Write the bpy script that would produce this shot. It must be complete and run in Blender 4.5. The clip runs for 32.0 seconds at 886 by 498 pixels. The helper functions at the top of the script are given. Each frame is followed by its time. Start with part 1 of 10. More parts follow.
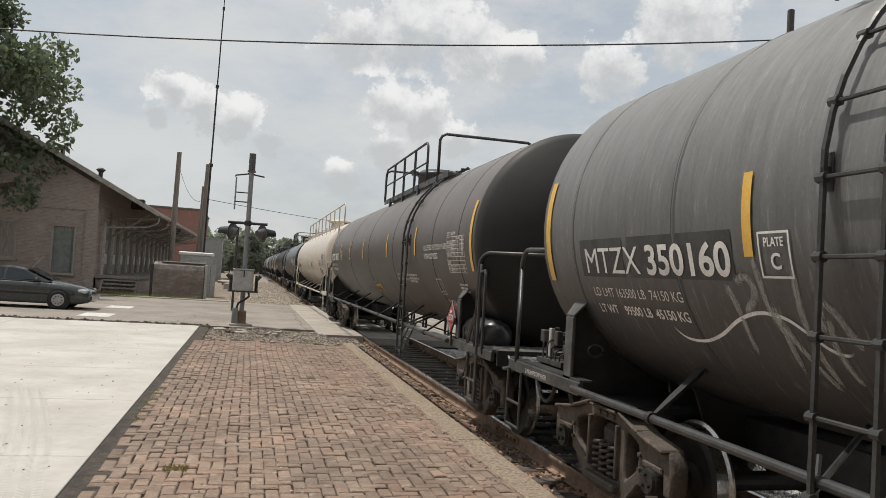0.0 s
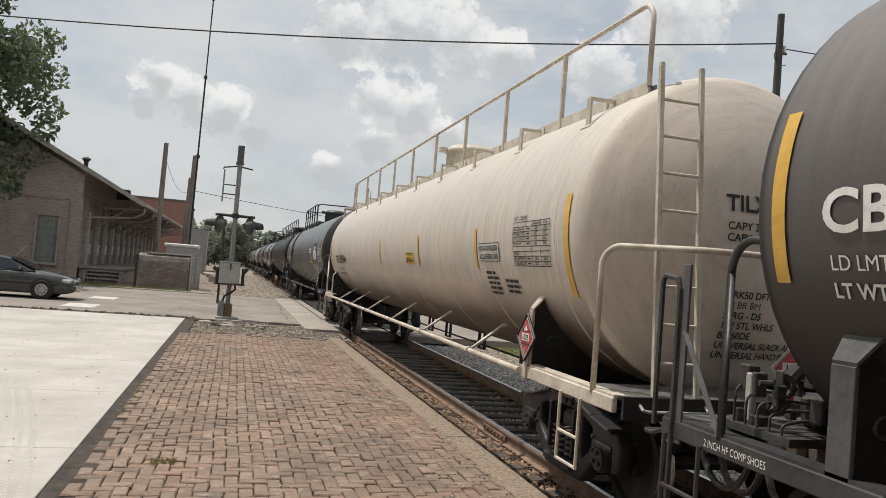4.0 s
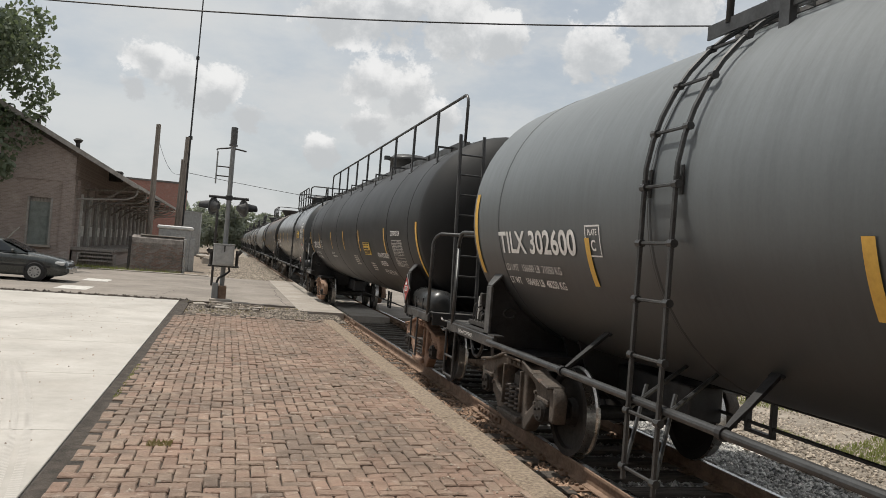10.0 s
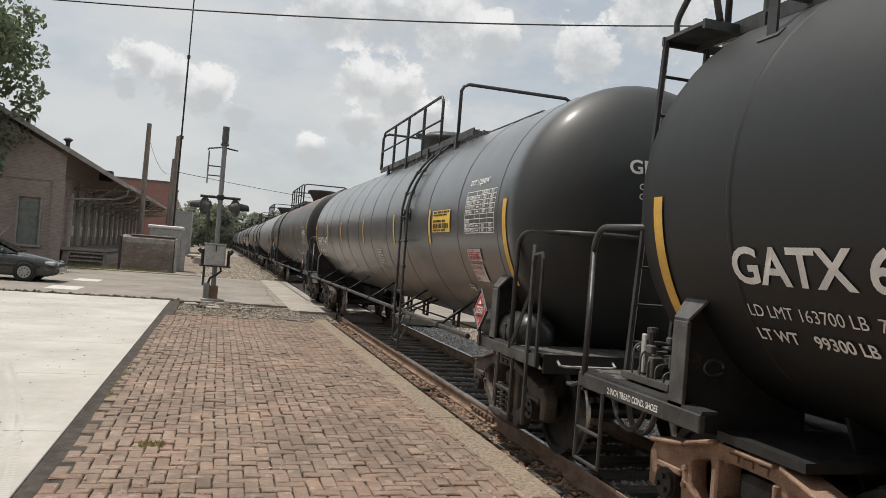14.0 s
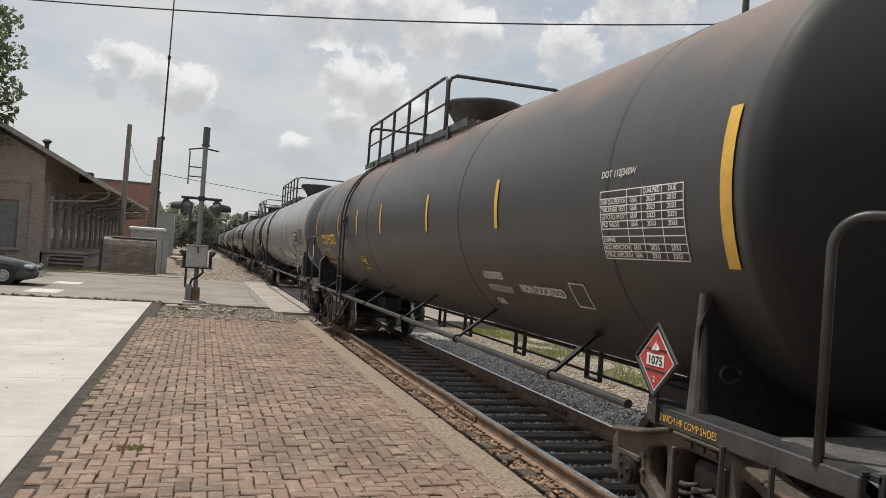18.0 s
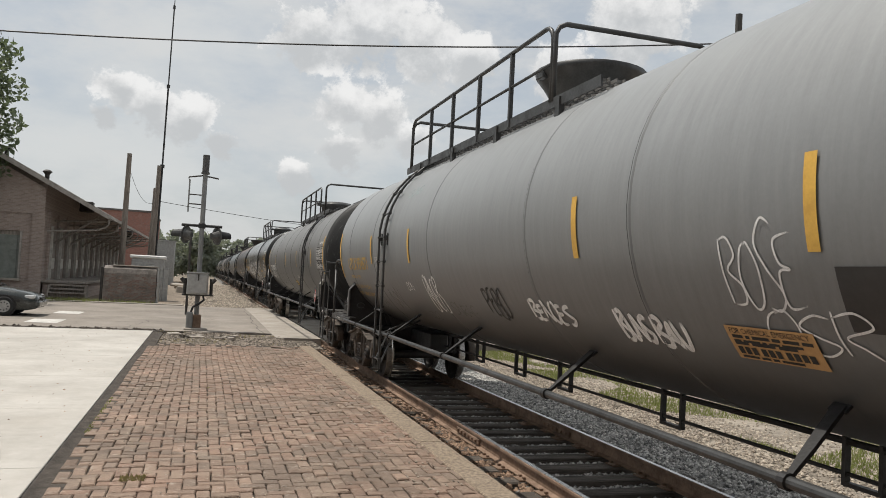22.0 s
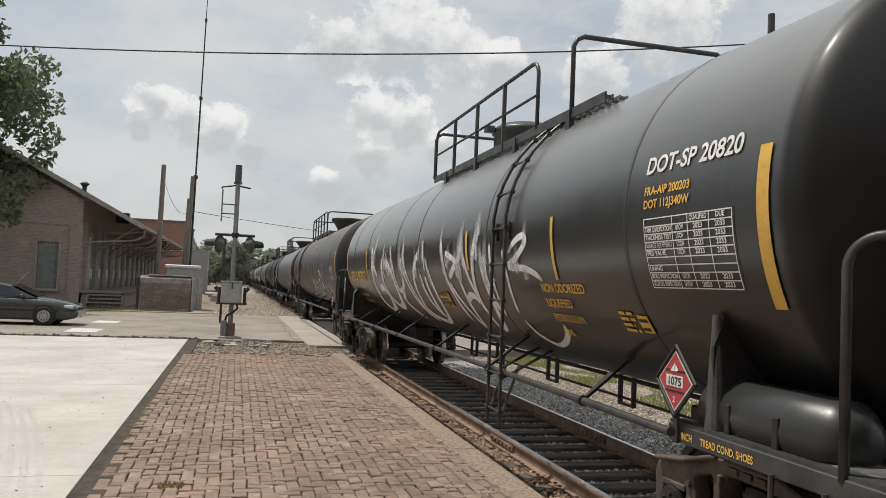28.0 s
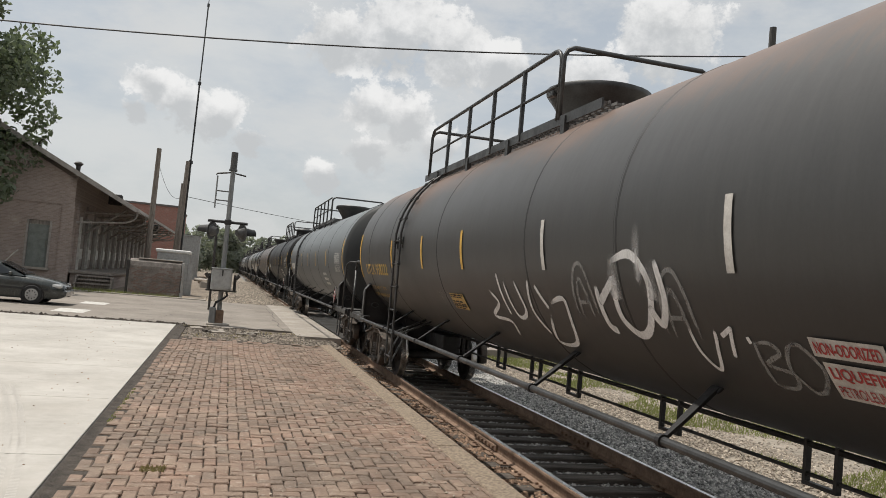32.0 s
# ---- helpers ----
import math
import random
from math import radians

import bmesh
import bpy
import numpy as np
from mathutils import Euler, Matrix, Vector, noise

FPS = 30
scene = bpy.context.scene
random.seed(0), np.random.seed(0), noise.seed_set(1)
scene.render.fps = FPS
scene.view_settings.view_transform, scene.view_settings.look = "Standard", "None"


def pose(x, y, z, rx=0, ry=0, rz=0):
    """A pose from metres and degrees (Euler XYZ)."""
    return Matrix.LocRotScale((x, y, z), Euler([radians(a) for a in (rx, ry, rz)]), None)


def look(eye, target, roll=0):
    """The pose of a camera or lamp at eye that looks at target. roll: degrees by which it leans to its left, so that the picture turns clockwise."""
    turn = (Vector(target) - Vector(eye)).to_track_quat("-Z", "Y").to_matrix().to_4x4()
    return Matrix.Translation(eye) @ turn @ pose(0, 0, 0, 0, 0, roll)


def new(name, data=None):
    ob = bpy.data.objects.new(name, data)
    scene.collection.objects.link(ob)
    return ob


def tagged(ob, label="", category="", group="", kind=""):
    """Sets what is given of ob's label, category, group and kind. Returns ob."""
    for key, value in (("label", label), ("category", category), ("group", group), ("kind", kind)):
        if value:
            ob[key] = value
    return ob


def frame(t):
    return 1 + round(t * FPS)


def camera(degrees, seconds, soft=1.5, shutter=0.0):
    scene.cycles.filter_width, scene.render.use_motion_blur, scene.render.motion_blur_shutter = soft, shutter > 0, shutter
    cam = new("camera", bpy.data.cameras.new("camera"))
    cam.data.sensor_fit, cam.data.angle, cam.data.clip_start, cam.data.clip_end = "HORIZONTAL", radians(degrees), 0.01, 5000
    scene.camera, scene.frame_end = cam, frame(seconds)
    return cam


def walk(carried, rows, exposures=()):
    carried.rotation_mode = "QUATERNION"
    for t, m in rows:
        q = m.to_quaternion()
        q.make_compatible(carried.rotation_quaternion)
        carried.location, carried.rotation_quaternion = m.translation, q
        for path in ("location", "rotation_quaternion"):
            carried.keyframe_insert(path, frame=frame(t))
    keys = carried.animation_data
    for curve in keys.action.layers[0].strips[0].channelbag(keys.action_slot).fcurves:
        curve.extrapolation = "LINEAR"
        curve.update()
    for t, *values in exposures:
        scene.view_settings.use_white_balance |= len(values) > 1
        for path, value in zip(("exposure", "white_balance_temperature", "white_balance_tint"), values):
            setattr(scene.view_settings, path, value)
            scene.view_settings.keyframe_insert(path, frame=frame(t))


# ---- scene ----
cam = camera(60.03, 32.0, soft=0.6)
PATH = [
    (0, pose(0.065, -0.015, 1.903, 92.16, -3.61, -14.14)),
    (0.5, pose(0.056, -0.018, 1.903, 92.06, -3.51, -14.32)),
    (1, pose(0.053, -0.022, 1.910, 92.03, -3.67, -14.44)),
    (1.5, pose(0.040, -0.018, 1.911, 92.00, -3.86, -14.25)),
    (2, pose(0.031, -0.018, 1.912, 92.07, -3.93, -14.40)),
    (2.5, pose(0.016, -0.011, 1.909, 92.03, -4.09, -14.62)),
    (3, pose(0.013, -0.009, 1.903, 91.89, -4.01, -14.83)),
    (3.5, pose(0.006, -0.003, 1.900, 91.91, -4.29, -15.04)),
    (4, pose(0.001, 0.007, 1.904, 91.96, -4.62, -15.23)),
    (4.5, pose(-0.003, 0.005, 1.908, 91.95, -4.61, -15.49)),
    (6.5, pose(-0.010, 0.001, 1.904, 91.62, -4.41, -16.26)),
    (7, pose(-0.005, 0.002, 1.911, 91.41, -4.38, -16.43)),
    (7.5, pose(-0.002, 0.001, 1.911, 91.09, -4.32, -16.56)),
    (8, pose(-0.004, -0.001, 1.911, 90.93, -4.37, -16.37)),
    (8.5, pose(-0.018, 0.004, 1.912, 90.82, -4.82, -16.28)),
    (9, pose(-0.029, 0.005, 1.913, 90.82, -5.16, -16.16)),
    (9.5, pose(-0.021, 0.003, 1.910, 90.78, -4.95, -16.00)),
    (10, pose(-0.015, 0.004, 1.910, 90.65, -4.63, -15.69)),
    (10.5, pose(-0.024, 0.011, 1.910, 90.63, -4.62, -15.73)),
    (11, pose(-0.030, 0.012, 1.901, 90.68, -4.61, -15.89)),
    (11.5, pose(-0.030, 0.013, 1.910, 90.66, -4.84, -16.03)),
    (12, pose(-0.033, 0.014, 1.916, 90.58, -4.99, -15.89)),
    (12.5, pose(-0.033, 0.011, 1.911, 90.67, -4.95, -15.68)),
    (13, pose(-0.021, 0.014, 1.912, 90.56, -4.62, -15.81)),
    (13.5, pose(-0.026, 0.011, 1.909, 90.66, -4.64, -16.08)),
    (14, pose(-0.026, 0.012, 1.910, 90.66, -4.56, -16.30)),
    (14.5, pose(-0.026, 0.011, 1.909, 90.66, -4.46, -16.47)),
    (15, pose(-0.016, 0.012, 1.913, 90.64, -4.38, -16.66)),
    (15.5, pose(-0.012, 0.016, 1.909, 90.66, -4.35, -16.79)),
    (17.5, pose(0.004, 0.017, 1.908, 90.74, -4.22, -17.29)),
    (18, pose(0.022, 0.012, 1.913, 90.71, -4.07, -17.44)),
    (18.5, pose(0.024, 0.009, 1.908, 90.75, -4.05, -17.70)),
    (19, pose(0.030, 0.005, 1.909, 90.75, -4.06, -17.89)),
    (19.5, pose(0.029, 0.006, 1.910, 90.73, -3.99, -17.88)),
    (20, pose(0.029, 0.001, 1.911, 91.16, -4.01, -17.50)),
    (20.5, pose(0.019, 0.004, 1.903, 92.01, -3.97, -17.25)),
    (21, pose(0.013, 0.001, 1.908, 92.52, -3.59, -17.14)),
    (21.5, pose(0.011, -0.009, 1.909, 92.54, -3.45, -17.22)),
    (22, pose(0.019, -0.012, 1.922, 92.38, -3.00, -17.38)),
    (22.5, pose(0.010, -0.015, 1.909, 92.52, -3.25, -17.63)),
    (23, pose(0.011, -0.010, 1.909, 92.54, -3.35, -17.76)),
    (23.5, pose(0.018, -0.001, 1.913, 92.47, -3.56, -17.51)),
    (24, pose(0.015, 0.004, 1.910, 92.51, -3.88, -17.33)),
    (24.5, pose(0.018, 0.005, 1.908, 92.46, -3.85, -17.16)),
    (25, pose(0.012, 0.006, 1.913, 92.19, -3.57, -16.99)),
    (25.5, pose(0.018, 0.002, 1.915, 92.23, -3.29, -16.66)),
    (27.5, pose(0.005, 0.002, 1.916, 92.71, -2.12, -14.81)),
    (28, pose(0.006, -0.000, 1.921, 92.76, -2.45, -15.09)),
    (28.5, pose(0.003, 0.001, 1.926, 92.79, -3.13, -15.30)),
    (29, pose(-0.015, -0.001, 1.921, 92.80, -3.61, -15.58)),
    (29.5, pose(-0.021, -0.005, 1.917, 92.82, -4.07, -15.60)),
    (30, pose(-0.024, -0.012, 1.915, 92.79, -4.23, -15.68)),
    (30.5, pose(-0.024, -0.015, 1.913, 92.80, -4.65, -15.74)),
    (31, pose(-0.022, -0.010, 1.918, 92.71, -4.80, -15.74)),
    (31.5, pose(-0.007, -0.014, 1.919, 92.64, -5.02, -15.76)),
    (32, pose(-0.007, -0.016, 1.915, 92.60, -5.11, -15.81)),
]
walk(cam, PATH, exposures=[(0.0, 0.0), (32.0, 0.0)])

# ---- light ----
SUN_EL, SUN_AZ = 68.0, -54.0
world = bpy.data.worlds.new("sky")
scene.world = world
world.use_nodes = True


HEAPS = [(-0.107, 0.974, 0.202, 0.030), (-0.071, 0.980, 0.188, 0.038), (-0.030, 0.984, 0.178, 0.035), (0.008, 0.988, 0.156, 0.025), (-0.121, 0.977, 0.174, 0.020),
         (0.159, 0.964, 0.213, 0.041), (0.206, 0.957, 0.204, 0.043), (0.249, 0.952, 0.177, 0.032), (0.158, 0.974, 0.160, 0.030), (0.174, 0.937, 0.305, 0.068), (0.245, 0.924, 0.293, 0.052),
         (0.309, 0.909, 0.279, 0.034), (0.106, 0.950, 0.296, 0.044), (0.414, 0.869, 0.272, 0.042), (0.486, 0.813, 0.325, 0.058), (0.106, 0.987, 0.122, 0.022)]


def build_sky():
    """Hazy summer sky with broken cumulus: two layers of cloud noise, and heaps with lit crowns and grey feet."""
    nt = world.node_tree
    nt.nodes.clear()
    N, L = nt.nodes.new, nt.links.new

    def op(kind, a, b=None, c=None):
        n = N("ShaderNodeMath")
        n.operation = kind
        for k, v in enumerate((a, b, c)):
            if v is None:
                continue
            if isinstance(v, (int, float)):
                n.inputs[k].default_value = v
            else:
                L(v, n.inputs[k])
        return n.outputs[0]

    def ramp(v, lo, hi, a=0.0, b=1.0):
        n = N("ShaderNodeMapRange")
        n.interpolation_type = "SMOOTHSTEP"
        for k, q in enumerate((lo, hi, a, b)):
            n.inputs[k + 1].default_value = q
        L(v, n.inputs[0])
        return n.outputs[0]

    def mixed(f, a, b):
        n = N("ShaderNodeMix")
        n.data_type = "RGBA"
        for key, v in (("Factor", f), ("A", a), ("B", b)):
            if isinstance(v, (tuple, float)):
                n.inputs[key].default_value = v if isinstance(v, float) else (*v, 1)
            else:
                L(v, n.inputs[key])
        return n.outputs["Result"]

    def noise_tex(vec, scale, detail=8, rough=0.6, offset=(0, 0, 0), stretch=(1, 1, 1)):
        m = N("ShaderNodeMapping")
        m.inputs["Location"].default_value, m.inputs["Scale"].default_value = offset, stretch
        L(vec, m.inputs["Vector"])
        n = N("ShaderNodeTexNoise")
        n.inputs["Scale"].default_value, n.inputs["Detail"].default_value, n.inputs["Roughness"].default_value = scale, detail, rough
        L(m.outputs[0], n.inputs["Vector"])
        return n.outputs["Fac"]
    out, bg = N("ShaderNodeOutputWorld"), N("ShaderNodeBackground")
    sky = N("ShaderNodeTexSky")
    sky.sky_type, sky.sun_disc = "NISHITA", False
    sky.sun_elevation, sky.sun_rotation = radians(SUN_EL), radians(SUN_AZ)
    sky.air_density, sky.dust_density = 1.0, 3.0
    vec = N("ShaderNodeTexCoord").outputs["Generated"]
    hazy = mixed(0.62, sky.outputs[0], (6.3, 6.75, 7.0))
    # thin high sheet
    sheet = ramp(noise_tex(vec, 2.2, 9, 0.62, (3.1, 0, 0), (1, 1, 2.4)), 0.36, 0.64)
    col = mixed(op("MULTIPLY", sheet, 0.75), hazy, (7.3, 7.4, 7.3))
    # soft grey cloud everywhere, and heaps of cumulus low over the yard
    soft = ramp(noise_tex(vec, 5.0, 9, 0.62, (1.7, 0.4, 0.9), (1, 1, 2.2)), 0.45, 0.62)
    col = mixed(op("MULTIPLY", soft, 0.55), col, (7.0, 7.05, 7.0))
    fine = noise_tex(vec, 26.0, 10, 0.66, (0.2, 5.0, 0), (1, 1, 1.15))
    coarse = noise_tex(vec, 9.0, 4, 0.5, (2.2, 1.0, 0.3))

    def field(lift):
        best = None
        for x, y, z, r in HEAPS:
            d = N("ShaderNodeVectorMath")
            d.operation = "DISTANCE"
            L(vec, d.inputs[0])
            d.inputs[1].default_value = (x, y, z + lift)
            v = op("MULTIPLY_ADD", d.outputs["Value"], -1.0 / r, 1.0)
            best = v if best is None else op("MAXIMUM", best, v)
        return best
    f0, f1 = field(0.0), field(0.022)
    rag = op("MULTIPLY_ADD", op("SUBTRACT", fine, 0.5), 2.4, op("MULTIPLY", op("SUBTRACT", coarse, 0.5), 1.6))
    body = op("ADD", f0, rag)
    cover = ramp(body, -0.05, 0.30)
    crown = ramp(op("ADD", op("SUBTRACT", f1, f0), op("MULTIPLY", op("SUBTRACT", fine, 0.5), 2.2)), -0.55, 0.6)
    puff = mixed(crown, (5.7, 5.85, 5.95), (9.3, 9.25, 9.15))
    col = mixed(op("MULTIPLY", cover, 0.88), col, puff)
    L(col, bg.inputs["Color"])
    bg.inputs["Strength"].default_value = 0.096
    L(bg.outputs[0], out.inputs["Surface"])


build_sky()
sun = new("sun", bpy.data.lights.new("sun", "SUN"))
sun.data.energy, sun.data.angle, sun.data.color = 3.8, radians(0.8), (1.0, 0.95, 0.87)
sun.matrix_world = look((0, 0, 60), (math.sin(radians(-SUN_AZ)) * math.cos(radians(SUN_EL)), -math.cos(radians(SUN_AZ)) * math.cos(radians(SUN_EL)), 60 - math.sin(radians(SUN_EL))))

# ---- materials ----


def mat(name, color, rough=0.7, metal=0.0, dark=None, scale=3.0, bump=0.0, bump_scale=60.0, amount=0.5, stretch=(1, 1, 1), per_object=0.0, second=None, emit=0.0):
    """A procedural paint, stone or metal: two scales of noise between two colours, fine relief, and a change from piece to piece."""
    m = bpy.data.materials.new(name)
    m.use_nodes = True
    nt = m.node_tree
    N, L = nt.nodes.new, nt.links.new
    b = nt.nodes["Principled BSDF"]
    b.inputs["Roughness"].default_value, b.inputs["Metallic"].default_value = rough, metal
    dark = dark or tuple(c * 0.72 for c in color)
    co = N("ShaderNodeTexCoord")
    mp = N("ShaderNodeMapping")
    mp.inputs["Scale"].default_value = stretch
    L(co.outputs["Object"], mp.inputs["Vector"])
    vec = mp.outputs[0]
    if per_object:
        oi = N("ShaderNodeObjectInfo")
        add = N("ShaderNodeVectorMath")
        add.operation = "MULTIPLY_ADD"
        add.inputs[1].default_value = (37, 17, 23)
        L(oi.outputs["Random"], add.inputs[0])
        L(vec, add.inputs[2])
        vec = add.outputs[0]
    a, c = N("ShaderNodeTexNoise"), N("ShaderNodeTexNoise")
    for n, s in ((a, scale), (c, scale * 11)):
        n.inputs["Scale"].default_value, n.inputs["Detail"].default_value, n.inputs["Roughness"].default_value = s, 6, 0.62
        L(vec, n.inputs["Vector"])
    add = N("ShaderNodeMath")
    add.operation = "MULTIPLY_ADD"
    add.inputs[1].default_value = 0.45
    L(c.outputs["Fac"], add.inputs[0])
    L(a.outputs["Fac"], add.inputs[2])
    rng = N("ShaderNodeMapRange")
    rng.inputs[1].default_value, rng.inputs[2].default_value = 0.72 - 0.32 * amount, 0.72 + 0.32 * amount
    L(add.outputs[0], rng.inputs[0])
    mix = N("ShaderNodeMix")
    mix.data_type = "RGBA"
    mix.inputs["A"].default_value, mix.inputs["B"].default_value = (*dark, 1), (*color, 1)
    L(rng.outputs[0], mix.inputs["Factor"])
    col = mix.outputs["Result"]
    if second:
        rgb, thr, sc = second
        n = N("ShaderNodeTexNoise")
        n.inputs["Scale"].default_value, n.inputs["Detail"].default_value, n.inputs["Roughness"].default_value = sc, 7, 0.7
        L(vec, n.inputs["Vector"])
        r2 = N("ShaderNodeMapRange")
        r2.inputs[1].default_value, r2.inputs[2].default_value = thr, thr + 0.12
        L(n.outputs["Fac"], r2.inputs[0])
        m2 = N("ShaderNodeMix")
        m2.data_type = "RGBA"
        m2.inputs["B"].default_value = (*rgb, 1)
        L(r2.outputs[0], m2.inputs["Factor"])
        L(col, m2.inputs["A"])
        col = m2.outputs["Result"]
    if per_object:
        hsv = N("ShaderNodeHueSaturation")
        r3 = N("ShaderNodeMapRange")
        r3.inputs[3].default_value, r3.inputs[4].default_value = 1 - per_object, 1 + per_object
        L(oi.outputs["Random"], r3.inputs[0])
        L(r3.outputs[0], hsv.inputs["Value"])
        L(col, hsv.inputs["Color"])
        col = hsv.outputs["Color"]
    L(col, b.inputs["Base Color"])
    rr = N("ShaderNodeMapRange")
    rr.inputs[3].default_value, rr.inputs[4].default_value = min(1, rough + 0.1), max(0.05, rough - 0.08)
    L(rng.outputs[0], rr.inputs[0])
    L(rr.outputs[0], b.inputs["Roughness"])
    if bump:
        n = N("ShaderNodeTexNoise")
        n.inputs["Scale"].default_value, n.inputs["Detail"].default_value = bump_scale, 4
        L(vec, n.inputs["Vector"])
        bp = N("ShaderNodeBump")
        bp.inputs["Strength"].default_value, bp.inputs["Distance"].default_value = bump, 0.02
        L(n.outputs["Fac"], bp.inputs["Height"])
        L(bp.outputs[0], b.inputs["Normal"])
    if emit:
        b.inputs["Emission Color"].default_value, b.inputs["Emission Strength"].default_value = (*color, 1), emit
    return m


def tank_paint(name, color, top=None, grime_and_shade=(0.027, 0.0268, 0.026), rough=0.45, streak=0.5, rust=None, low=-0.9, coat=0.3, ends=None, spec=0.5, scuff=0.0, heads=0.45, coat_rough=0.38, fall=(-0.7, 0.45)):
    """Tank paint: long streaks that run down round the shell, belly dirt with shade painted in, sky light painted on
    the back, rust on some.
    """
    m = bpy.data.materials.new(name)
    m.use_nodes = True
    nt = m.node_tree
    N, L = nt.nodes.new, nt.links.new
    b = nt.nodes["Principled BSDF"]
    b.inputs["Specular IOR Level"].default_value = spec
    b.inputs["Coat Roughness"].default_value = coat_rough
    co = N("ShaderNodeTexCoord")
    mp = N("ShaderNodeMapping")
    mp.inputs["Scale"].default_value = (0.8, 4.6, 0.5)
    L(co.outputs["Object"], mp.inputs["Vector"])
    s = N("ShaderNodeTexNoise")
    s.inputs["Scale"].default_value, s.inputs["Detail"].default_value, s.inputs["Roughness"].default_value = 3.0, 7, 0.66
    L(mp.outputs[0], s.inputs["Vector"])
    blot = N("ShaderNodeTexNoise")
    blot.inputs["Scale"].default_value, blot.inputs["Detail"].default_value, blot.inputs["Roughness"].default_value = 0.7, 6, 0.6
    L(co.outputs["Object"], blot.inputs["Vector"])
    r1 = N("ShaderNodeMapRange")
    r1.inputs[1].default_value, r1.inputs[2].default_value = 0.38, 0.66
    L(s.outputs["Fac"], r1.inputs[0])
    mix = N("ShaderNodeMix")
    mix.data_type = "RGBA"
    mix.inputs["A"].default_value = (*color, 1)
    mix.inputs["B"].default_value = (*[c * (1 - 0.45 * streak) + 0.02 * streak for c in color], 1)
    L(r1.outputs[0], mix.inputs["Factor"])
    col = mix.outputs["Result"]
    sep = N("ShaderNodeSeparateXYZ")
    L(co.outputs["Object"], sep.inputs[0])

    # heads in a darker paint, with the shade between the cars put into it too
    tone_change = N("ShaderNodeMapRange")
    tone_change.inputs[1].default_value, tone_change.inputs[2].default_value = 0.04, 0.28
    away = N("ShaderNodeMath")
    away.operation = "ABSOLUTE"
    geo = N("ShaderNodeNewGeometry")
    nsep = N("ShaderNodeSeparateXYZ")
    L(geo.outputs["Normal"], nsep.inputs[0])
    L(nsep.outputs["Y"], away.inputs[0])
    L(away.outputs[0], tone_change.inputs[0])
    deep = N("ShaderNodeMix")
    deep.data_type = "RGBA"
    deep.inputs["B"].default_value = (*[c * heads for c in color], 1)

    # sky light put into the colour by slope: upright heads stay darker than the back
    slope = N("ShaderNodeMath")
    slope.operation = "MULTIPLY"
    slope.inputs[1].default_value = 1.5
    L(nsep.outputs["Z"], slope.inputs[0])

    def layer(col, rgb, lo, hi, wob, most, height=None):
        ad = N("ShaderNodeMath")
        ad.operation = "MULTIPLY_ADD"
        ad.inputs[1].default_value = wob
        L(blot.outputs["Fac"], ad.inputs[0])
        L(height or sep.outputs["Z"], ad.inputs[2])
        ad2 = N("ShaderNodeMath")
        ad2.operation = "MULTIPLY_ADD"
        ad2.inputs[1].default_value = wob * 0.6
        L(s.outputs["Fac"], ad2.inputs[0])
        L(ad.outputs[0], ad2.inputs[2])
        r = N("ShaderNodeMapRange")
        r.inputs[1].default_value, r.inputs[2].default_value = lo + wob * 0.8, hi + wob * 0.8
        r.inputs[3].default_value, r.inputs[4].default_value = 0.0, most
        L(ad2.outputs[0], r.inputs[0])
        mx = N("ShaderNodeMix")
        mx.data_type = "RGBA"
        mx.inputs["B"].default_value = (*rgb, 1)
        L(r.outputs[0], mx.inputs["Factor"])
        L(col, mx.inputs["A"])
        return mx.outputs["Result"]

    # back toned by how far it faces the sky: painted light
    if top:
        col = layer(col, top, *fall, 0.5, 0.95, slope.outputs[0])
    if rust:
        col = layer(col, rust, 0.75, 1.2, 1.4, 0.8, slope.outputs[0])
    # belly: dirt, and the shade under the shell painted in with it
    col = layer(col, grime_and_shade, low + 0.1, low - 0.35, 0.5, 0.92)
    if ends:
        # dirt thrown up on the lower part of the heads
        def rng2(sock, lo, hi):
            r = N("ShaderNodeMapRange")
            r.inputs[1].default_value, r.inputs[2].default_value = lo, hi
            L(sock, r.inputs[0])
            return r.outputs[0]

        def op2(kind, p, q):
            o = N("ShaderNodeMath")
            o.operation = kind
            for i, v in enumerate((p, q)):
                if isinstance(v, float):
                    o.inputs[i].default_value = v
                else:
                    L(v, o.inputs[i])
            return o.outputs[0]
        far = rng2(op2("ABSOLUTE", sep.outputs["Y"], 0.0), 8.85, 9.15)
        lowz = rng2(op2("ADD", sep.outputs["Z"], op2("MULTIPLY", s.outputs["Fac"], 1.6)), 1.15, 0.2)
        mx = N("ShaderNodeMix")
        mx.data_type = "RGBA"
        mx.inputs["B"].default_value = (*ends, 1)
        L(op2("MULTIPLY", far, lowz), mx.inputs["Factor"])
        L(col, mx.inputs["A"])
        col = mx.outputs["Result"]
    L(tone_change.outputs[0], deep.inputs["Factor"])
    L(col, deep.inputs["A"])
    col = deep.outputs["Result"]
    if scuff:
        # pale dried runs and scratches down the weathered flank
        sm = N("ShaderNodeMapping")
        sm.inputs["Scale"].default_value = (2.2, 11.0, 1.5)
        sm.inputs["Rotation"].default_value = (radians(9), 0, 0)
        L(co.outputs["Object"], sm.inputs["Vector"])
        sn = N("ShaderNodeTexNoise")
        sn.inputs["Scale"].default_value, sn.inputs["Detail"].default_value, sn.inputs["Roughness"].default_value = 2.6, 9, 0.74
        sn.inputs["Distortion"].default_value = 0.6
        L(sm.outputs[0], sn.inputs["Vector"])
        sr = N("ShaderNodeMapRange")
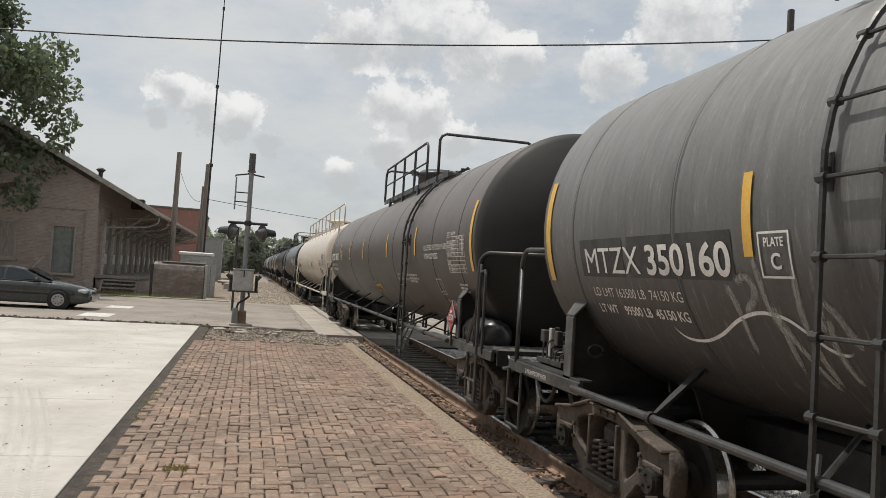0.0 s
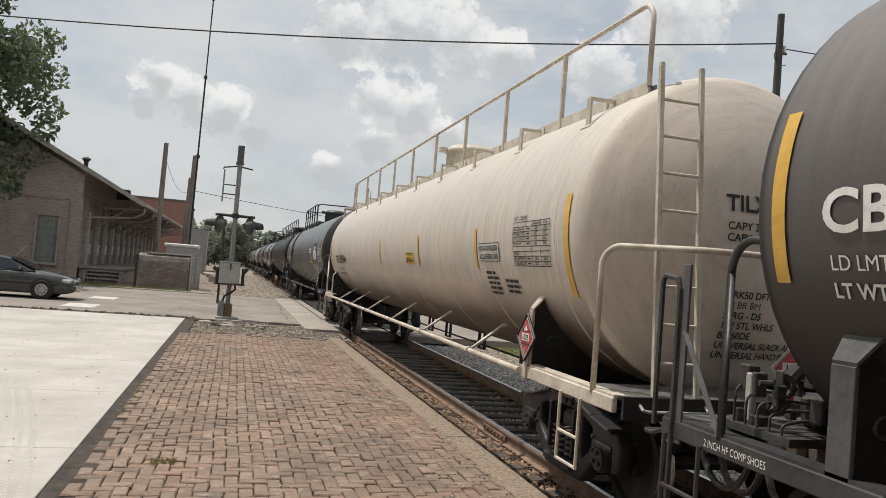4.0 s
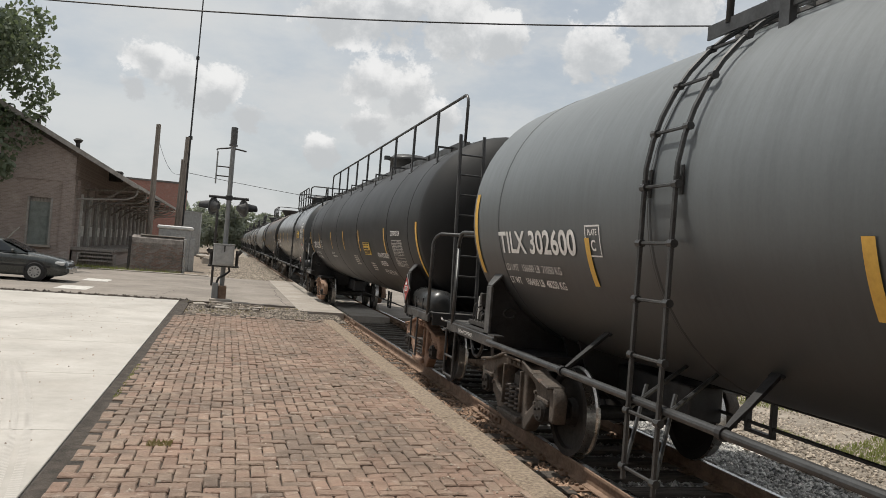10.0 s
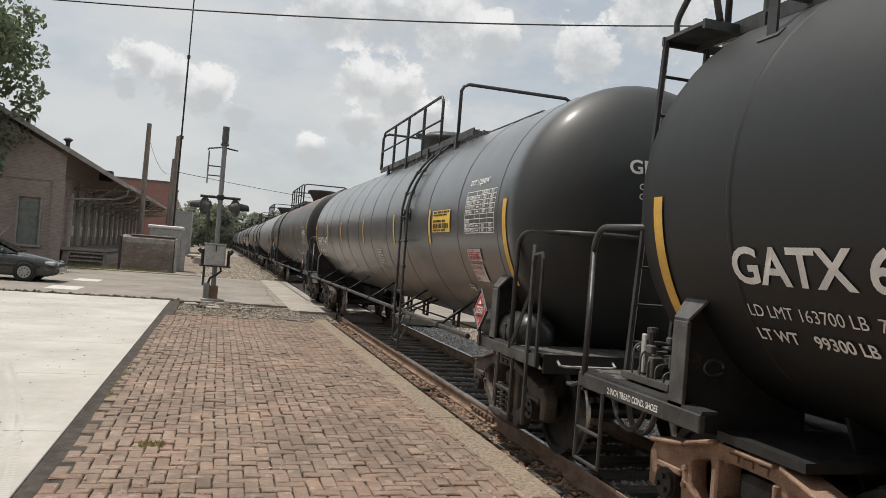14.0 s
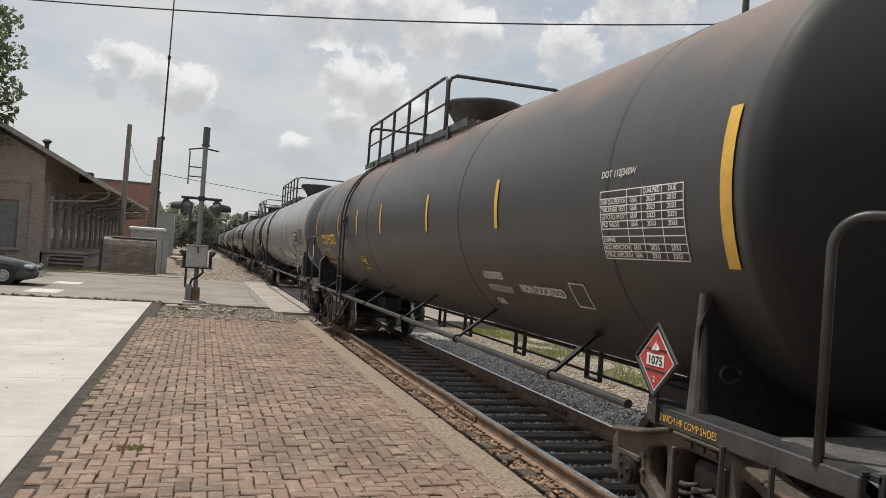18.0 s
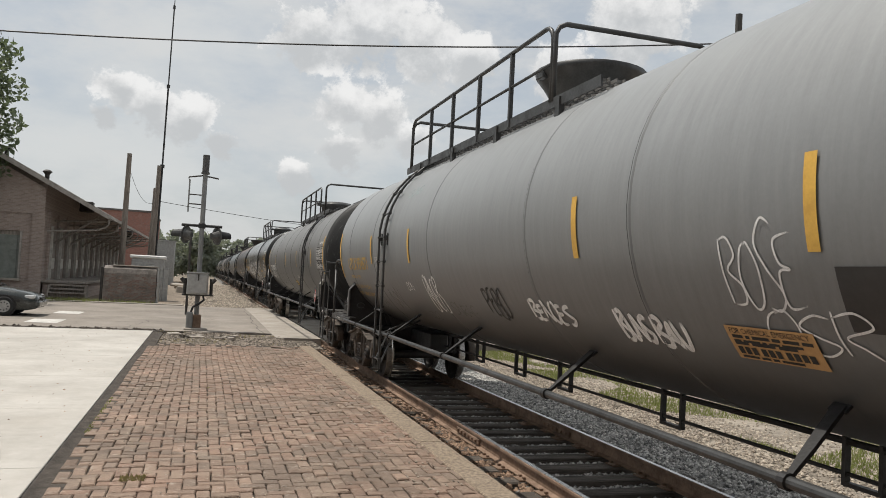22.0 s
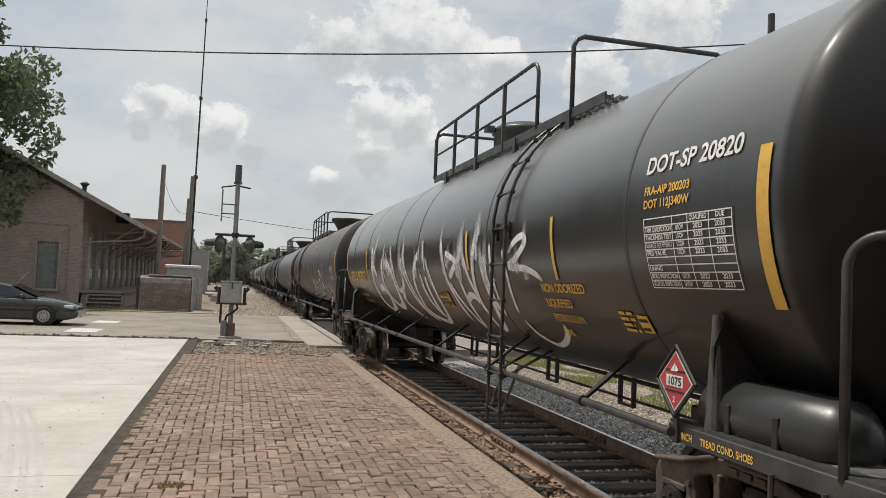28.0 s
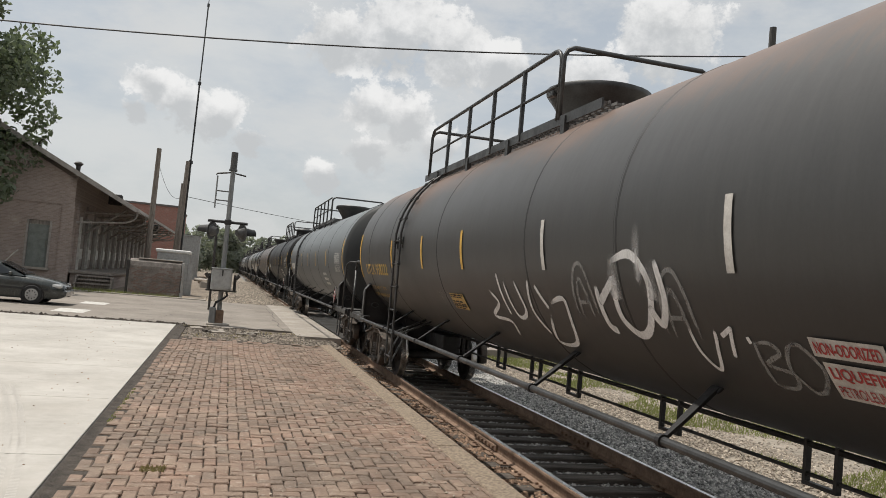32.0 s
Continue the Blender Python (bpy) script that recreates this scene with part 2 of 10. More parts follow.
        sr.inputs[1].default_value, sr.inputs[2].default_value, sr.inputs[4].default_value = 0.55, 0.74, scuff
        L(sn.outputs["Fac"], sr.inputs[0])
        sx = N("ShaderNodeMix")
        sx.data_type = "RGBA"
        sx.inputs["B"].default_value = (0.27, 0.265, 0.255, 1)
        L(sr.outputs[0], sx.inputs["Factor"])
        L(col, sx.inputs["A"])
        col = sx.outputs["Result"]
    # rain streaks and fine grit through all the layers
    grit = N("ShaderNodeTexNoise")
    grit.inputs["Scale"].default_value, grit.inputs["Detail"].default_value, grit.inputs["Roughness"].default_value = 34.0, 4, 0.7
    L(co.outputs["Object"], grit.inputs["Vector"])
    both = N("ShaderNodeMath")
    both.operation = "MULTIPLY_ADD"
    both.inputs[1].default_value = 0.35
    L(grit.outputs["Fac"], both.inputs[0])
    L(s.outputs["Fac"], both.inputs[2])
    vr = N("ShaderNodeMapRange")
    vr.inputs[1].default_value, vr.inputs[2].default_value = 0.48, 0.88
    vr.inputs[3].default_value, vr.inputs[4].default_value = 1 + 0.07 + 0.36 * streak, 1 - 0.07 - 0.32 * streak
    L(both.outputs[0], vr.inputs[0])
    hs = N("ShaderNodeHueSaturation")
    L(vr.outputs[0], hs.inputs["Value"])
    L(col, hs.inputs["Color"])
    col = hs.outputs["Color"]
    L(col, b.inputs["Base Color"])
    rr = N("ShaderNodeMapRange")
    rr.inputs[3].default_value, rr.inputs[4].default_value = max(0.08, rough - 0.1), min(1, rough + 0.16)
    L(blot.outputs["Fac"], rr.inputs[0])
    dull = N("ShaderNodeMath")
    dull.operation, dull.inputs[1].default_value = "MULTIPLY_ADD", 0.2
    L(tone_change.outputs[0], dull.inputs[0])
    L(rr.outputs[0], dull.inputs[2])
    L(dull.outputs[0], b.inputs["Roughness"])
    bare = N("ShaderNodeMapRange")
    bare.inputs[3].default_value, bare.inputs[4].default_value = coat, coat * 0.2
    L(tone_change.outputs[0], bare.inputs[0])
    L(bare.outputs[0], b.inputs["Coat Weight"])
    n = N("ShaderNodeTexNoise")
    n.inputs["Scale"].default_value, n.inputs["Detail"].default_value = 2.2, 3
    L(co.outputs["Object"], n.inputs["Vector"])
    bp = N("ShaderNodeBump")
    bp.inputs["Strength"].default_value, bp.inputs["Distance"].default_value = 0.12, 0.02
    L(n.outputs["Fac"], bp.inputs["Height"])
    L(bp.outputs[0], b.inputs["Normal"])
    return m


M_BRICK = mat("paver_brick", (0.297, 0.208, 0.154), 0.85, dark=(0.160, 0.115, 0.088), scale=5, bump=1.0, bump_scale=45, per_object=0.12, amount=0.9, second=((0.345, 0.285, 0.235), 0.56, 9))
M_BRICK_RED = mat("reddish_paver", (0.300, 0.199, 0.146), 0.85, dark=(0.160, 0.108, 0.081), scale=5, bump=1.0, bump_scale=45, per_object=0.12, amount=0.9, second=((0.355, 0.28, 0.23), 0.56, 9))
M_BRICK_DARK = mat("grimy_paver", (0.252, 0.187, 0.143), 0.85, dark=(0.135, 0.1, 0.077), scale=5, bump=1.0, bump_scale=45, per_object=0.12, amount=0.9, second=((0.30, 0.255, 0.215), 0.56, 9))
M_SAND = mat("joint_sand", (0.075, 0.055, 0.040), 0.95, dark=(0.022, 0.016, 0.012), scale=7, bump=0.6, bump_scale=90)
M_CONC = mat("pale_concrete", (0.475, 0.45, 0.412), 0.8, dark=(0.40, 0.375, 0.338), scale=0.7, bump=0.25, bump_scale=120, second=((0.43, 0.40, 0.36), 0.60, 1.1))
M_ASPH = mat("asphalt", (0.095, 0.083, 0.072), 0.92, dark=(0.04, 0.038, 0.036), scale=5, bump=0.7, bump_scale=110, second=((0.16, 0.15, 0.13), 0.64, 30))
M_STRIP = mat("old_crumbling_asphalt", (0.078, 0.063, 0.050), 0.95, dark=(0.034, 0.028, 0.023), scale=6, bump=1.0, bump_scale=60, second=((0.17, 0.145, 0.115), 0.64, 22))
M_ROAD = mat("worn_road", (0.275, 0.242, 0.208), 0.88, dark=(0.205, 0.18, 0.155), scale=0.5, bump=0.4, bump_scale=90, second=((0.17, 0.155, 0.14), 0.62, 0.8))
M_CROSS = mat("crossing_concrete", (0.385, 0.345, 0.30), 0.85, dark=(0.28, 0.25, 0.215), scale=0.9, bump=0.3, bump_scale=90)
M_KERB = mat("aggregate_kerb", (0.42, 0.335, 0.245), 0.9, dark=(0.12, 0.09, 0.068), scale=30, bump=1.0, bump_scale=70, amount=0.7)
M_BALLAST = mat("ballast_stone", (0.27, 0.26, 0.25), 0.9, dark=(0.10, 0.10, 0.10), scale=4, bump=0.6, bump_scale=60, per_object=0.2)
M_GRAVEL = mat("gravel", (0.34, 0.295, 0.24), 0.95, dark=(0.17, 0.145, 0.115), scale=1.0, bump=1.0, bump_scale=28, second=((0.12, 0.13, 0.05), 0.60, 0.35))
M_DIRT = mat("dirt", (0.26, 0.21, 0.16), 0.95, dark=(0.14, 0.115, 0.09), scale=1.2, bump=0.8, bump_scale=30)
M_TIE = mat("tie_wood", (0.14, 0.118, 0.098), 0.9, dark=(0.05, 0.043, 0.037), scale=5, stretch=(0.5, 6, 6), bump=0.6, bump_scale=30, per_object=0.2)
M_RAIL = mat("rail_rust", (0.27, 0.18, 0.125), 0.8, dark=(0.14, 0.09, 0.06), scale=4, bump=0.3, bump_scale=50)
M_RAILTOP = mat("rail_polish", (0.55, 0.54, 0.53), 0.28, metal=1.0, scale=4)
M_BLACK = mat("black_steel", (0.022, 0.022, 0.023), 0.55, dark=(0.012, 0.011, 0.011), scale=5, second=((0.07, 0.055, 0.045), 0.64, 4))
M_STEEL = mat("grimy_steel", (0.06, 0.055, 0.05), 0.7, dark=(0.025, 0.022, 0.02), scale=6, bump=0.2, bump_scale=40)
M_TRUCK = mat("bogie_cast_steel", (0.125, 0.10, 0.08), 0.75, dark=(0.035, 0.03, 0.026), scale=4, bump=0.35, bump_scale=40, amount=0.7, second=((0.26, 0.15, 0.10), 0.62, 5))
M_WHEEL = mat("wheel_steel", (0.028, 0.025, 0.022), 0.6, dark=(0.014, 0.012, 0.011), scale=4)
M_DUSTY = mat("dusty_black_steel", (0.055, 0.056, 0.056), 0.42, dark=(0.022, 0.022, 0.0218), scale=4, second=((0.12, 0.10, 0.085), 0.66, 5))
M_TREAD = mat("worn_wheel_tread", (0.62, 0.60, 0.57), 0.3, metal=1.0, dark=(0.25, 0.23, 0.21), scale=5)
M_VALVE = mat("brake_gear_grey", (0.10, 0.098, 0.092), 0.6, dark=(0.06, 0.055, 0.05), scale=5)
M_SEAM = mat("weld_seam", (0.02, 0.019, 0.018), 0.6, scale=5)
M_YELLOW = mat("yellow_reflector", (0.70, 0.425, 0.075), 0.5, dark=(0.56, 0.325, 0.06), scale=4, second=((0.66, 0.52, 0.27), 0.62, 7))
M_WHITE = mat("white_paint", (0.78, 0.77, 0.74), 0.6, dark=(0.60, 0.59, 0.57), scale=6)
M_OFFWHITE = mat("faded_white_paint", (0.62, 0.60, 0.56), 0.7, dark=(0.42, 0.40, 0.37), scale=5)
M_RED = mat("placard_red", (0.45, 0.05, 0.05), 0.5, dark=(0.35, 0.04, 0.04), scale=5)
M_GALV = mat("galvanised_grey", (0.44, 0.44, 0.43), 0.5, metal=0.35, dark=(0.32, 0.32, 0.31), scale=5)
M_GRATE = mat("walkway_steel", (0.20, 0.195, 0.185), 0.6, metal=0.2, dark=(0.10, 0.095, 0.09), scale=8)
M_TPLATE = mat("worn_tread_plate", (0.20, 0.195, 0.185), 0.5, metal=0.3, dark=(0.06, 0.057, 0.053), scale=7, amount=0.7)
M_GALVW = mat("worn_pale_steel", (0.50, 0.49, 0.47), 0.5, metal=0.2, dark=(0.32, 0.31, 0.30), scale=6)
M_POST = mat("dusty_grey_steel", (0.095, 0.095, 0.093), 0.6, dark=(0.05, 0.049, 0.048), scale=5)
M_TANKLET = mat("black_reservoir_paint", (0.035, 0.036, 0.036), 0.32, dark=(0.02, 0.02, 0.02), scale=4)
M_SPRING = mat("grimy_spring_steel", (0.085, 0.07, 0.06), 0.65, dark=(0.03, 0.026, 0.023), scale=6)
M_DBRICK = mat("faded_block_brick", (0.27, 0.205, 0.175), 0.9, dark=(0.14, 0.09, 0.072), scale=2.0, bump=0.3, bump_scale=40)
M_ROOF = mat("dark_shingle", (0.18, 0.165, 0.155), 0.9, dark=(0.085, 0.076, 0.07), scale=3, bump=0.5, bump_scale=25)
M_FASCIA = mat("weathered_fascia", (0.40, 0.37, 0.34), 0.8, dark=(0.27, 0.25, 0.225), scale=4)
M_WOODG = mat("grey_wood", (0.36, 0.325, 0.29), 0.85, dark=(0.18, 0.155, 0.135), scale=4, stretch=(6, 6, 0.6), bump=0.4, bump_scale=30)
M_POLE = mat("pole_wood", (0.29, 0.255, 0.22), 0.85, dark=(0.13, 0.105, 0.085), scale=4, stretch=(8, 8, 0.4), bump=0.4, bump_scale=20)
M_POLE_DARK = mat("tarred_pole_wood", (0.075, 0.072, 0.068), 0.85, dark=(0.038, 0.036, 0.034), scale=4, stretch=(8, 8, 0.4), bump=0.4, bump_scale=20)
M_DOOR = mat("grey_green_door", (0.24, 0.26, 0.24), 0.7, dark=(0.17, 0.185, 0.17), scale=3)
M_BARK = mat("bark", (0.15, 0.115, 0.085), 0.9, dark=(0.07, 0.055, 0.042), scale=6, stretch=(3, 3, 0.6), bump=0.8, bump_scale=18)
M_WIRE = mat("cable_black", (0.03, 0.03, 0.03), 0.6, scale=3)


def leaf_mat(name, a, b):
    m = mat(name, a, 0.6, dark=b, scale=0.6, amount=0.8)
    bs = m.node_tree.nodes["Principled BSDF"]
    bs.inputs["Subsurface Weight"].default_value = 0.0
    tr = m.node_tree.nodes.new("ShaderNodeBsdfTranslucent")
    tr.inputs["Color"].default_value = (a[0] * 1.3, a[1] * 1.4, a[2], 1)
    mx = m.node_tree.nodes.new("ShaderNodeMixShader")
    mx.inputs[0].default_value = 0.3
    out = m.node_tree.nodes["Material Output"]
    m.node_tree.links.new(bs.outputs[0], mx.inputs[1])
    m.node_tree.links.new(tr.outputs[0], mx.inputs[2])
    m.node_tree.links.new(mx.outputs[0], out.inputs["Surface"])
    return m


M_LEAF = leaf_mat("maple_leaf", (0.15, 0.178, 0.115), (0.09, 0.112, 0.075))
# distant leaves: pale and grey because haze is put into their colour
M_LEAF_HAZED = leaf_mat("hazed_far_leaf", (0.27, 0.285, 0.24), (0.19, 0.205, 0.175))
M_DRYWEED = leaf_mat("dry_weed", (0.27, 0.225, 0.115), (0.17, 0.14, 0.075))
M_GRASS = leaf_mat("grass_blade", (0.23, 0.25, 0.085), (0.14, 0.155, 0.05))

# ---- mesh helpers ----


def part(name, bm, material, parent=None, label="", smooth=False):
    me = bpy.data.meshes.new(name)
    bm.to_mesh(me)
    bm.free()
    if smooth:
        for p in me.polygons:
            p.use_smooth = True
    me.materials.append(material)
    ob = new(name, me)
    ob.parent = parent
    if label:
        tagged(ob, label)
    return ob


def piece(name, me, parent, m):
    ob = new(name, me)
    ob.parent = parent
    ob.matrix_basis = m
    return ob


def box(bm, c, s, bevel=0.0, turn=None):
    m = Matrix.Translation(c) @ (turn or Matrix()) @ Matrix.Diagonal((*s, 1))
    r = bmesh.ops.create_cube(bm, size=1, matrix=m)
    if bevel:
        es = list({e for vv in r["verts"] for e in vv.link_edges})
        bmesh.ops.bevel(bm, geom=es, offset=bevel, segments=1, affect="EDGES")
    return bm


def rod(bm, p, q, r, n=8, r2=None):
    p, q = Vector(p), Vector(q)
    d = q - p
    m = Matrix.Translation((p + q) / 2) @ d.to_track_quat("Z", "Y").to_matrix().to_4x4()
    bmesh.ops.create_cone(bm, cap_ends=True, segments=n, radius1=r, radius2=r if r2 is None else r2, depth=d.length, matrix=m)
    return bm


def pipe(bm, pts, r, n=8):
    """A round bar along points, with shared rings at the bends."""
    pts = [Vector(p) for p in pts]
    rings = []
    side = None
    for i, p in enumerate(pts):
        d = (pts[min(i + 1, len(pts) - 1)] - pts[max(i - 1, 0)]).normalized()
        if side is None:
            side = d.orthogonal().normalized()
        side = (side - d * side.dot(d)).normalized()
        up = d.cross(side)
        rings.append([bm.verts.new(p + (side * math.cos(k * 2 * math.pi / n) + up * math.sin(k * 2 * math.pi / n)) * r) for k in range(n)])
    for a, b in zip(rings, rings[1:]):
        for k in range(n):
            bm.faces.new((a[k], a[(k + 1) % n], b[(k + 1) % n], b[k]))
    bm.faces.new(rings[0][::-1])
    bm.faces.new(rings[-1])
    return bm


def arc(c, r, a0, a1, n, u, w):
    """Points of an arc round c in the plane of u and w; degrees."""
    c, u, w = Vector(c), Vector(u), Vector(w)
    return [c + (u * math.cos(radians(a0 + (a1 - a0) * k / n)) + w * math.sin(radians(a0 + (a1 - a0) * k / n))) * r for k in range(n + 1)]


def B():
    return bmesh.new()


def revolve(bm, prof, n, axis="Y", caps=False):
    """Revolves (along, radius) pairs round an axis."""
    rings = []
    for y, r in prof:
        ring = []
        for k in range(n):
            a = 2 * math.pi * k / n
            x, z = r * math.cos(a), r * math.sin(a)
            ring.append(bm.verts.new({"Y": (x, y, z), "X": (y, x, z), "Z": (x, z, y)}[axis]))
        rings.append(ring)
    for a, b in zip(rings, rings[1:]):
        for k in range(n):
            bm.faces.new((a[k], b[k], b[(k + 1) % n], a[(k + 1) % n]))
    if caps:
        bm.faces.new(rings[0])
        bm.faces.new(rings[-1][::-1])
    bmesh.ops.recalc_face_normals(bm, faces=bm.faces)
    return bm


def empty(name, m, label, category, group="", kind=""):
    ob = new(name)
    ob.empty_display_size = 0.3
    ob.matrix_basis = m
    return tagged(ob, label, category, group, kind)

# ---- ground ----
RAIL_Z = -0.06
TRACK_X = 4.371


def slab(name, x0, x1, y0, y1, z, material, label, category, thick=0.2, cuts=1, kind="structure"):
    bm = B()
    box(bm, ((x0 + x1) / 2, (y0 + y1) / 2, z - thick / 2), (x1 - x0, y1 - y0, thick))
    ob = part(name, bm, material)
    return tagged(ob, label, category, kind=kind)


def ground_sheet():
    bm = B()
    xs = [-1500, -400, -120, -60, -30, -14, -6, -1.3, 3.0, 3.6, 6.9, 8.5, 14, 30, 60, 120, 400, 1500]
    ys = [-900, -200, -40, -5, 10, 23, 25, 42, 60, 90, 140, 220, 400, 900, 2500]
    grid = [[bm.verts.new((x, y, -0.36 if x < 7.2 else -0.30)) for x in xs] for y in ys]
    for a, b in zip(grid, grid[1:]):
        for i in range(len(xs) - 1):
            bm.faces.new((a[i], a[i + 1], b[i + 1], b[i]))
    tagged(part("ground", bm, M_GRAVEL), "pale gravel ground with patches of thin weeds", "ground", kind="structure")


ground_sheet()
# concrete apron beside the brick platform
JOINTS = [-6.0, -1.45, 1.7, 4.8, 7.92, 11.04, 14.2, 17.4, 20.6, 24.3]


def apron():
    base = tagged(slab("apron_bed", -16.1, -1.27, -6, 24.28, -0.02, M_ASPH, "", ""), "dark joint bed under the concrete apron", "pavement")
    base.name = "pavement"
    for a, b in zip(JOINTS, JOINTS[1:]):
        for x0, x1 in ((-16, -11.1), (-11.1, -6.2), (-6.2, -1.28)):
            bm = B()
            box(bm, ((x0 + x1) / 2, (a + b) / 2, -0.06), (x1 - x0 - 0.014, b - a - 0.014, 0.12), 0.006)
            part("concrete_panel", bm, M_CONC, base)
    return base


apron()
slab("asphalt_strip", -1.272, -0.98, -6, 24.3, -0.019, M_STRIP, "narrow crumbling asphalt strip between concrete and bricks", "pavement")
slab("road_seam", -60, -1.0, 24.29, 24.84, -0.006, M_STRIP, "dark crumbling seam between concrete apron and road", "road")
slab("road", -60, 2.9, 24.85, 41.0, -0.03, M_ROAD, "worn pale grey asphalt road over the railway crossing", "road")
slab("crossing_panel", 2.2, 3.55, 23.3, 41.5, -0.024, M_CROSS, "pale concrete crossing panel beside the rail", "road")
slab("crossing_middle", 3.75, 4.99, 23.3, 41.5, -0.075, M_CROSS, "concrete crossing panel between the rails", "road")
slab("road_beyond", 5.2, 60, 23.5, 41.0, -0.08, M_ROAD, "worn asphalt road beyond the track", "road")
slab("rubble_verge", -1.0, 2.3, 20.4, 24.4, -0.05, M_DIRT, "strip of dirt and rubble at the platform's end", "ground")
slab("platform_bed", -0.98, 2.57, -6, 20.6, -0.03, M_SAND, "sandy bed in the joints of the brick platform", "pavement")
slab("far_verge", -60, -1.0, 41.0, 160, -0.10, M_DIRT, "dirt yard beyond the road", "ground")
slab("gravel_strip", -1.0, 2.6, 41.5, 240, -0.12, M_GRAVEL, "gravel strip beside the track", "ground")


def kerb():
    top = empty("kerb", pose(2.725, 0, 0), "exposed-aggregate concrete kerb along the platform edge", "kerb", kind="structure")
    ys = [-6 + 2.95 * k for k in range(10)]
    for a, b in zip(ys, ys[1:]):
        b = min(b, 20.55)
        bm = B()
        box(bm, (0, (a + b) / 2, -0.13), (0.30, b - a - 0.012, 0.29), 0.018)
        part("kerb_stone", bm, M_KERB, top)


kerb()


def track():
    # ballast bed, ties, rails
    bm = B()
    prof = [(-1.62, -0.34), (-1.3, -0.315), (1.5, -0.315), (2.6, -0.35)]
    rows = [[bm.verts.new((TRACK_X + x, y, z)) for x, z in prof] for y in (-30, 0, 23.2, 42, 120, 420)]
    for a, b in zip(rows, rows[1:]):
        for i in range(3):
            bm.faces.new((a[i], a[i + 1], b[i + 1], b[i]))
    bed = tagged(part("ballast_bed", bm, M_BALLAST), "grey crushed-stone ballast bed under the track", "ballast", kind="structure")
    tiebm = B()
    box(tiebm, (0, 0, -0.09), (2.6, 0.23, 0.18), 0.012)
    tieme = bpy.data.meshes.new("tie")
    tiebm.to_mesh(tieme)
    tieme.materials.append(M_TIE)
    ties = empty("railway_ties", pose(0, 0, 0), "dark weathered wooden railway ties in ballast", "railway tie", kind="structure")
    plate = B()
    box(plate, (0, 0, 0.008), (0.34, 0.19, 0.016), 0.004)
    for sx in (-0.1, 0.1):
        for sy in (-0.06, 0.06):
            box(plate, (sx, sy, 0.025), (0.035, 0.03, 0.03))
    plme = bpy.data.meshes.new("tie_plate")
    plate.to_mesh(plme)
    plme.materials.append(M_RAIL)
    rng = random.Random(4)
    y = -6.0
    while y < 130:
        if not 23.6 < y < 41.2:
            t = piece("tie", tieme, ties, pose(TRACK_X + rng.uniform(-0.06, 0.06), y, RAIL_Z - 0.185 + rng.uniform(-0.012, 0.008), 0, 0, rng.uniform(-1.5, 1.5)))
            if y < 23:
                for sx in (-0.7535, 0.7535):
                    piece("tie_plate", plme, t, pose(sx, 0, 0.002))
        y += 0.535
    for side, sx in (("near", -0.7535), ("far", 0.7535)):
        # flat-bottomed rail section, swept along the track
        sec = [(-0.07, -0.172), (0.07, -0.172), (0.07, -0.160), (0.012, -0.145), (0.009, -0.05), (0.036, -0.036), (0.036, -0.008), (0.028, 0.0), (-0.028, 0.0), (-0.036, -0.008), (-0.036, -0.036), (-0.009, -0.05), (-0.012, -0.145), (-0.07, -0.160)]
        rail = empty("rail", pose(TRACK_X + sx, 0, RAIL_Z), "steel rail with rusty web and polished head", "rail", "rails", kind="structure")
        bm = B()
        rings = [[bm.verts.new((x, yy, z - 0.001)) for x, z in sec] for yy in (-30, 60, 420)]
        for a, b in zip(rings, rings[1:]):
            for i in range(len(sec)):
                bm.faces.new((a[i], b[i], b[(i + 1) % len(sec)], a[(i + 1) % len(sec)]))
        bmesh.ops.recalc_face_normals(bm, faces=bm.faces)
        part("web", bm, M_RAIL, rail)
        bm = B()
        box(bm, (0, 195, 0.0005), (0.056, 450, 0.003))
        part("running_surface", bm, M_RAILTOP, rail)
        for jy in (9.9, 21.8):
            bm = B()
            for s2 in (-1, 1):
                box(bm, (s2 * 0.025, jy + (0.4 if sx > 0 else 0), -0.095), (0.03, 0.9, 0.075), 0.006)
                for k in range(6):
                    box(bm, (s2 * 0.05, jy + (0.4 if sx > 0 else 0) - 0.36 + 0.144 * k, -0.095), (0.03, 0.035, 0.035))
            part("joint_bar", bm, M_RAIL, rail)


track()


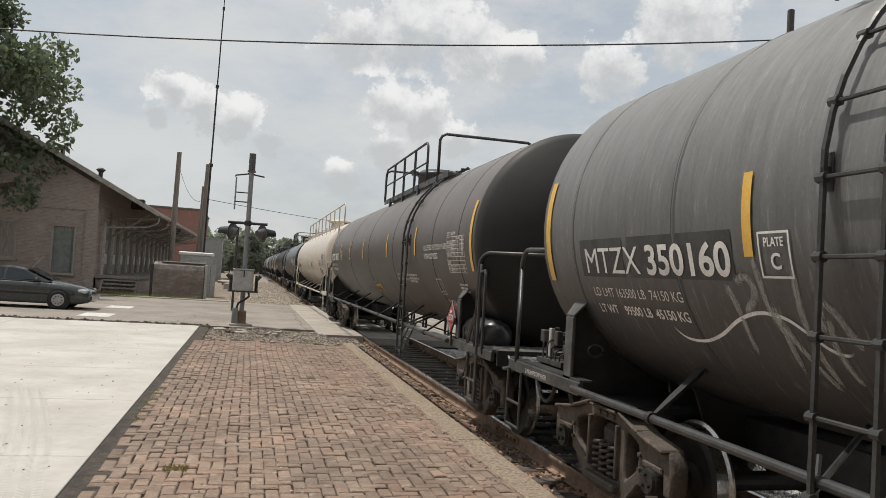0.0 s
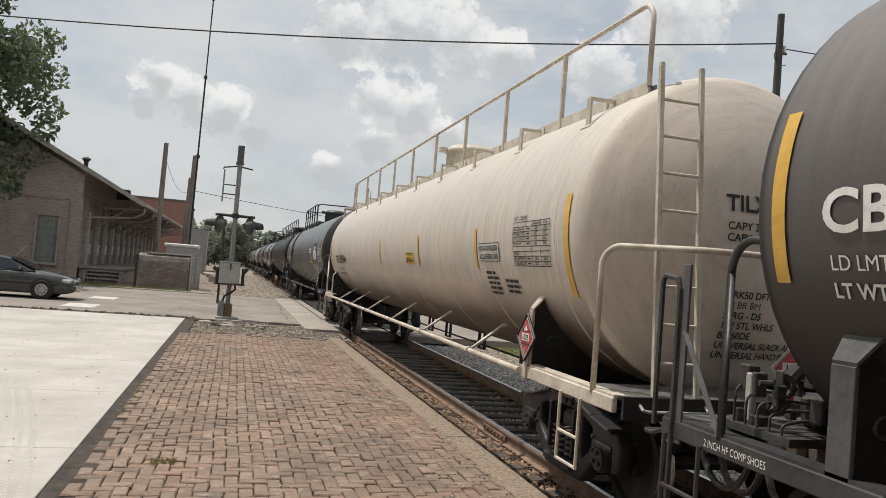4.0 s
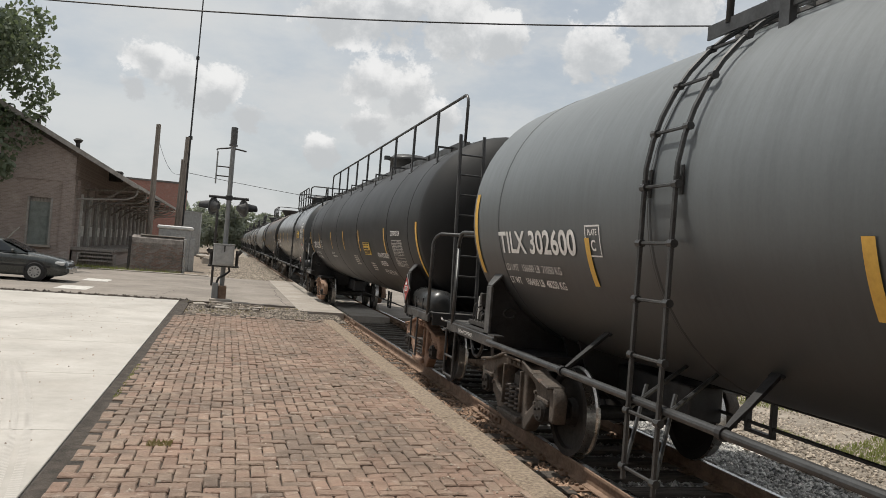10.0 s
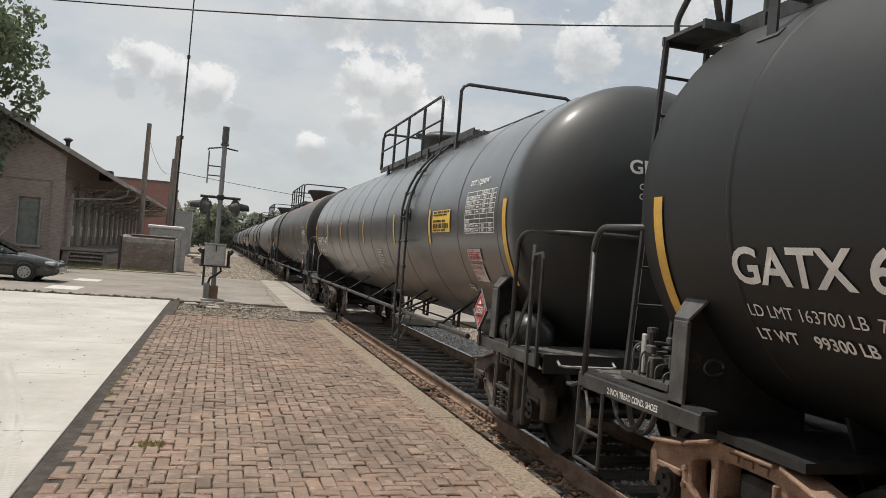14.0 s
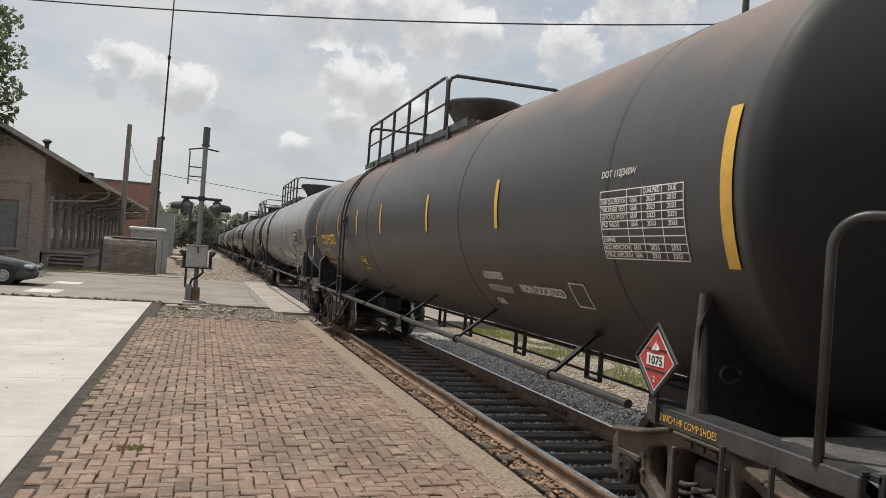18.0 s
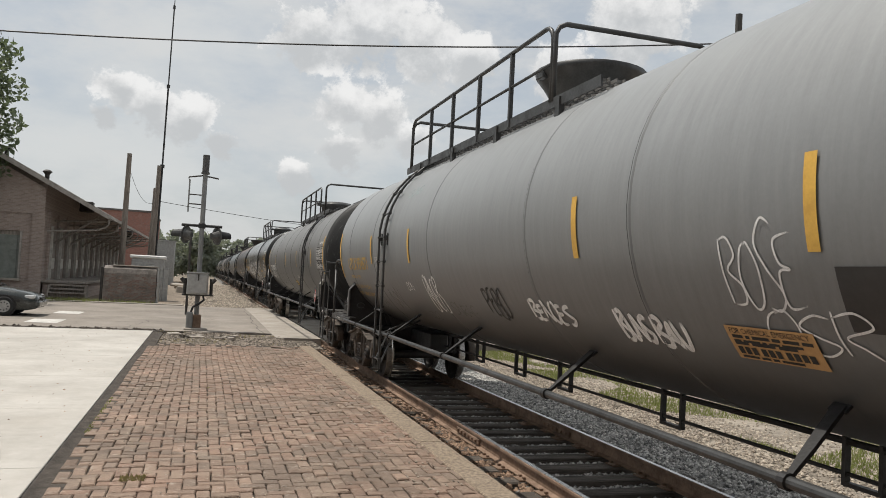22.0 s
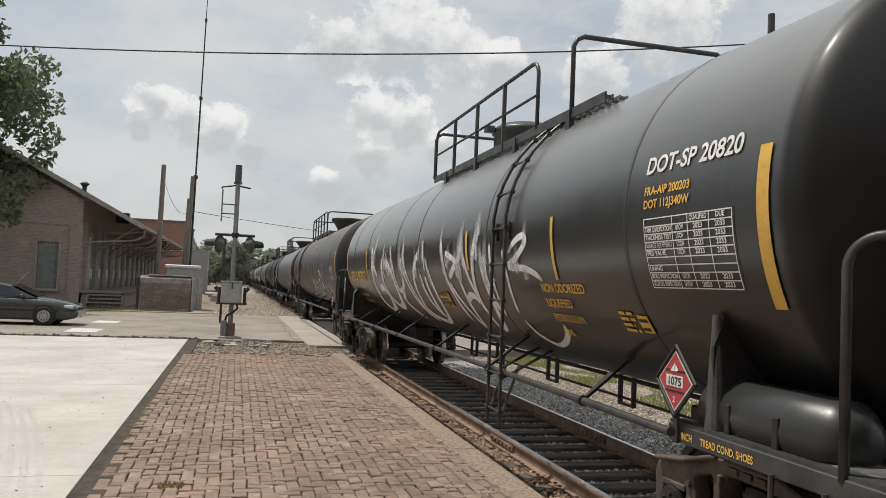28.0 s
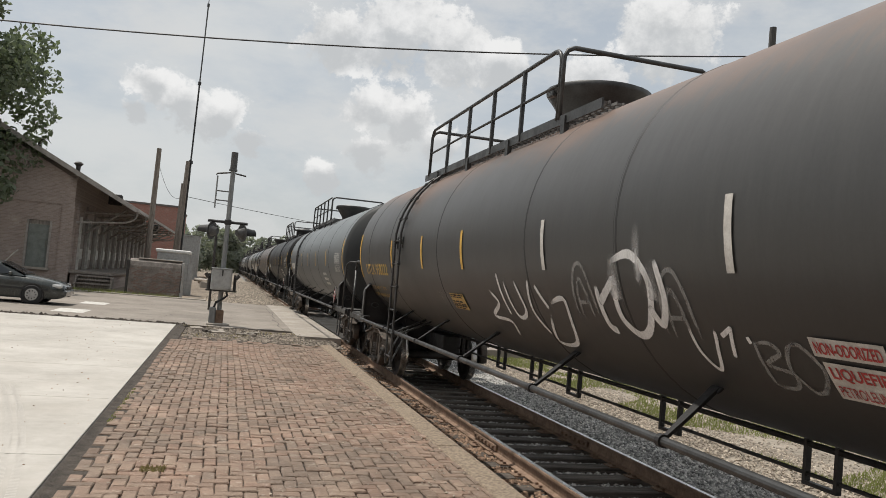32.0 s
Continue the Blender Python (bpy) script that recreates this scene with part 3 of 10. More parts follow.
def stones(name, regions, size, count, material, label, seed, z_fn=None):
    """Loose stones, each a small uneven octahedron, joined into one object."""
    rs = np.random.RandomState(seed)
    area = np.array([(r[1] - r[0]) * (r[3] - r[2]) * (r[5] if len(r) > 5 else 1) for r in regions])
    which = rs.choice(len(regions), count, p=area / area.sum())
    reg = np.array([r[:5] for r in regions])[which]
    c = np.stack([reg[:, 0] + rs.rand(count) * (reg[:, 1] - reg[:, 0]), reg[:, 2] + rs.rand(count) * (reg[:, 3] - reg[:, 2]), reg[:, 4]], 1)
    base = np.array([(1, 0, 0), (-1, 0, 0), (0, 1, 0), (0, -1, 0), (0, 0, 1), (0, 0, -1)], float)
    tri = np.array([(0, 2, 4), (2, 1, 4), (1, 3, 4), (3, 0, 4), (2, 0, 5), (1, 2, 5), (3, 1, 5), (0, 3, 5)])
    s = size * (0.55 + rs.rand(count, 1, 1)) * (0.6 + 0.7 * rs.rand(count, 6, 1))
    v = base[None] * s
    ang = rs.rand(count) * 6.283
    ca, sa = np.cos(ang)[:, None], np.sin(ang)[:, None]
    x, yv = v[:, :, 0] * ca - v[:, :, 1] * sa, v[:, :, 0] * sa + v[:, :, 1] * ca
    tilt = (rs.rand(count, 1) - 0.5) * 1.4
    z = v[:, :, 2] * 0.75 + x * tilt * 0.6
    v = np.stack([x, yv, z], 2) + c[:, None]
    f = (tri[None] + 6 * np.arange(count)[:, None, None]).reshape(-1, 3)
    me = bpy.data.meshes.new(name)
    me.from_pydata(v.reshape(-1, 3).tolist(), [], f.tolist())
    me.materials.append(material)
    return tagged(new(name, me), label, "stones", kind="stuff")


def island(m, lo, hi):
    """The same material, changed from island to island of a joined mesh."""
    m = m.copy()
    nt = m.node_tree
    b = nt.nodes["Principled BSDF"]
    src = b.inputs["Base Color"].links[0].from_socket
    g = nt.nodes.new("ShaderNodeNewGeometry")
    r = nt.nodes.new("ShaderNodeMapRange")
    r.inputs[3].default_value, r.inputs[4].default_value = lo, hi
    h = nt.nodes.new("ShaderNodeHueSaturation")
    nt.links.new(g.outputs["Random Per Island"], r.inputs[0])
    nt.links.new(r.outputs[0], h.inputs["Value"])
    nt.links.new(src, h.inputs["Color"])
    nt.links.new(h.outputs["Color"], b.inputs["Base Color"])
    return m


M_STONES = island(mat("crushed_stone", (0.58, 0.565, 0.53), 0.9, dark=(0.26, 0.25, 0.235), scale=8), 0.25, 1.55)
M_CRUMBS = island(mat("rust_stained_stone", (0.38, 0.26, 0.18), 0.9, dark=(0.12, 0.075, 0.05), scale=9), 0.4, 1.6)
M_RUBBLE = island(mat("rubble_stone", (0.44, 0.38, 0.31), 0.9, dark=(0.25, 0.21, 0.17), scale=8), 0.5, 1.4)

M_TARLUMP = island(mat("old_tar", (0.075, 0.06, 0.048), 0.95, dark=(0.03, 0.025, 0.02), scale=9), 0.6, 1.5)
M_VERGE = island(mat("grimy_rubble", (0.33, 0.285, 0.235), 0.9, dark=(0.13, 0.108, 0.088), scale=8), 0.3, 1.4)


def patina(m, scale, lo, hi, dust, most):
    """Broad stains over many pieces of one paving: darker and paler patches, and dust that has settled in drifts."""
    nt = m.node_tree
    N, L = nt.nodes.new, nt.links.new
    b = nt.nodes["Principled BSDF"]
    src = b.inputs["Base Color"].links[0].from_socket
    g = N("ShaderNodeNewGeometry")
    big, fine = N("ShaderNodeTexNoise"), N("ShaderNodeTexNoise")
    for n, k, rough in ((big, scale, 0.66), (fine, scale * 2.3, 0.72)):
        n.inputs["Scale"].default_value, n.inputs["Detail"].default_value, n.inputs["Roughness"].default_value = k, 6, rough
        L(g.outputs["Position"], n.inputs["Vector"])
    r = N("ShaderNodeMapRange")
    for k, v in enumerate((0.36, 0.64, lo, hi)):
        r.inputs[k + 1].default_value = v
    L(big.outputs["Fac"], r.inputs[0])
    h = N("ShaderNodeHueSaturation")
    L(r.outputs[0], h.inputs["Value"])
    L(src, h.inputs["Color"])
    d = N("ShaderNodeMapRange")
    for k, v in enumerate((0.50, 0.66, 0.0, most)):
        d.inputs[k + 1].default_value = v
    L(fine.outputs["Fac"], d.inputs[0])
    mx = N("ShaderNodeMix")
    mx.data_type = "RGBA"
    mx.inputs["B"].default_value = (*dust, 1)
    L(d.outputs[0], mx.inputs["Factor"])
    L(h.outputs["Color"], mx.inputs["A"])
    L(mx.outputs["Result"], b.inputs["Base Color"])


for m in (M_BRICK, M_BRICK_RED, M_BRICK_DARK):
    patina(m, 0.9, 0.80, 1.17, (0.305, 0.236, 0.178), 0.6)
patina(M_CONC, 0.35, 0.93, 1.05, (0.44, 0.405, 0.36), 0.35)
patina(M_ROAD, 0.3, 0.85, 1.1, (0.22, 0.19, 0.16), 0.4)

# ---- train ----
R, ZT = 1.5, 2.54
SHARED = {}


def shared(key, material, build, smooth=False):
    """A mesh that is built once and then shared by all cars."""
    k = (key, material.name)
    if k not in SHARED:
        bm = B()
        build(bm)
        me = bpy.data.meshes.new(key)
        bm.to_mesh(me)
        bm.free()
        if smooth:
            for p in me.polygons:
                p.use_smooth = True
        me.materials.append(material)
        SHARED[k] = me
    return SHARED[k]


def fit_part(name, parent, m, material, build, key=None, smooth=False, label=""):
    ob = piece(name, shared(key or name, material, build, smooth), parent, m)
    return tagged(ob, label) if label else ob


def on_tank(u, w, y, z, lift=0.006):
    """A point on the shell's near side: u runs to the reader's right, w up round the shell, from the place y, z."""
    a = math.asin(max(-1, min(1, (z - ZT) / R))) + w / R
    return Vector((-(R + lift) * math.cos(a), y - u, ZT + (R + lift) * math.sin(a)))


TEXT = {}


def glyphs(s):
    if s not in TEXT:
        cu = bpy.data.curves.new("text", "FONT")
        cu.body, cu.size, cu.resolution_u, cu.offset = s, 1.0, 4, 0.0 if "M" in s else 0.022
        ob = new("text", cu)
        bpy.context.view_layer.update()
        me = bpy.data.meshes.new_from_object(ob.evaluated_get(bpy.context.evaluated_depsgraph_get()))
        v = [tuple(p.co) for p in me.vertices]
        f = [tuple(p.vertices) for p in me.polygons]
        bpy.data.objects.remove(ob)
        bpy.data.curves.remove(cu)
        bpy.data.meshes.remove(me)
        w = max((p[0] for p in v), default=0)
        TEXT[s] = (v, f, w)
    return TEXT[s]


def letters(s, height, width=None):
    """Flat lettering as (points, faces), its capitals of that height, squeezed to that width."""
    v, f, w = glyphs(s)
    k = height / 0.70
    kx = width / w if width else k
    return [(p[0] * kx, p[1] * k) for p in v], f


def shell_mesh(name, parent, material, flat, y, z, lift=0.008, label="", wrap=on_tank):
    """Lays flat shapes [(points, faces)] on the shell."""
    vs, fs = [], []
    for pts, faces in flat:
        n = len(vs)
        vs += [wrap(u, w, y, z, lift) for u, w in pts]
        fs += [tuple(n + i for i in f) for f in faces]
    me = bpy.data.meshes.new(name)
    me.from_pydata(vs, [], fs)
    me.materials.append(material)
    ob = new(name, me)
    ob.parent = parent
    return tagged(ob, label) if label else ob


def bar(u0, w0, u1, w1, n=1):
    pts, fs = [], []
    for k in range(n + 1):
        w = w0 + (w1 - w0) * k / n
        pts += [(u0, w), (u1, w)]
    for k in range(n):
        fs.append((2 * k, 2 * k + 1, 2 * k + 3, 2 * k + 2))
    return pts, fs


def moved(flat, du, dw):
    return [(u + du, w + dw) for u, w in flat[0]], flat[1]


def frame_bars(u0, w0, u1, w1, t):
    return [bar(u0, w0, u1, w0 + t), bar(u0, w1 - t, u1, w1), bar(u0, w0 + t, u0 + t, w1 - t, 6), bar(u1 - t, w0 + t, u1, w1 - t, 6)]


def stroke(pts, width):
    """A brush line along flat points, with a width that swells and thins."""
    out, fs = [], []
    n = len(pts)
    for i, (u, w) in enumerate(pts):
        a, b = pts[max(i - 1, 0)], pts[min(i + 1, n - 1)]
        d = Vector((b[0] - a[0], b[1] - a[1]))
        d = d.normalized() if d.length else Vector((1, 0))
        h = width * (0.35 + 0.65 * math.sin(math.pi * (i + 0.6) / (n + 0.2))) / 2
        out += [(u - d.y * h, w + d.x * h), (u + d.y * h, w - d.x * h)]
    for i in range(n - 1):
        fs.append((2 * i, 2 * i + 1, 2 * i + 3, 2 * i + 2))
    return out, fs


# bogie, built once


def cast_plate(bm, outline, holes, depth, bevel):
    """A casting cut from a flat outline with rounded openings, its edges bevelled; the outline lies along y and z."""
    cu = bpy.data.curves.new("casting", "CURVE")
    cu.dimensions, cu.fill_mode, cu.extrude, cu.bevel_depth, cu.bevel_resolution = "2D", "BOTH", depth / 2 - bevel, bevel, 1
    for loop in [outline] + holes:
        sp = cu.splines.new("POLY")
        sp.points.add(len(loop) - 1)
        for q, (u, w) in zip(sp.points, loop):
            q.co = (u, w, 0, 1)
        sp.use_cyclic_u = True
    ob = new("casting", cu)
    bpy.context.view_layer.update()
    me = bpy.data.meshes.new_from_object(ob.evaluated_get(bpy.context.evaluated_depsgraph_get()))
    me.transform(Matrix(((0, 0, 1, 0), (1, 0, 0, 0), (0, 1, 0, 0), (0, 0, 0, 1))))
    bm.from_mesh(me)
    bpy.data.objects.remove(ob)
    bpy.data.curves.remove(cu)
    bpy.data.meshes.remove(me)


def loop_round(pts, cut=0.3):
    """A closed outline with its corners rounded off."""
    out = []
    n = len(pts)
    for i in range(n):
        a, b, c = Vector(pts[i - 1]), Vector(pts[i]), Vector(pts[(i + 1) % n])
        p, q = b.lerp(a, cut), b.lerp(c, cut)
        out += [tuple(p * (1 - t) ** 2 + b * 2 * t * (1 - t) + q * t * t) for t in (0, 0.33, 0.66, 1)]
    return out


def side_frame(bm):
    half = [(0.0, 0.885), (0.36, 0.875), (0.60, 0.80), (0.86, 0.745), (1.05, 0.72), (1.12, 0.62), (1.11, 0.40), (1.03, 0.40), (1.02, 0.585), (0.70, 0.585), (0.69, 0.40), (0.60, 0.365), (0.40, 0.165), (0.0, 0.15)]
    outline = half + [(-y, z) for y, z in half[-2:0:-1]]
    holes = [loop_round([(-0.29, 0.26), (0.29, 0.26), (0.27, 0.80), (-0.27, 0.80)], 0.14)]
    for q in (-1, 1):
        holes.append(loop_round([(q * 0.365, 0.79), (q * 0.365, 0.29), (q * 0.62, 0.47), (q * 0.64, 0.70)], 0.26))
    cast_plate(bm, outline, holes, 0.15, 0.022)
    # flanges along the chords, bearing adapters, wear plates
    for q in (-1, 1):
        box(bm, (-0.03, q * 0.86, 0.76), (0.21, 0.42, 0.035), 0.012, Matrix.Rotation(radians(-q * 9), 4, "X"))
        box(bm, (-0.02, q * 0.48, 0.845), (0.22, 0.36, 0.035), 0.012, Matrix.Rotation(radians(-q * 16), 4, "X"))
        box(bm, (-0.01, q * 0.86, 0.57), (0.17, 0.30, 0.05), 0.01)
        box(bm, (-0.01, q * 0.86, 0.535), (0.15, 0.20, 0.06), 0.02)
        box(bm, (-0.02, q * 0.27, 0.55), (0.19, 0.035, 0.46), 0.008)
        for z in (0.50, 0.62):
            rod(bm, (-0.07, q * 0.66, z), (-0.10, q * 0.66, z), 0.022, 8)
    box(bm, (-0.02, 0, 0.235), (0.25, 0.62, 0.07), 0.015)
    box(bm, (-0.02, 0, 0.885), (0.22, 0.52, 0.03), 0.01)
    for k in range(3):
        box(bm, (-0.085, -0.14 + 0.14 * k, 0.83), (0.02, 0.085, 0.045), 0.004)


def coil(bm):
    for y0, x0 in ((-0.15, -0.05), (0.0, -0.06), (0.15, -0.05), (-0.07, 0.07), (0.07, 0.07)):
        pts = [(x0 + 0.068 * math.cos(a * 0.7), y0 + 0.068 * math.sin(a * 0.7), 0.305 + 0.0062 * a) for a in range(46)]
        pipe(bm, pts, 0.018, 5)


def wheelset_mesh(bm):
    for s in (-1, 1):
        prof = [(0.655, 0.10), (0.675, 0.13), (0.69, 0.36), (0.668, 0.385), (0.668, 0.475), (0.695, 0.487), (0.712, 0.462), (0.81, 0.455), (0.81, 0.385), (0.775, 0.37), (0.745, 0.15), (0.81, 0.13), (0.81, 0.09)]
        prof = [(s * a, r) for a, r in prof]
        tmp = B()
        revolve(tmp, prof, 60, "X", True)
        me = bpy.data.meshes.new("tmp")
        tmp.to_mesh(me)
        tmp.free()
        bm.from_mesh(me)
        bpy.data.meshes.remove(me)
        rod(bm, (s * 0.99, 0, 0), (s * 1.12, 0, 0), 0.115, 20)
        rod(bm, (s * 1.12, 0, 0), (s * 1.15, 0, 0), 0.10, 20)
        for k in range(3):
            a = 2 * math.pi * k / 3
            rod(bm, (s * 1.14, 0.055 * math.cos(a), 0.055 * math.sin(a)), (s * 1.175, 0.055 * math.cos(a), 0.055 * math.sin(a)), 0.02, 6)
    rod(bm, (-1.12, 0, 0), (1.12, 0, 0), 0.08, 14)
    for f in bm.faces:
        q = f.calc_center_median()
        if math.hypot(q.y, q.z) > 0.452 and 0.66 < abs(q.x) < 0.808:
            f.material_index = 1


def bolster_mesh(bm):
    box(bm, (0, 0, 0.60), (2.08, 0.34, 0.26), 0.04)
    box(bm, (0, 0, 0.80), (0.6, 0.5, 0.16), 0.03)
    for s in (-1, 1):
        box(bm, (0, s * 0.62, 0.42), (1.9, 0.10, 0.10), 0.01)
        rod(bm, (0, s * 0.6, 0.44), (0, 0, 0.62), 0.03)
        for q in (-1, 1):
            box(bm, (q * 0.755, s * 0.41, 0.50), (0.09, 0.06, 0.3), 0.01)


WHEELSETS = []


def bogie(car, y, frame_mat):
    b = fit_part("bogie", car, pose(0, y, 0), M_STEEL, bolster_mesh, label="cast steel bogie with two wheelsets")
    for s in (-1, 1):
        fit_part("side_frame", b, pose(s * 1.02, 0, 0, 0, 0, 0 if s < 0 else 180), frame_mat, side_frame)
        fit_part("spring_nest", b, pose(s * 1.0, 0, 0), M_SPRING, coil, smooth=True)
        w = fit_part("wheelset", b, pose(0, s * 0.85, 0.457), M_WHEEL, wheelset_mesh)
        if len(w.data.materials) < 2:
            w.data.materials.append(M_TREAD)
        WHEELSETS.append((w, car))
    return b


def rounded(pts, cut=0.3, steps=5):
    """A line with its corners rounded off."""
    pts = [Vector(p) for p in pts]
    out = [pts[0]]
    for a, b, d in zip(pts, pts[1:], pts[2:]):
        p, n = b.lerp(a, cut), b.lerp(d, cut)
        for k in range(steps + 1):
            t = k / steps
            out.append(p * (1 - t) ** 2 + b * 2 * t * (1 - t) + n * t * t)
    return out + [pts[-1]]


def end_parts(car, hs, sgn, trim, spec):
    """Stub sill, deck, hoop rail, step, coupler and saddle of one end. sgn -1: the leading end."""
    lead = sgn < 0
    Y = lambda d: sgn * (hs + d)

    def add(name, material, build, label="", smooth=False):
        bm = B()
        build(bm)
        return part(name, bm, material, car, label, smooth)

    def sill(bm):
        box(bm, (0, Y(-0.9), 0.80), (0.36, 3.6, 0.34), 0.015)
        box(bm, (0, Y(0.62), 0.83), (0.50, 0.45, 0.42), 0.02)
    add("stub_sill", M_BLACK, sill)

    def coupler(bm):
        box(bm, (0, Y(0.95), 0.87), (0.16, 0.45, 0.18), 0.02)
        box(bm, (0.02, Y(1.22), 0.87), (0.30, 0.26, 0.29), 0.05)
        box(bm, (-0.14, Y(1.33), 0.87), (0.10, 0.2, 0.26), 0.04)
        pipe(bm, arc((-0.35, Y(1.12), 0.75), 0.32, 180, 360, 9, (0, sgn * 0.8, 0), (0, 0, 1)), 0.028)
    add("coupler", M_TRUCK, coupler)

    def saddle(bm):
        # cradle between sill and shell
        for dy in (-1.35, -0.95):
            pts = []
            for k in range(13):
                a = radians(243 + 54 * k / 12)
                pts.append((R * math.cos(a) * 1.002, ZT + R * math.sin(a) * 1.002))
            ring = pts + [(0.5, 0.72), (-0.5, 0.72)]
            a = [bm.verts.new((x, Y(dy), z)) for x, z in ring]
            b = [bm.verts.new((x, Y(dy) + 0.03, z)) for x, z in ring]
            bm.faces.new(a)
            bm.faces.new(b[::-1])
            for i in range(len(ring)):
                bm.faces.new((a[i], b[i], b[(i + 1) % len(ring)], a[(i + 1) % len(ring)]))
        box(bm, (0, Y(-0.75), 0.95), (2.3, 0.8, 0.06))
    add("saddle", M_BLACK, saddle)
    p_d, yb, h_d = spec.get("lead", (-0.9, -0.58, 0.46)) if lead else (0, *spec.get("rear", (-0.45, 0.9)))
    thin = spec.get("thin") and lead
    flat = spec.get("flat_posts") and lead
    for sx in (-1, 1):
        def web(bm):
            # plate across the car, from the outer post in to the shell and the sill
            shell = []
            for k in range(9):
                a = radians(209 + 46 * k / 8)
                shell.append((R * math.cos(a) * 1.001, ZT + R * math.sin(a) * 1.001))
            ring = [(-1.40, 0.98), (-1.40, 1.67)] + shell + [(shell[-1][0], 0.80)]
            a = [bm.verts.new((-sx * x, Y(yb) - 0.012, z)) for x, z in ring]
            b = [bm.verts.new((-sx * x, Y(yb) + 0.012, z)) for x, z in ring]
            bm.faces.new(a)
            bm.faces.new(b[::-1])
            for i in range(len(ring)):
                bm.faces.new((a[i], b[i], b[(i + 1) % len(ring)], a[(i + 1) % len(ring)]))
            bmesh.ops.recalc_face_normals(bm, faces=bm.faces)
        w = add("bolster_web", M_BLACK, web)
        if sx < 0:
            bm = B()
            ring = arc((-1.16, Y(yb) - 0.02, 1.38), 0.075, 0, 330, 14, (1, 0, 0), (0, 0, 0.7))
            pipe(bm, ring, 0.012, 5)
            part("hole_rim", bm, M_DUSTY, w)

        def post(bm):
            if thin:
                # round post that tapers up to the shell
                rod(bm, (sx * 1.37, Y(yb), 1.02), (sx * 1.355, Y(yb) - sgn * 0.03, 1.87), 0.072, 12, 0.026)
                return
            if flat:
                # tapered plate that leans in to the shell, under a bent cap
                half = [(1.02, 1.40, 0.085), (1.25, 1.425, 0.075), (1.70, 1.435, 0.045), (1.74, 1.435, 0.045)]
                a = [bm.verts.new((sx * x, Y(yb) - q, z)) for z, x, q in half] + [bm.verts.new((sx * x, Y(yb) + q, z)) for z, x, q in half[::-1]]
                b = [bm.verts.new((v.co.x + sx * 0.02, v.co.y, v.co.z)) for v in a]
                bm.faces.new(a)
                bm.faces.new(b[::-1])
                for i in range(8):
                    bm.faces.new((a[i], b[i], b[(i + 1) % 8], a[(i + 1) % 8]))
                bmesh.ops.recalc_face_normals(bm, faces=bm.faces)
                return
            half = spec.get("post", 0.08)
            box(bm, (sx * 1.415, Y(yb), 1.35), (0.03, 2 * half, 0.66), 0.004)
            top, inn = (sx * 1.42, 1.68), (sx * 1.30, 1.83)
            pts = [(top[0], Y(yb) - half, top[1]), (top[0], Y(yb) + half, top[1]), (inn[0], Y(yb) + half * 1.6, inn[1]), (inn[0], Y(yb) - half * 1.6, inn[1])]
            p = [bm.verts.new(q) for q in pts]
            q = [bm.verts.new((x + sx * 0.004, y, z + 0.02)) for x, y, z in pts]
            bm.faces.new(p)
            bm.faces.new(q[::-1])
            for i in range(4):
                bm.faces.new((p[i], q[i], q[(i + 1) % 4], p[(i + 1) % 4]))
            bmesh.ops.recalc_face_normals(bm, faces=bm.faces)
        jack = add("jacking_post", M_POST if trim is M_DUSTY else trim, post)
        if flat:
            bm = B()
            box(bm, (sx * 1.395, Y(yb), 1.805), (0.014, 0.20, 0.155), 0.003, Matrix.Rotation(radians(-sx * 28), 4, "Y"))
            part("bent_cap", bm, M_GALVW, jack, "pale bent cap plate")

        def side_sill(bm):
            a, b = (yb - 0.1 if flat else min(p_d, yb) - 0.12, 0.98) if lead else (yb - 0.3, 1.12)
            box(bm, (sx * 1.42, Y((a + b) / 2), 1.06), (0.05, b - a, 0.12), 0.008)
            box(bm, (sx * 1.37, Y((a + b) / 2), 1.13), (0.12, b - a, 0.02))
        add("side_sill", trim if sx < 0 else M_BLACK, side_sill)

        def step(bm):
            y = 0.25 if lead else 0.85
            for q in (-0.2, 0.2):
                rod(bm, (sx * 1.46, Y(y + q), 1.02), (sx * 1.46, Y(y + q), 0.42), 0.016, 6)
            for z in (0.43, 0.68):
                rod(bm, (sx * 1.46, Y(y - 0.2), z), (sx * 1.46, Y(y + 0.2), z), 0.016, 6)
        add("sill_step", trim, step)

    a, b = (0.30, 1.05) if lead else (0.62, 1.14)

    def deck(bm):
        box(bm, (0, Y((a + b) / 2), 1.12), (2.78, b - a, 0.035), 0.004)
        box(bm, (0, Y(b), 1.05), (2.78, 0.03, 0.18))
    d = add("end_deck", M_BLACK, deck, "steel end deck")

    def treads(bm):
        # raised diamonds of the tread plate
        n = 4
        for i in range(n):
            for k in range(22):
                v = [bm.verts.new((-1.33 + 0.122 * k + (0.06 if i % 2 else 0) + px * 0.042, Y(a + (b - a) * (i + 0.5) / n) + py * 0.055, 1.1378 + pz)) for px, py, pz in ((-1, 0, 0), (0, -1, 0), (1, 0, 0), (0, 1, 0), (0, 0, 0.009))]
                for q in range(4):
                    bm.faces.new((v[q], v[(q + 1) % 4], v[4]))
        box(bm, (0, Y((a + b) / 2), 1.1385), (2.74, abs(b - a) - 0.06, 0.002))
    bm = B()
    treads(bm)
    part("tread_plate", bm, M_TPLATE, d, "worn bright tread plate")

    def front_grab(bm):
        y = Y(b) + sgn * 0.07
        pipe(bm, [(-1.25, Y(b), 1.09), (-1.25, y, 1.05), (-1.2, y, 1.04), (-0.72, y, 1.04), (-0.67, y, 1.05), (-0.67, Y(b), 1.09)], 0.013, 6)
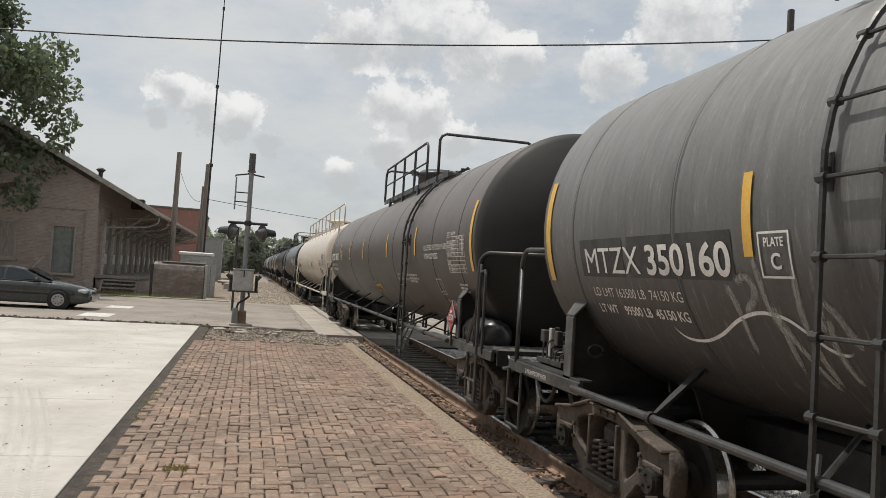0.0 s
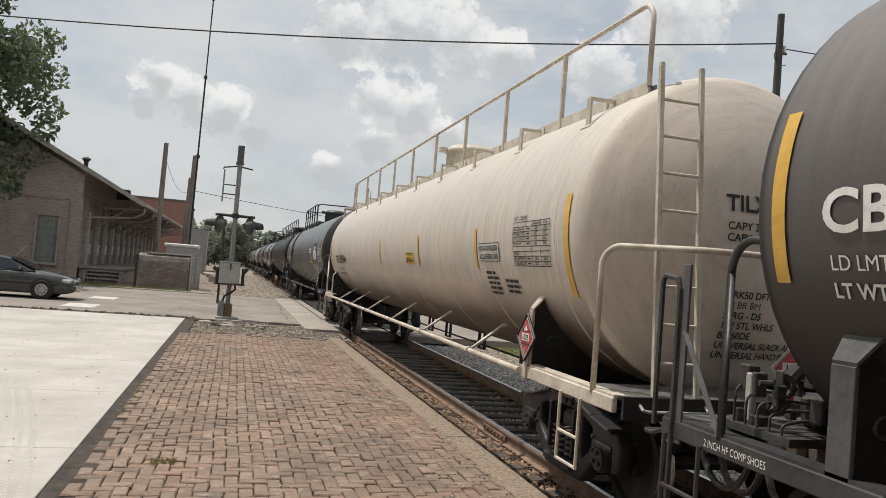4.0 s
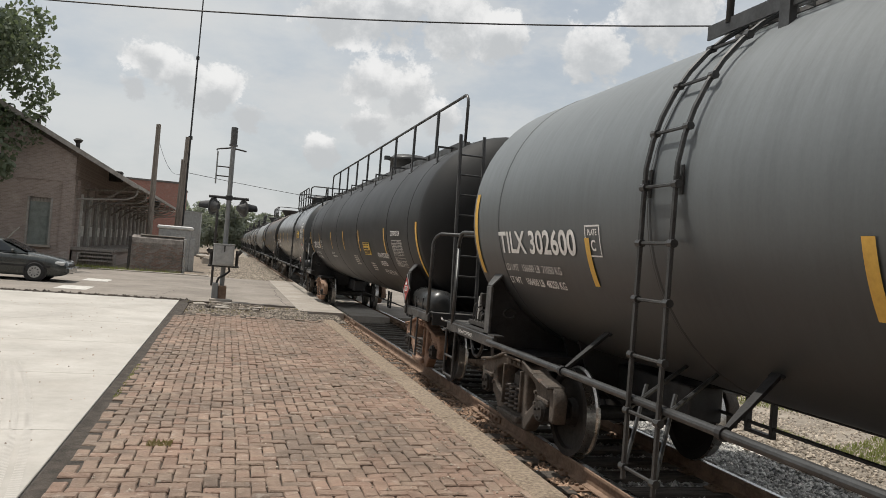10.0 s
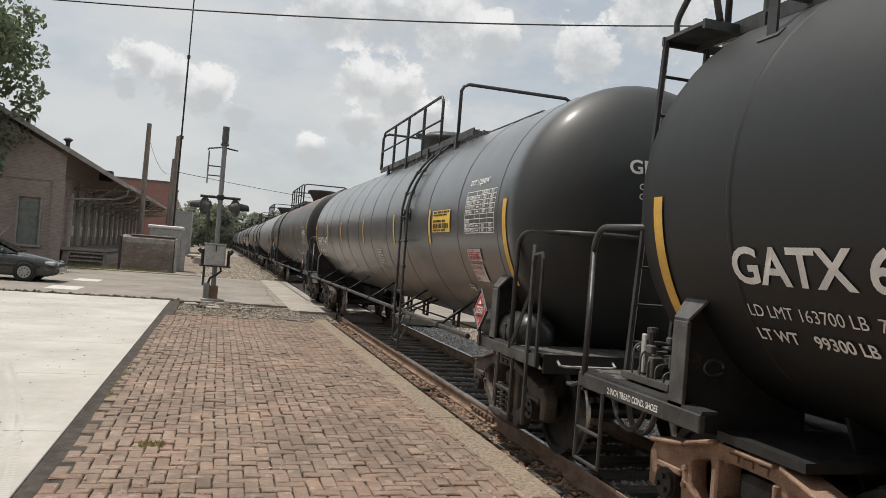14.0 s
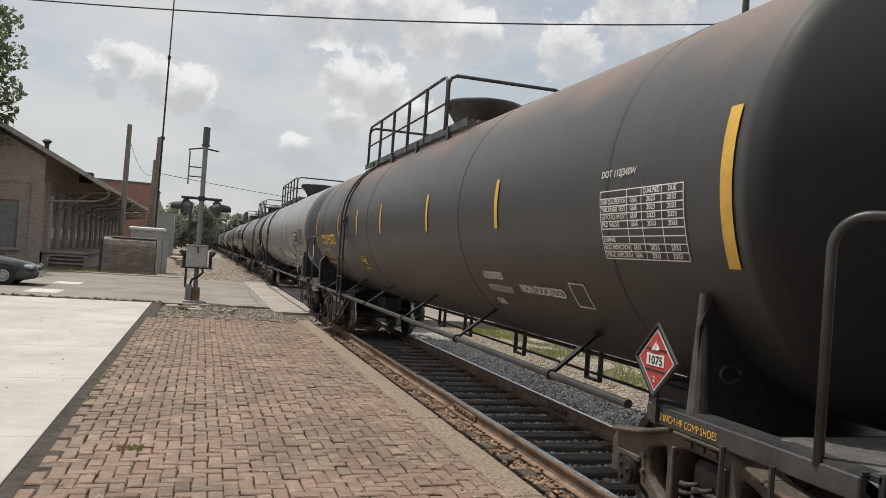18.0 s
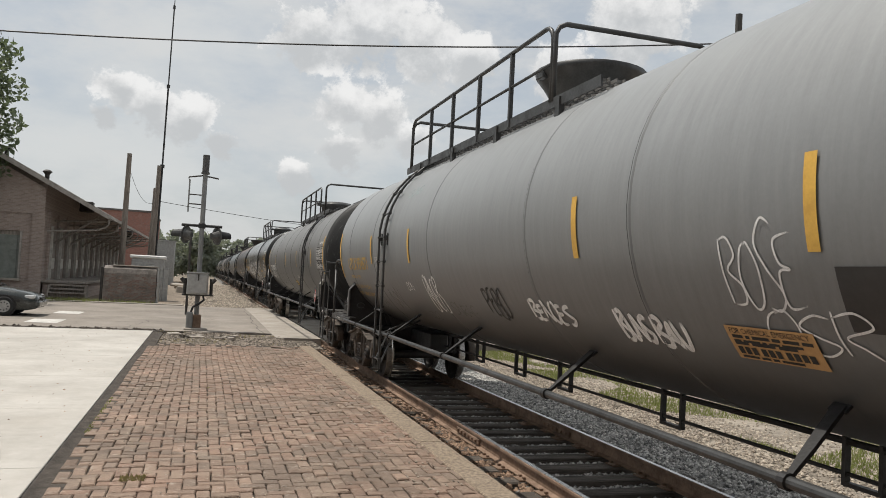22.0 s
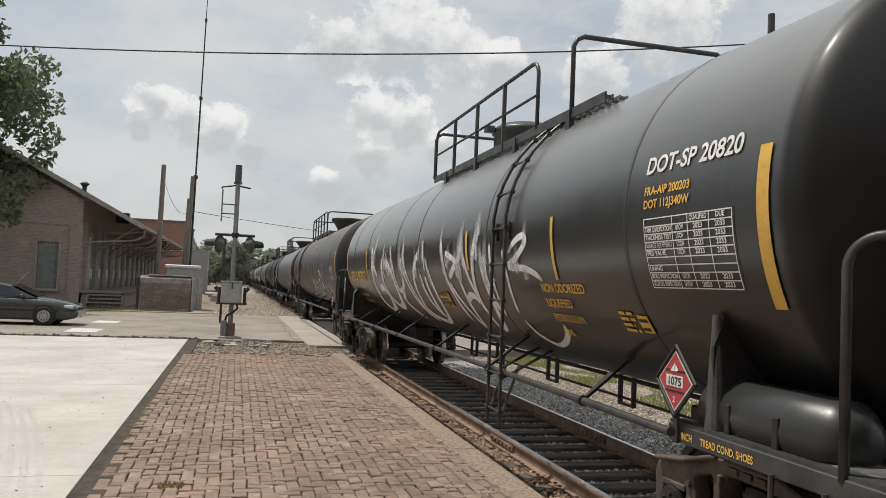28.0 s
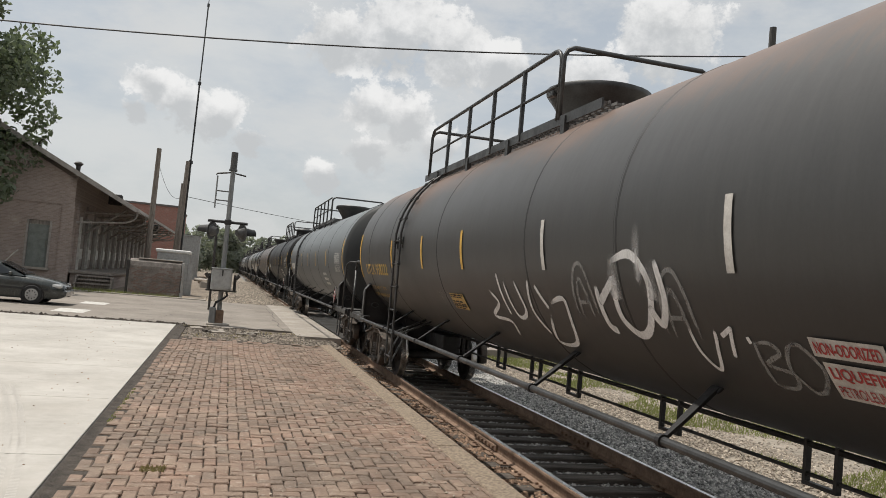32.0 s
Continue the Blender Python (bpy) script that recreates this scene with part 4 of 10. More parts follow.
    add("deck_grab", M_GALVW, front_grab)

    top = 2.32
    if flat:
        # flat uprights with bent grab irons, braces and a bar across the end
        for sx in (-1, 1):
            for d, z, g in ((0.40, 2.33, -0.11), (0.97, 2.11, -0.09)):
                post = add("grab_post", M_DUSTY, lambda bm: box(bm, (sx * 1.45, Y(d), (z + 1.02) / 2), (0.016, 0.085, z - 1.02), 0.004))
                bm = B()
                pipe(bm, rounded([(sx * 1.455, Y(d - 0.03), 2.055), (sx * 1.53, Y(d - 0.03), 2.055), (sx * 1.53, Y(d + g), 2.03), (sx * 1.53, Y(d + g), 1.06), (sx * 1.455, Y(d + g), 1.03)]), 0.014, 7)
                part("grab_iron", bm, M_DUSTY, post)
            add("grab_brace", M_DUSTY, lambda bm: rod(bm, (sx * 1.44, Y(0.38), 1.80), (sx * 1.44, Y(0.05), 1.08), 0.028, 4))
            add("grab_brace", M_DUSTY, lambda bm: rod(bm, (sx * 1.42, Y(0.95), 1.72), (sx * 0.98, Y(0.95), 1.14), 0.028, 4))
        add("end_handrail", M_DUSTY, lambda bm: pipe(bm, [(-1.44, Y(0.44), 2.29), (-1.36, Y(0.46), 2.285), (1.36, Y(0.46), 2.285), (1.44, Y(0.44), 2.29)], 0.024))
    elif lead:
        y = h_d

        def hoop(bm):
            bend = arc((1.43, y + 0.17, top - 0.17), 0.17, 180, 90, 8, (0.62, 0.78, 0), (0, 0, 1))
            bend = [(1.43 - (p.x - (1.43 - 0.17 * 0.62)), p.y - 0.17 + 0.17 * 0.78, p.z) for p in bend]
            side = [(1.43, y, 1.1)] + bend + [(0.98, y + 0.46, top), (0.88, y + 0.55, top), (0.76, y + 0.60, top), (0.5, y + 0.62, top)]
            pts = [(-x, Y(d), z) for x, d, z in side] + [(x, Y(d), z) for x, d, z in side[::-1]]
            pipe(bm, pts, 0.026)
        add("end_handrail", trim, hoop, smooth=True)
    else:
        y = h_d
        for sx in (-1, 1):
            def hoop(bm):
                pts = [(sx * 1.43, Y(y), 1.1), (sx * 1.43, Y(y), top - 0.2)] + arc((sx * 1.43, Y(y - 0.2), top - 0.2), 0.2, 0, 90, 9, (0, sgn, 0), (0, 0, 1)) + [(sx * 1.43, Y(-0.02), top - 0.02)]
                pipe(bm, pts, 0.026)
            add("end_handrail", trim, hoop, smooth=True)
    if not lead:
        def valve(bm):
            rng = random.Random(int(hs * 100))
            box(bm, (-0.95, Y(0.42), 1.17), (0.62, 0.66, 0.05))
            box(bm, (-0.72, Y(0.38), 1.30), (0.24, 0.30, 0.20), 0.03)
            for k in range(34):
                q = rng.uniform(0.03, 0.10)
                c3 = (-0.95 + rng.uniform(-0.26, 0.26), Y(0.42 + rng.uniform(-0.28, 0.28)), 1.20 + rng.uniform(0, 0.30))
                if k % 3:
                    box(bm, c3, (q, rng.uniform(0.03, 0.10), rng.uniform(0.04, 0.16)), 0.008)
                else:
                    dx, dz = rng.choice(((0.1, 0), (0, 0.1), (0.06, 0.06)))
                    rod(bm, c3, (c3[0] + dx, c3[1], c3[2] + dz), q * 0.55, 8)
            for k in range(5):
                y, z = 0.18 + 0.11 * k, 1.20 + 0.04 * k
                pipe(bm, rounded([(-1.24, Y(y), 1.18), (-1.24, Y(y), z + 0.06), (-1.0, Y(y + 0.05), z + 0.08), (-0.7, Y(y + 0.02), z + 0.05), (-0.6, Y(y), 1.15)]), 0.009, 6)
        v = add("brake_valve", M_STEEL if int(hs * 10) % 3 else M_VALVE, valve, "cluster of air brake valves and pipes")
        bm = B()
        box(bm, (-1.18, Y(0.55), 1.36), (0.05, 0.06, 0.30), 0.008)
        part("valve_cover", bm, M_GALVW, v, "pale valve cover")
        bm = B()
        pipe(bm, arc((-1.05, Y(0.95), 1.02), 0.34, 200, 350, 9, (0, sgn * 0.8, 0), (0, 0, 1)), 0.022, 7)
        pipe(bm, [(-1.40, Y(1.16), 1.02), (-1.43, Y(1.25), 0.98), (-1.43, Y(1.34), 0.98), (-1.1, Y(1.36), 0.98), (-0.6, Y(1.34), 0.98), (-0.55, Y(1.2), 0.98)], 0.018, 6)
        part("uncoupling_lever", bm, trim, car, "bent uncoupling lever and hose")

    elif spec.get("reservoir"):
        def res(bm):
            prof = [(-0.66, 0.02), (-0.65, 0.09), (-0.62, 0.16), (-0.53, 0.225), (0.53, 0.225), (0.62, 0.16), (0.65, 0.09), (0.66, 0.02)]
            revolve(bm, prof, 20, "Y", True)
        o = add("air_reservoir", M_TANKLET, res, "black cylindrical air reservoir", True)
        o.matrix_basis = pose(-1.16, Y(spec.get("res_d", -0.24)), 1.24)

        for d in (spec.get("res_d", -0.24) - 0.22, spec.get("res_d", -0.24) + 0.22):
            add("reservoir_bracket", M_BLACK, lambda bm: box(bm, (-1.18, Y(d), 1.22), (0.42, 0.05, 0.2), 0.005))
    for side, g in spec.get("grabs", ()):
        if side == sgn:
            add("grab_iron", trim, lambda bm: pipe(bm, [(-1.45, Y(g - 0.11), 0.42), (-1.45, Y(g - 0.11), 2.0), (-1.45, Y(g - 0.08), 2.07), (-1.45, Y(g + 0.08), 2.09), (-1.45, Y(g + 0.11), 2.04), (-1.45, Y(g + 0.11), 1.05)], 0.02, 6))
            add("grab_post", M_POST, lambda bm: box(bm, (-1.43, Y(g - 0.16), 1.57), (0.02, 0.075, 1.2), 0.004))
            add("grab_brace", M_POST, lambda bm: rod(bm, (-1.43, Y(g - 0.17), 1.72), (-1.43, Y(g - 0.62), 1.10), 0.022, 4))
    if lead:
        def holder(bm):
            box(bm, (-1.46, Y(p_d), 1.20), (0.02, 0.05, 0.4))
        add("placard_post", trim, holder)
        placard(car, Y(p_d), 1.41, s=0.255)


def placard(car, y, z, x=-1.475, s=0.30):
    """Diamond placard: white card, red diamond, white number bar."""
    def dia(bm, h, t, dx):
        v = [bm.verts.new((x + dx, y + a * h, z + b * h)) for a, b in ((1, 0), (0, 1), (-1, 0), (0, -1))]
        w = [bm.verts.new((x + dx + t, y + a * h, z + b * h)) for a, b in ((1, 0), (0, 1), (-1, 0), (0, -1))]
        bm.faces.new(v)
        bm.faces.new(w[::-1])
        for i in range(4):
            bm.faces.new((v[i], w[i], w[(i + 1) % 4], v[(i + 1) % 4]))
        bmesh.ops.recalc_face_normals(bm, faces=bm.faces)
    bm = B()
    dia(bm, s * 0.96, 0.010, 0.004)
    for k in range(4):
        a, b = ((1, 0), (0, 1), (-1, 0), (0, -1))[k], ((0, 1), (-1, 0), (0, -1), (1, 0))[k]
        rod(bm, (x, y + a[0] * s * 0.93, z + a[1] * s * 0.93), (x, y + b[0] * s * 0.93, z + b[1] * s * 0.93), 0.014, 6)
    card = part("placard", bm, M_BLACK, car, "red diamond hazard placard reading 1075 in a dark holder")
    bm = B()
    dia(bm, s * 0.80, 0.003, -0.002)
    part("white_border", bm, M_WHITE, card)
    bm = B()
    dia(bm, s * 0.74, 0.003, -0.004)
    part("red_diamond", bm, M_RED, card)
    for q in (-1, 1):
        bm = B()
        box(bm, (x - 0.0055, y, z + q * s * 0.27), (0.003, s * 0.9, s * 0.05))
        part("dark_band", bm, M_BLACK, card)
    bm = B()
    box(bm, (x - 0.0065, y, z), (0.003, s * 0.78, s * 0.30))
    part("number_bar", bm, M_WHITE, card)
    flat = letters("1075", s * 0.21, s * 0.66)
    me = bpy.data.meshes.new("number")
    me.from_pydata([(x - 0.010, y + s * 0.33 - u, z - s * 0.105 + w) for u, w in flat[0]], [], flat[1])
    me.materials.append(M_BLACK)
    new("number", me).parent = card
    for ch, hh, zz in (("2", 0.15, -0.55),):
        flat = letters(ch, s * hh)
        me = bpy.data.meshes.new("class_number")
        me.from_pydata([(x - 0.010, y + s * 0.05 - u, z + s * zz + w) for u, w in flat[0]], [], flat[1])
        me.materials.append(M_WHITE)
        new("class_number", me).parent = card
    bm = B()
    for k in (-1, 0, 1):
        rod(bm, (x - 0.007, y + k * 0.028, z + s * 0.26), (x - 0.007, y + k * 0.012, z + s * (0.5 - 0.08 * abs(k))), 0.014, 5, 0.002)
    part("flame_mark", bm, M_WHITE, card)


def ladder(car, y, trim, foot=0.5):
    half = 0.2
    y += 0.18
    a0 = math.acos(0.40)
    def path(yy):
        pts = [(-0.62, yy, ZT + 1.47)]
        for k in range(10):
            a = a0 * (1 - k / 9) + 0.12
            pts.append((-(R + 0.06) * math.cos(a), yy, ZT + (R + 0.06) * math.sin(a)))
        return pts + [(-R - 0.05, yy, 2.45), (-1.545, yy, foot)]
    for s in (-1, 1):
        bm = B()
        pipe(bm, path(y + s * half), 0.02, 6)
        part("ladder_rail", bm, trim, car)
    pts = [Vector(p) for p in path(y)]
    seg = [(b - a).length for a, b in zip(pts, pts[1:])]
    tot, d = sum(seg), 0.12
    while d < tot:
        rem = d
        for a, b, l in zip(pts, pts[1:], seg):
            if rem <= l:
                c = a.lerp(b, rem / l)
                break
            rem -= l
        fit_part("rung", car, Matrix.Translation(c), trim, lambda bm: (rod(bm, (0, -half - 0.02, 0), (0, half + 0.02, 0), 0.013, 6), rod(bm, (0, -half - 0.035, 0), (0, -half + 0.025, 0), 0.030, 8), rod(bm, (0, half - 0.025, 0), (0, half + 0.035, 0), 0.030, 8)), key="rung")
        d += 0.40
    bm = B()
    for s in (-1, 1):
        rod(bm, (-1.545, y + s * half, 1.0), (-0.7, y + s * half + 0.5, 1.30), 0.018, 6)
        rod(bm, (-1.545, y + s * half, foot + 0.05), (-1.2, y + s * half + 0.35, 1.12), 0.016, 6)
    part("ladder_brace", bm, trim, car)
    for q in (-1, 1):
        bm = B()
        box(bm, (-1.53, y + q * half, 2.62), (0.08, 0.02, 0.05), 0.004)
        box(bm, (-R - 0.008, y + q * half, 2.62), (0.016, 0.04, 0.20), 0.004)
        part("ladder_bracket", bm, trim, car)


def railing(car, x, y0, y1, z, trim, h=0.95, hooped=True, step=1.15, mid=True):
    """Top rail with rounded ends, middle rail and posts."""
    top = z + h
    lo, hi = min(y0, y1), max(y0, y1)
    bm = B()
    r = 0.18
    pts = [(x, lo, z)] + arc((x, lo + r, top - r), r, 180, 90, 5, (0, 1, 0), (0, 0, 1)) + arc((x, hi - r, top - r), r, 90, 0, 5, (0, 1, 0), (0, 0, 1)) + [(x, hi, z)]
    pipe(bm, pts, 0.026)
    part("handrail", bm, trim, car, smooth=True)
    if mid:
        bm = B()
        rod(bm, (x, lo, z + h * 0.5), (x, hi, z + h * 0.5), 0.018)
        part("middle_rail", bm, trim, car)
    n = max(1, round((hi - lo) / step))
    for k in range(1, n):
        y = lo + (hi - lo) * k / n
        fit_part("rail_post", car, pose(x, y, z), trim, lambda bm: box(bm, (0, 0, h / 2 - 0.04), (0.05, 0.05, h + 0.05), 0.006), key=f"rail_post{h}")


def walkway(car, x0, x1, y0, y1, z, trim, deck=None):
    # open grating: bars along the deck, short staggered bars across
    vs, fs = [], []

    def bar3(cx, cy, sx, sy):
        n = len(vs)
        vs.extend((cx + a * sx / 2, cy + b * sy / 2, z + c * 0.016) for a in (-1, 1) for b in (-1, 1) for c in (-1, 1))
        fs.extend(tuple(n + i for i in f) for f in ((0, 1, 3, 2), (4, 6, 7, 5), (0, 4, 5, 1), (2, 3, 7, 6), (1, 5, 7, 3), (0, 2, 6, 4)))
    lo, length = min(y0, y1), abs(y1 - y0)
    strips_n = max(3, round((x1 - x0) / 0.075))
    pitch = (x1 - x0) / strips_n
    for k in range(strips_n + 1):
        bar3(x0 + k * pitch, lo + length / 2, 0.014, length)
    for k in range(strips_n):
        for j in range(int(length / 0.15)):
            bar3(x0 + (k + 0.5) * pitch, lo + 0.05 + 0.15 * (j + 0.5 * (k % 2)), pitch, 0.014)
    bm = B()
    deck_me = bpy.data.meshes.new("deck")
    deck_me.from_pydata(vs, [], fs)
    bm.from_mesh(deck_me)
    bpy.data.meshes.remove(deck_me)
    w = part("walkway", bm, deck or M_GRATE, car, "steel grating walkway")
    for x in (x0, x1):
        fit_part("walkway_edge", car, pose(x, (y0 + y1) / 2, z), trim, lambda bm: box(bm, (0, 0, -0.02), (0.02, abs(y1 - y0), 0.11)), key=f"walkway_edge{abs(y1 - y0):.2f}")
    n = max(2, round(abs(y1 - y0) / 1.6))
    for k in range(n):
        y = min(y0, y1) + (k + 0.5) * abs(y1 - y0) / n
        xe = min(abs(x0), abs(x1)) if x0 * x1 > 0 else max(abs(x0), abs(x1))
        sx = -1 if abs(x0) > abs(x1) or x0 * x1 < 0 else 1
        def br(bm):
            for s in ((sx,) if x0 * x1 > 0 else (-1, 1)):
                xx = s * max(abs(x0), abs(x1))
                zz = ZT + math.sqrt(max(0.01, R * R - xx * xx))
                box(bm, (xx, 0, (zz + z) / 2 - 0.01), (0.06, 0.10, z - zz + 0.04))
        fit_part("walkway_bracket", car, pose(0, y, 0), trim, br, key=f"wb{x0:.2f}{x1:.2f}{z:.2f}{ZT:.2f}")


def bonnet(car, y, trim, bowl=False):
    prof = [(0, 0.50), (0.42, 0.50), (0.43, 0.53), (0.50, 0.53), (0.52, 0.50), (0.58, 0.42), (0.62, 0.0)] if not bowl else [(0, 0.42), (0.15, 0.42), (0.40, 0.58), (0.50, 0.66), (0.56, 0.67), (0.58, 0.62), (0.60, 0.0)]
    bm = B()
    revolve(bm, prof, 28, "Z")
    o = part("valve_bonnet", bm, trim, car, "round protective valve bonnet", True)
    o.matrix_basis = pose(0, y, ZT + R - 0.08)
    for sx in (-1, 1):
        o = fit_part("bonnet_hinge", car, pose(sx * 0.60, y, ZT + R + 0.40), trim, lambda bm: box(bm, (0, 0, 0), (0.14, 0.16, 0.1), 0.01))


def strips(car, ys, z=2.45, tall=0.85, wide=0.1, material=None, name="reflective_strip"):
    for y in ys:
        shell_mesh(name, car, material or M_YELLOW, [bar(-wide / 2, -tall / 2, wide / 2, tall / 2, 10)], y, z, 0.0095)


def table(car, y, z, w, h, head, material, code="", years=("2023", "2033")):
    """Painted inspection table: ruled boxes with small lettering."""
    flat = []
    t = 0.008
    rows = 9
    for k in range(rows + 1):
        flat.append(bar(0, -h * k / rows - t, w, -h * k / rows))
    for k in (0, 0.36, 0.54, 0.77, 1.0):
        flat.append(bar(w * k - t / 2, -h, w * k + t / 2, 0, 8))
    tagged(shell_mesh("table_grid", car, material, flat, y, z), kind="stuff")
    flat = []
    names = ["", "TANK QUALIFICATION", "THICKNESS TEST", "SERVICE EQUIPMENT", "PRD VALVE", "", "LINING", "88.B.2 INSPECTION", "STUB SILL INSPECTION"]
    rh = h / rows
    for k, s in enumerate(names):
        if not s:
            continue
        flat.append(moved(letters(s, rh * 0.6, min(w * 0.33, len(s) * rh * 0.5)), w * 0.015, -rh * (k + 0.8)))
        if s != "LINING":
            flat.append(moved(letters(code, rh * 0.6, w * 0.09), w * 0.40, -rh * (k + 0.8)) if code else bar(w * 0.40, -rh * (k + 0.7), w * 0.49, -rh * (k + 0.4)))
            flat.append(moved(letters(years[0], rh * 0.6, w * 0.10), w * 0.60, -rh * (k + 0.8)))
            flat.append(moved(letters(years[1], rh * 0.6, w * 0.10), w * 0.83, -rh * (k + 0.8)))
    flat.append(moved(letters("QUALIFIED", rh * 0.6, w * 0.19), w * 0.56, -rh * 0.8))
    flat.append(moved(letters("DUE", rh * 0.6, w * 0.09), w * 0.84, -rh * 0.8))
    if head:
        flat.append(moved(letters(head, rh * 0.8), 0.0, rh * 0.4))
    tagged(shell_mesh("table_lettering", car, material, flat, y, z), kind="stuff")


def car_text(name, car, s, y, z, height, material, width=None):
    tagged(shell_mesh(name, car, material, [letters(s, height, width)], y, z), kind="stuff")


def mark_and_number(car, s, y, z, height, material, width):
    """The owner's mark and the number, as two parts on one line."""
    full = glyphs(s)[2]
    a, b = s.split()
    k = width / full
    shell_mesh("reporting_mark", car, material, [letters(a, height, glyphs(a)[2] * k)], y, z)
    shell_mesh("car_number", car, material, [letters(b, height, glyphs(b)[2] * k)], y - width + glyphs(b)[2] * k, z)


DISHED = set()


def dome(r, dished):
    """How far a head stands out at r from its axis: half an ellipsoid, or a dish with a tight knuckle."""
    r = min(r, R)
    if not dished:
        return 0.80 * math.sqrt(1 - (r / R) ** 2)
    kn, cr = 0.22, 2.4
    base = math.sqrt((cr - kn) ** 2 - (R - kn) ** 2)
    edge = (R - kn) * cr / (cr - kn)
    if r > edge:
        return math.sqrt(max(0, kn * kn - (r - R + kn) ** 2))
    return math.sqrt(cr * cr - r * r) - base


def head_text(car, hs, lines, material, x=-0.15, z=3.05):
    """Lettering on the leading head, which faces along the track."""
    me = bpy.data.meshes.new("head_lettering")
    vs, fs = [], []
    for s, u0, dz, h in lines:
        v, f = letters(s, h)
        n = len(vs)
        for u, w in v:
            xx, zz = x + u0 + u, z + dz + w - ZT
            vs.append((xx, -(hs + 0.1 + dome(math.hypot(xx, zz), car.name in DISHED) + 0.012), z + dz + w))
        fs += [tuple(n + i for i in q) for q in f]
    me.from_pydata(vs, [], fs)
    me.materials.append(material)
    new("head_lettering", me).parent = car


def pipe_strut(bm):
    """Flat bar from a collar on the side pipe up and in to a pad on the shell; the near side of a car."""
    foot, top = Vector((-1.5, 0, 1.07)), Vector((-0.98, 0.2, 1.405))
    d = (top - foot).normalized()
    across = d.cross(Vector((0.55, 0, -0.83))).normalized()
    out = across.cross(d)
    rings = []
    for f, w in ((0.0, 0.016), (0.4, 0.034), (1.0, 0.042)):
        c = foot.lerp(top, f)
        rings.append([bm.verts.new(c + across * w * q + out * 0.012 * e) for q, e in ((-1, -1), (1, -1), (1, 1), (-1, 1))])
    for a, b in zip(rings, rings[1:]):
        for i in range(4):
            bm.faces.new((a[i], a[(i + 1) % 4], b[(i + 1) % 4], b[i]))
    bm.faces.new(rings[0][::-1])
    bm.faces.new(rings[-1])
    rod(bm, (-1.5, -0.025, 1.07), (-1.5, 0.025, 1.07), 0.046, 12)
    box(bm, top + Vector((0.015, 0, 0.005)), (0.02, 0.13, 0.09), 0.004, Matrix.Rotation(radians(50), 4, "Y"))


def rod_hanger(bm):
    """Strap hanger: two flats and a cross bar below."""
    for q in (-0.16, 0.16):
        box(bm, (0, q, 0.90), (0.05, 0.035, 0.46))
    box(bm, (0, 0, 0.68), (0.05, 0.355, 0.03))


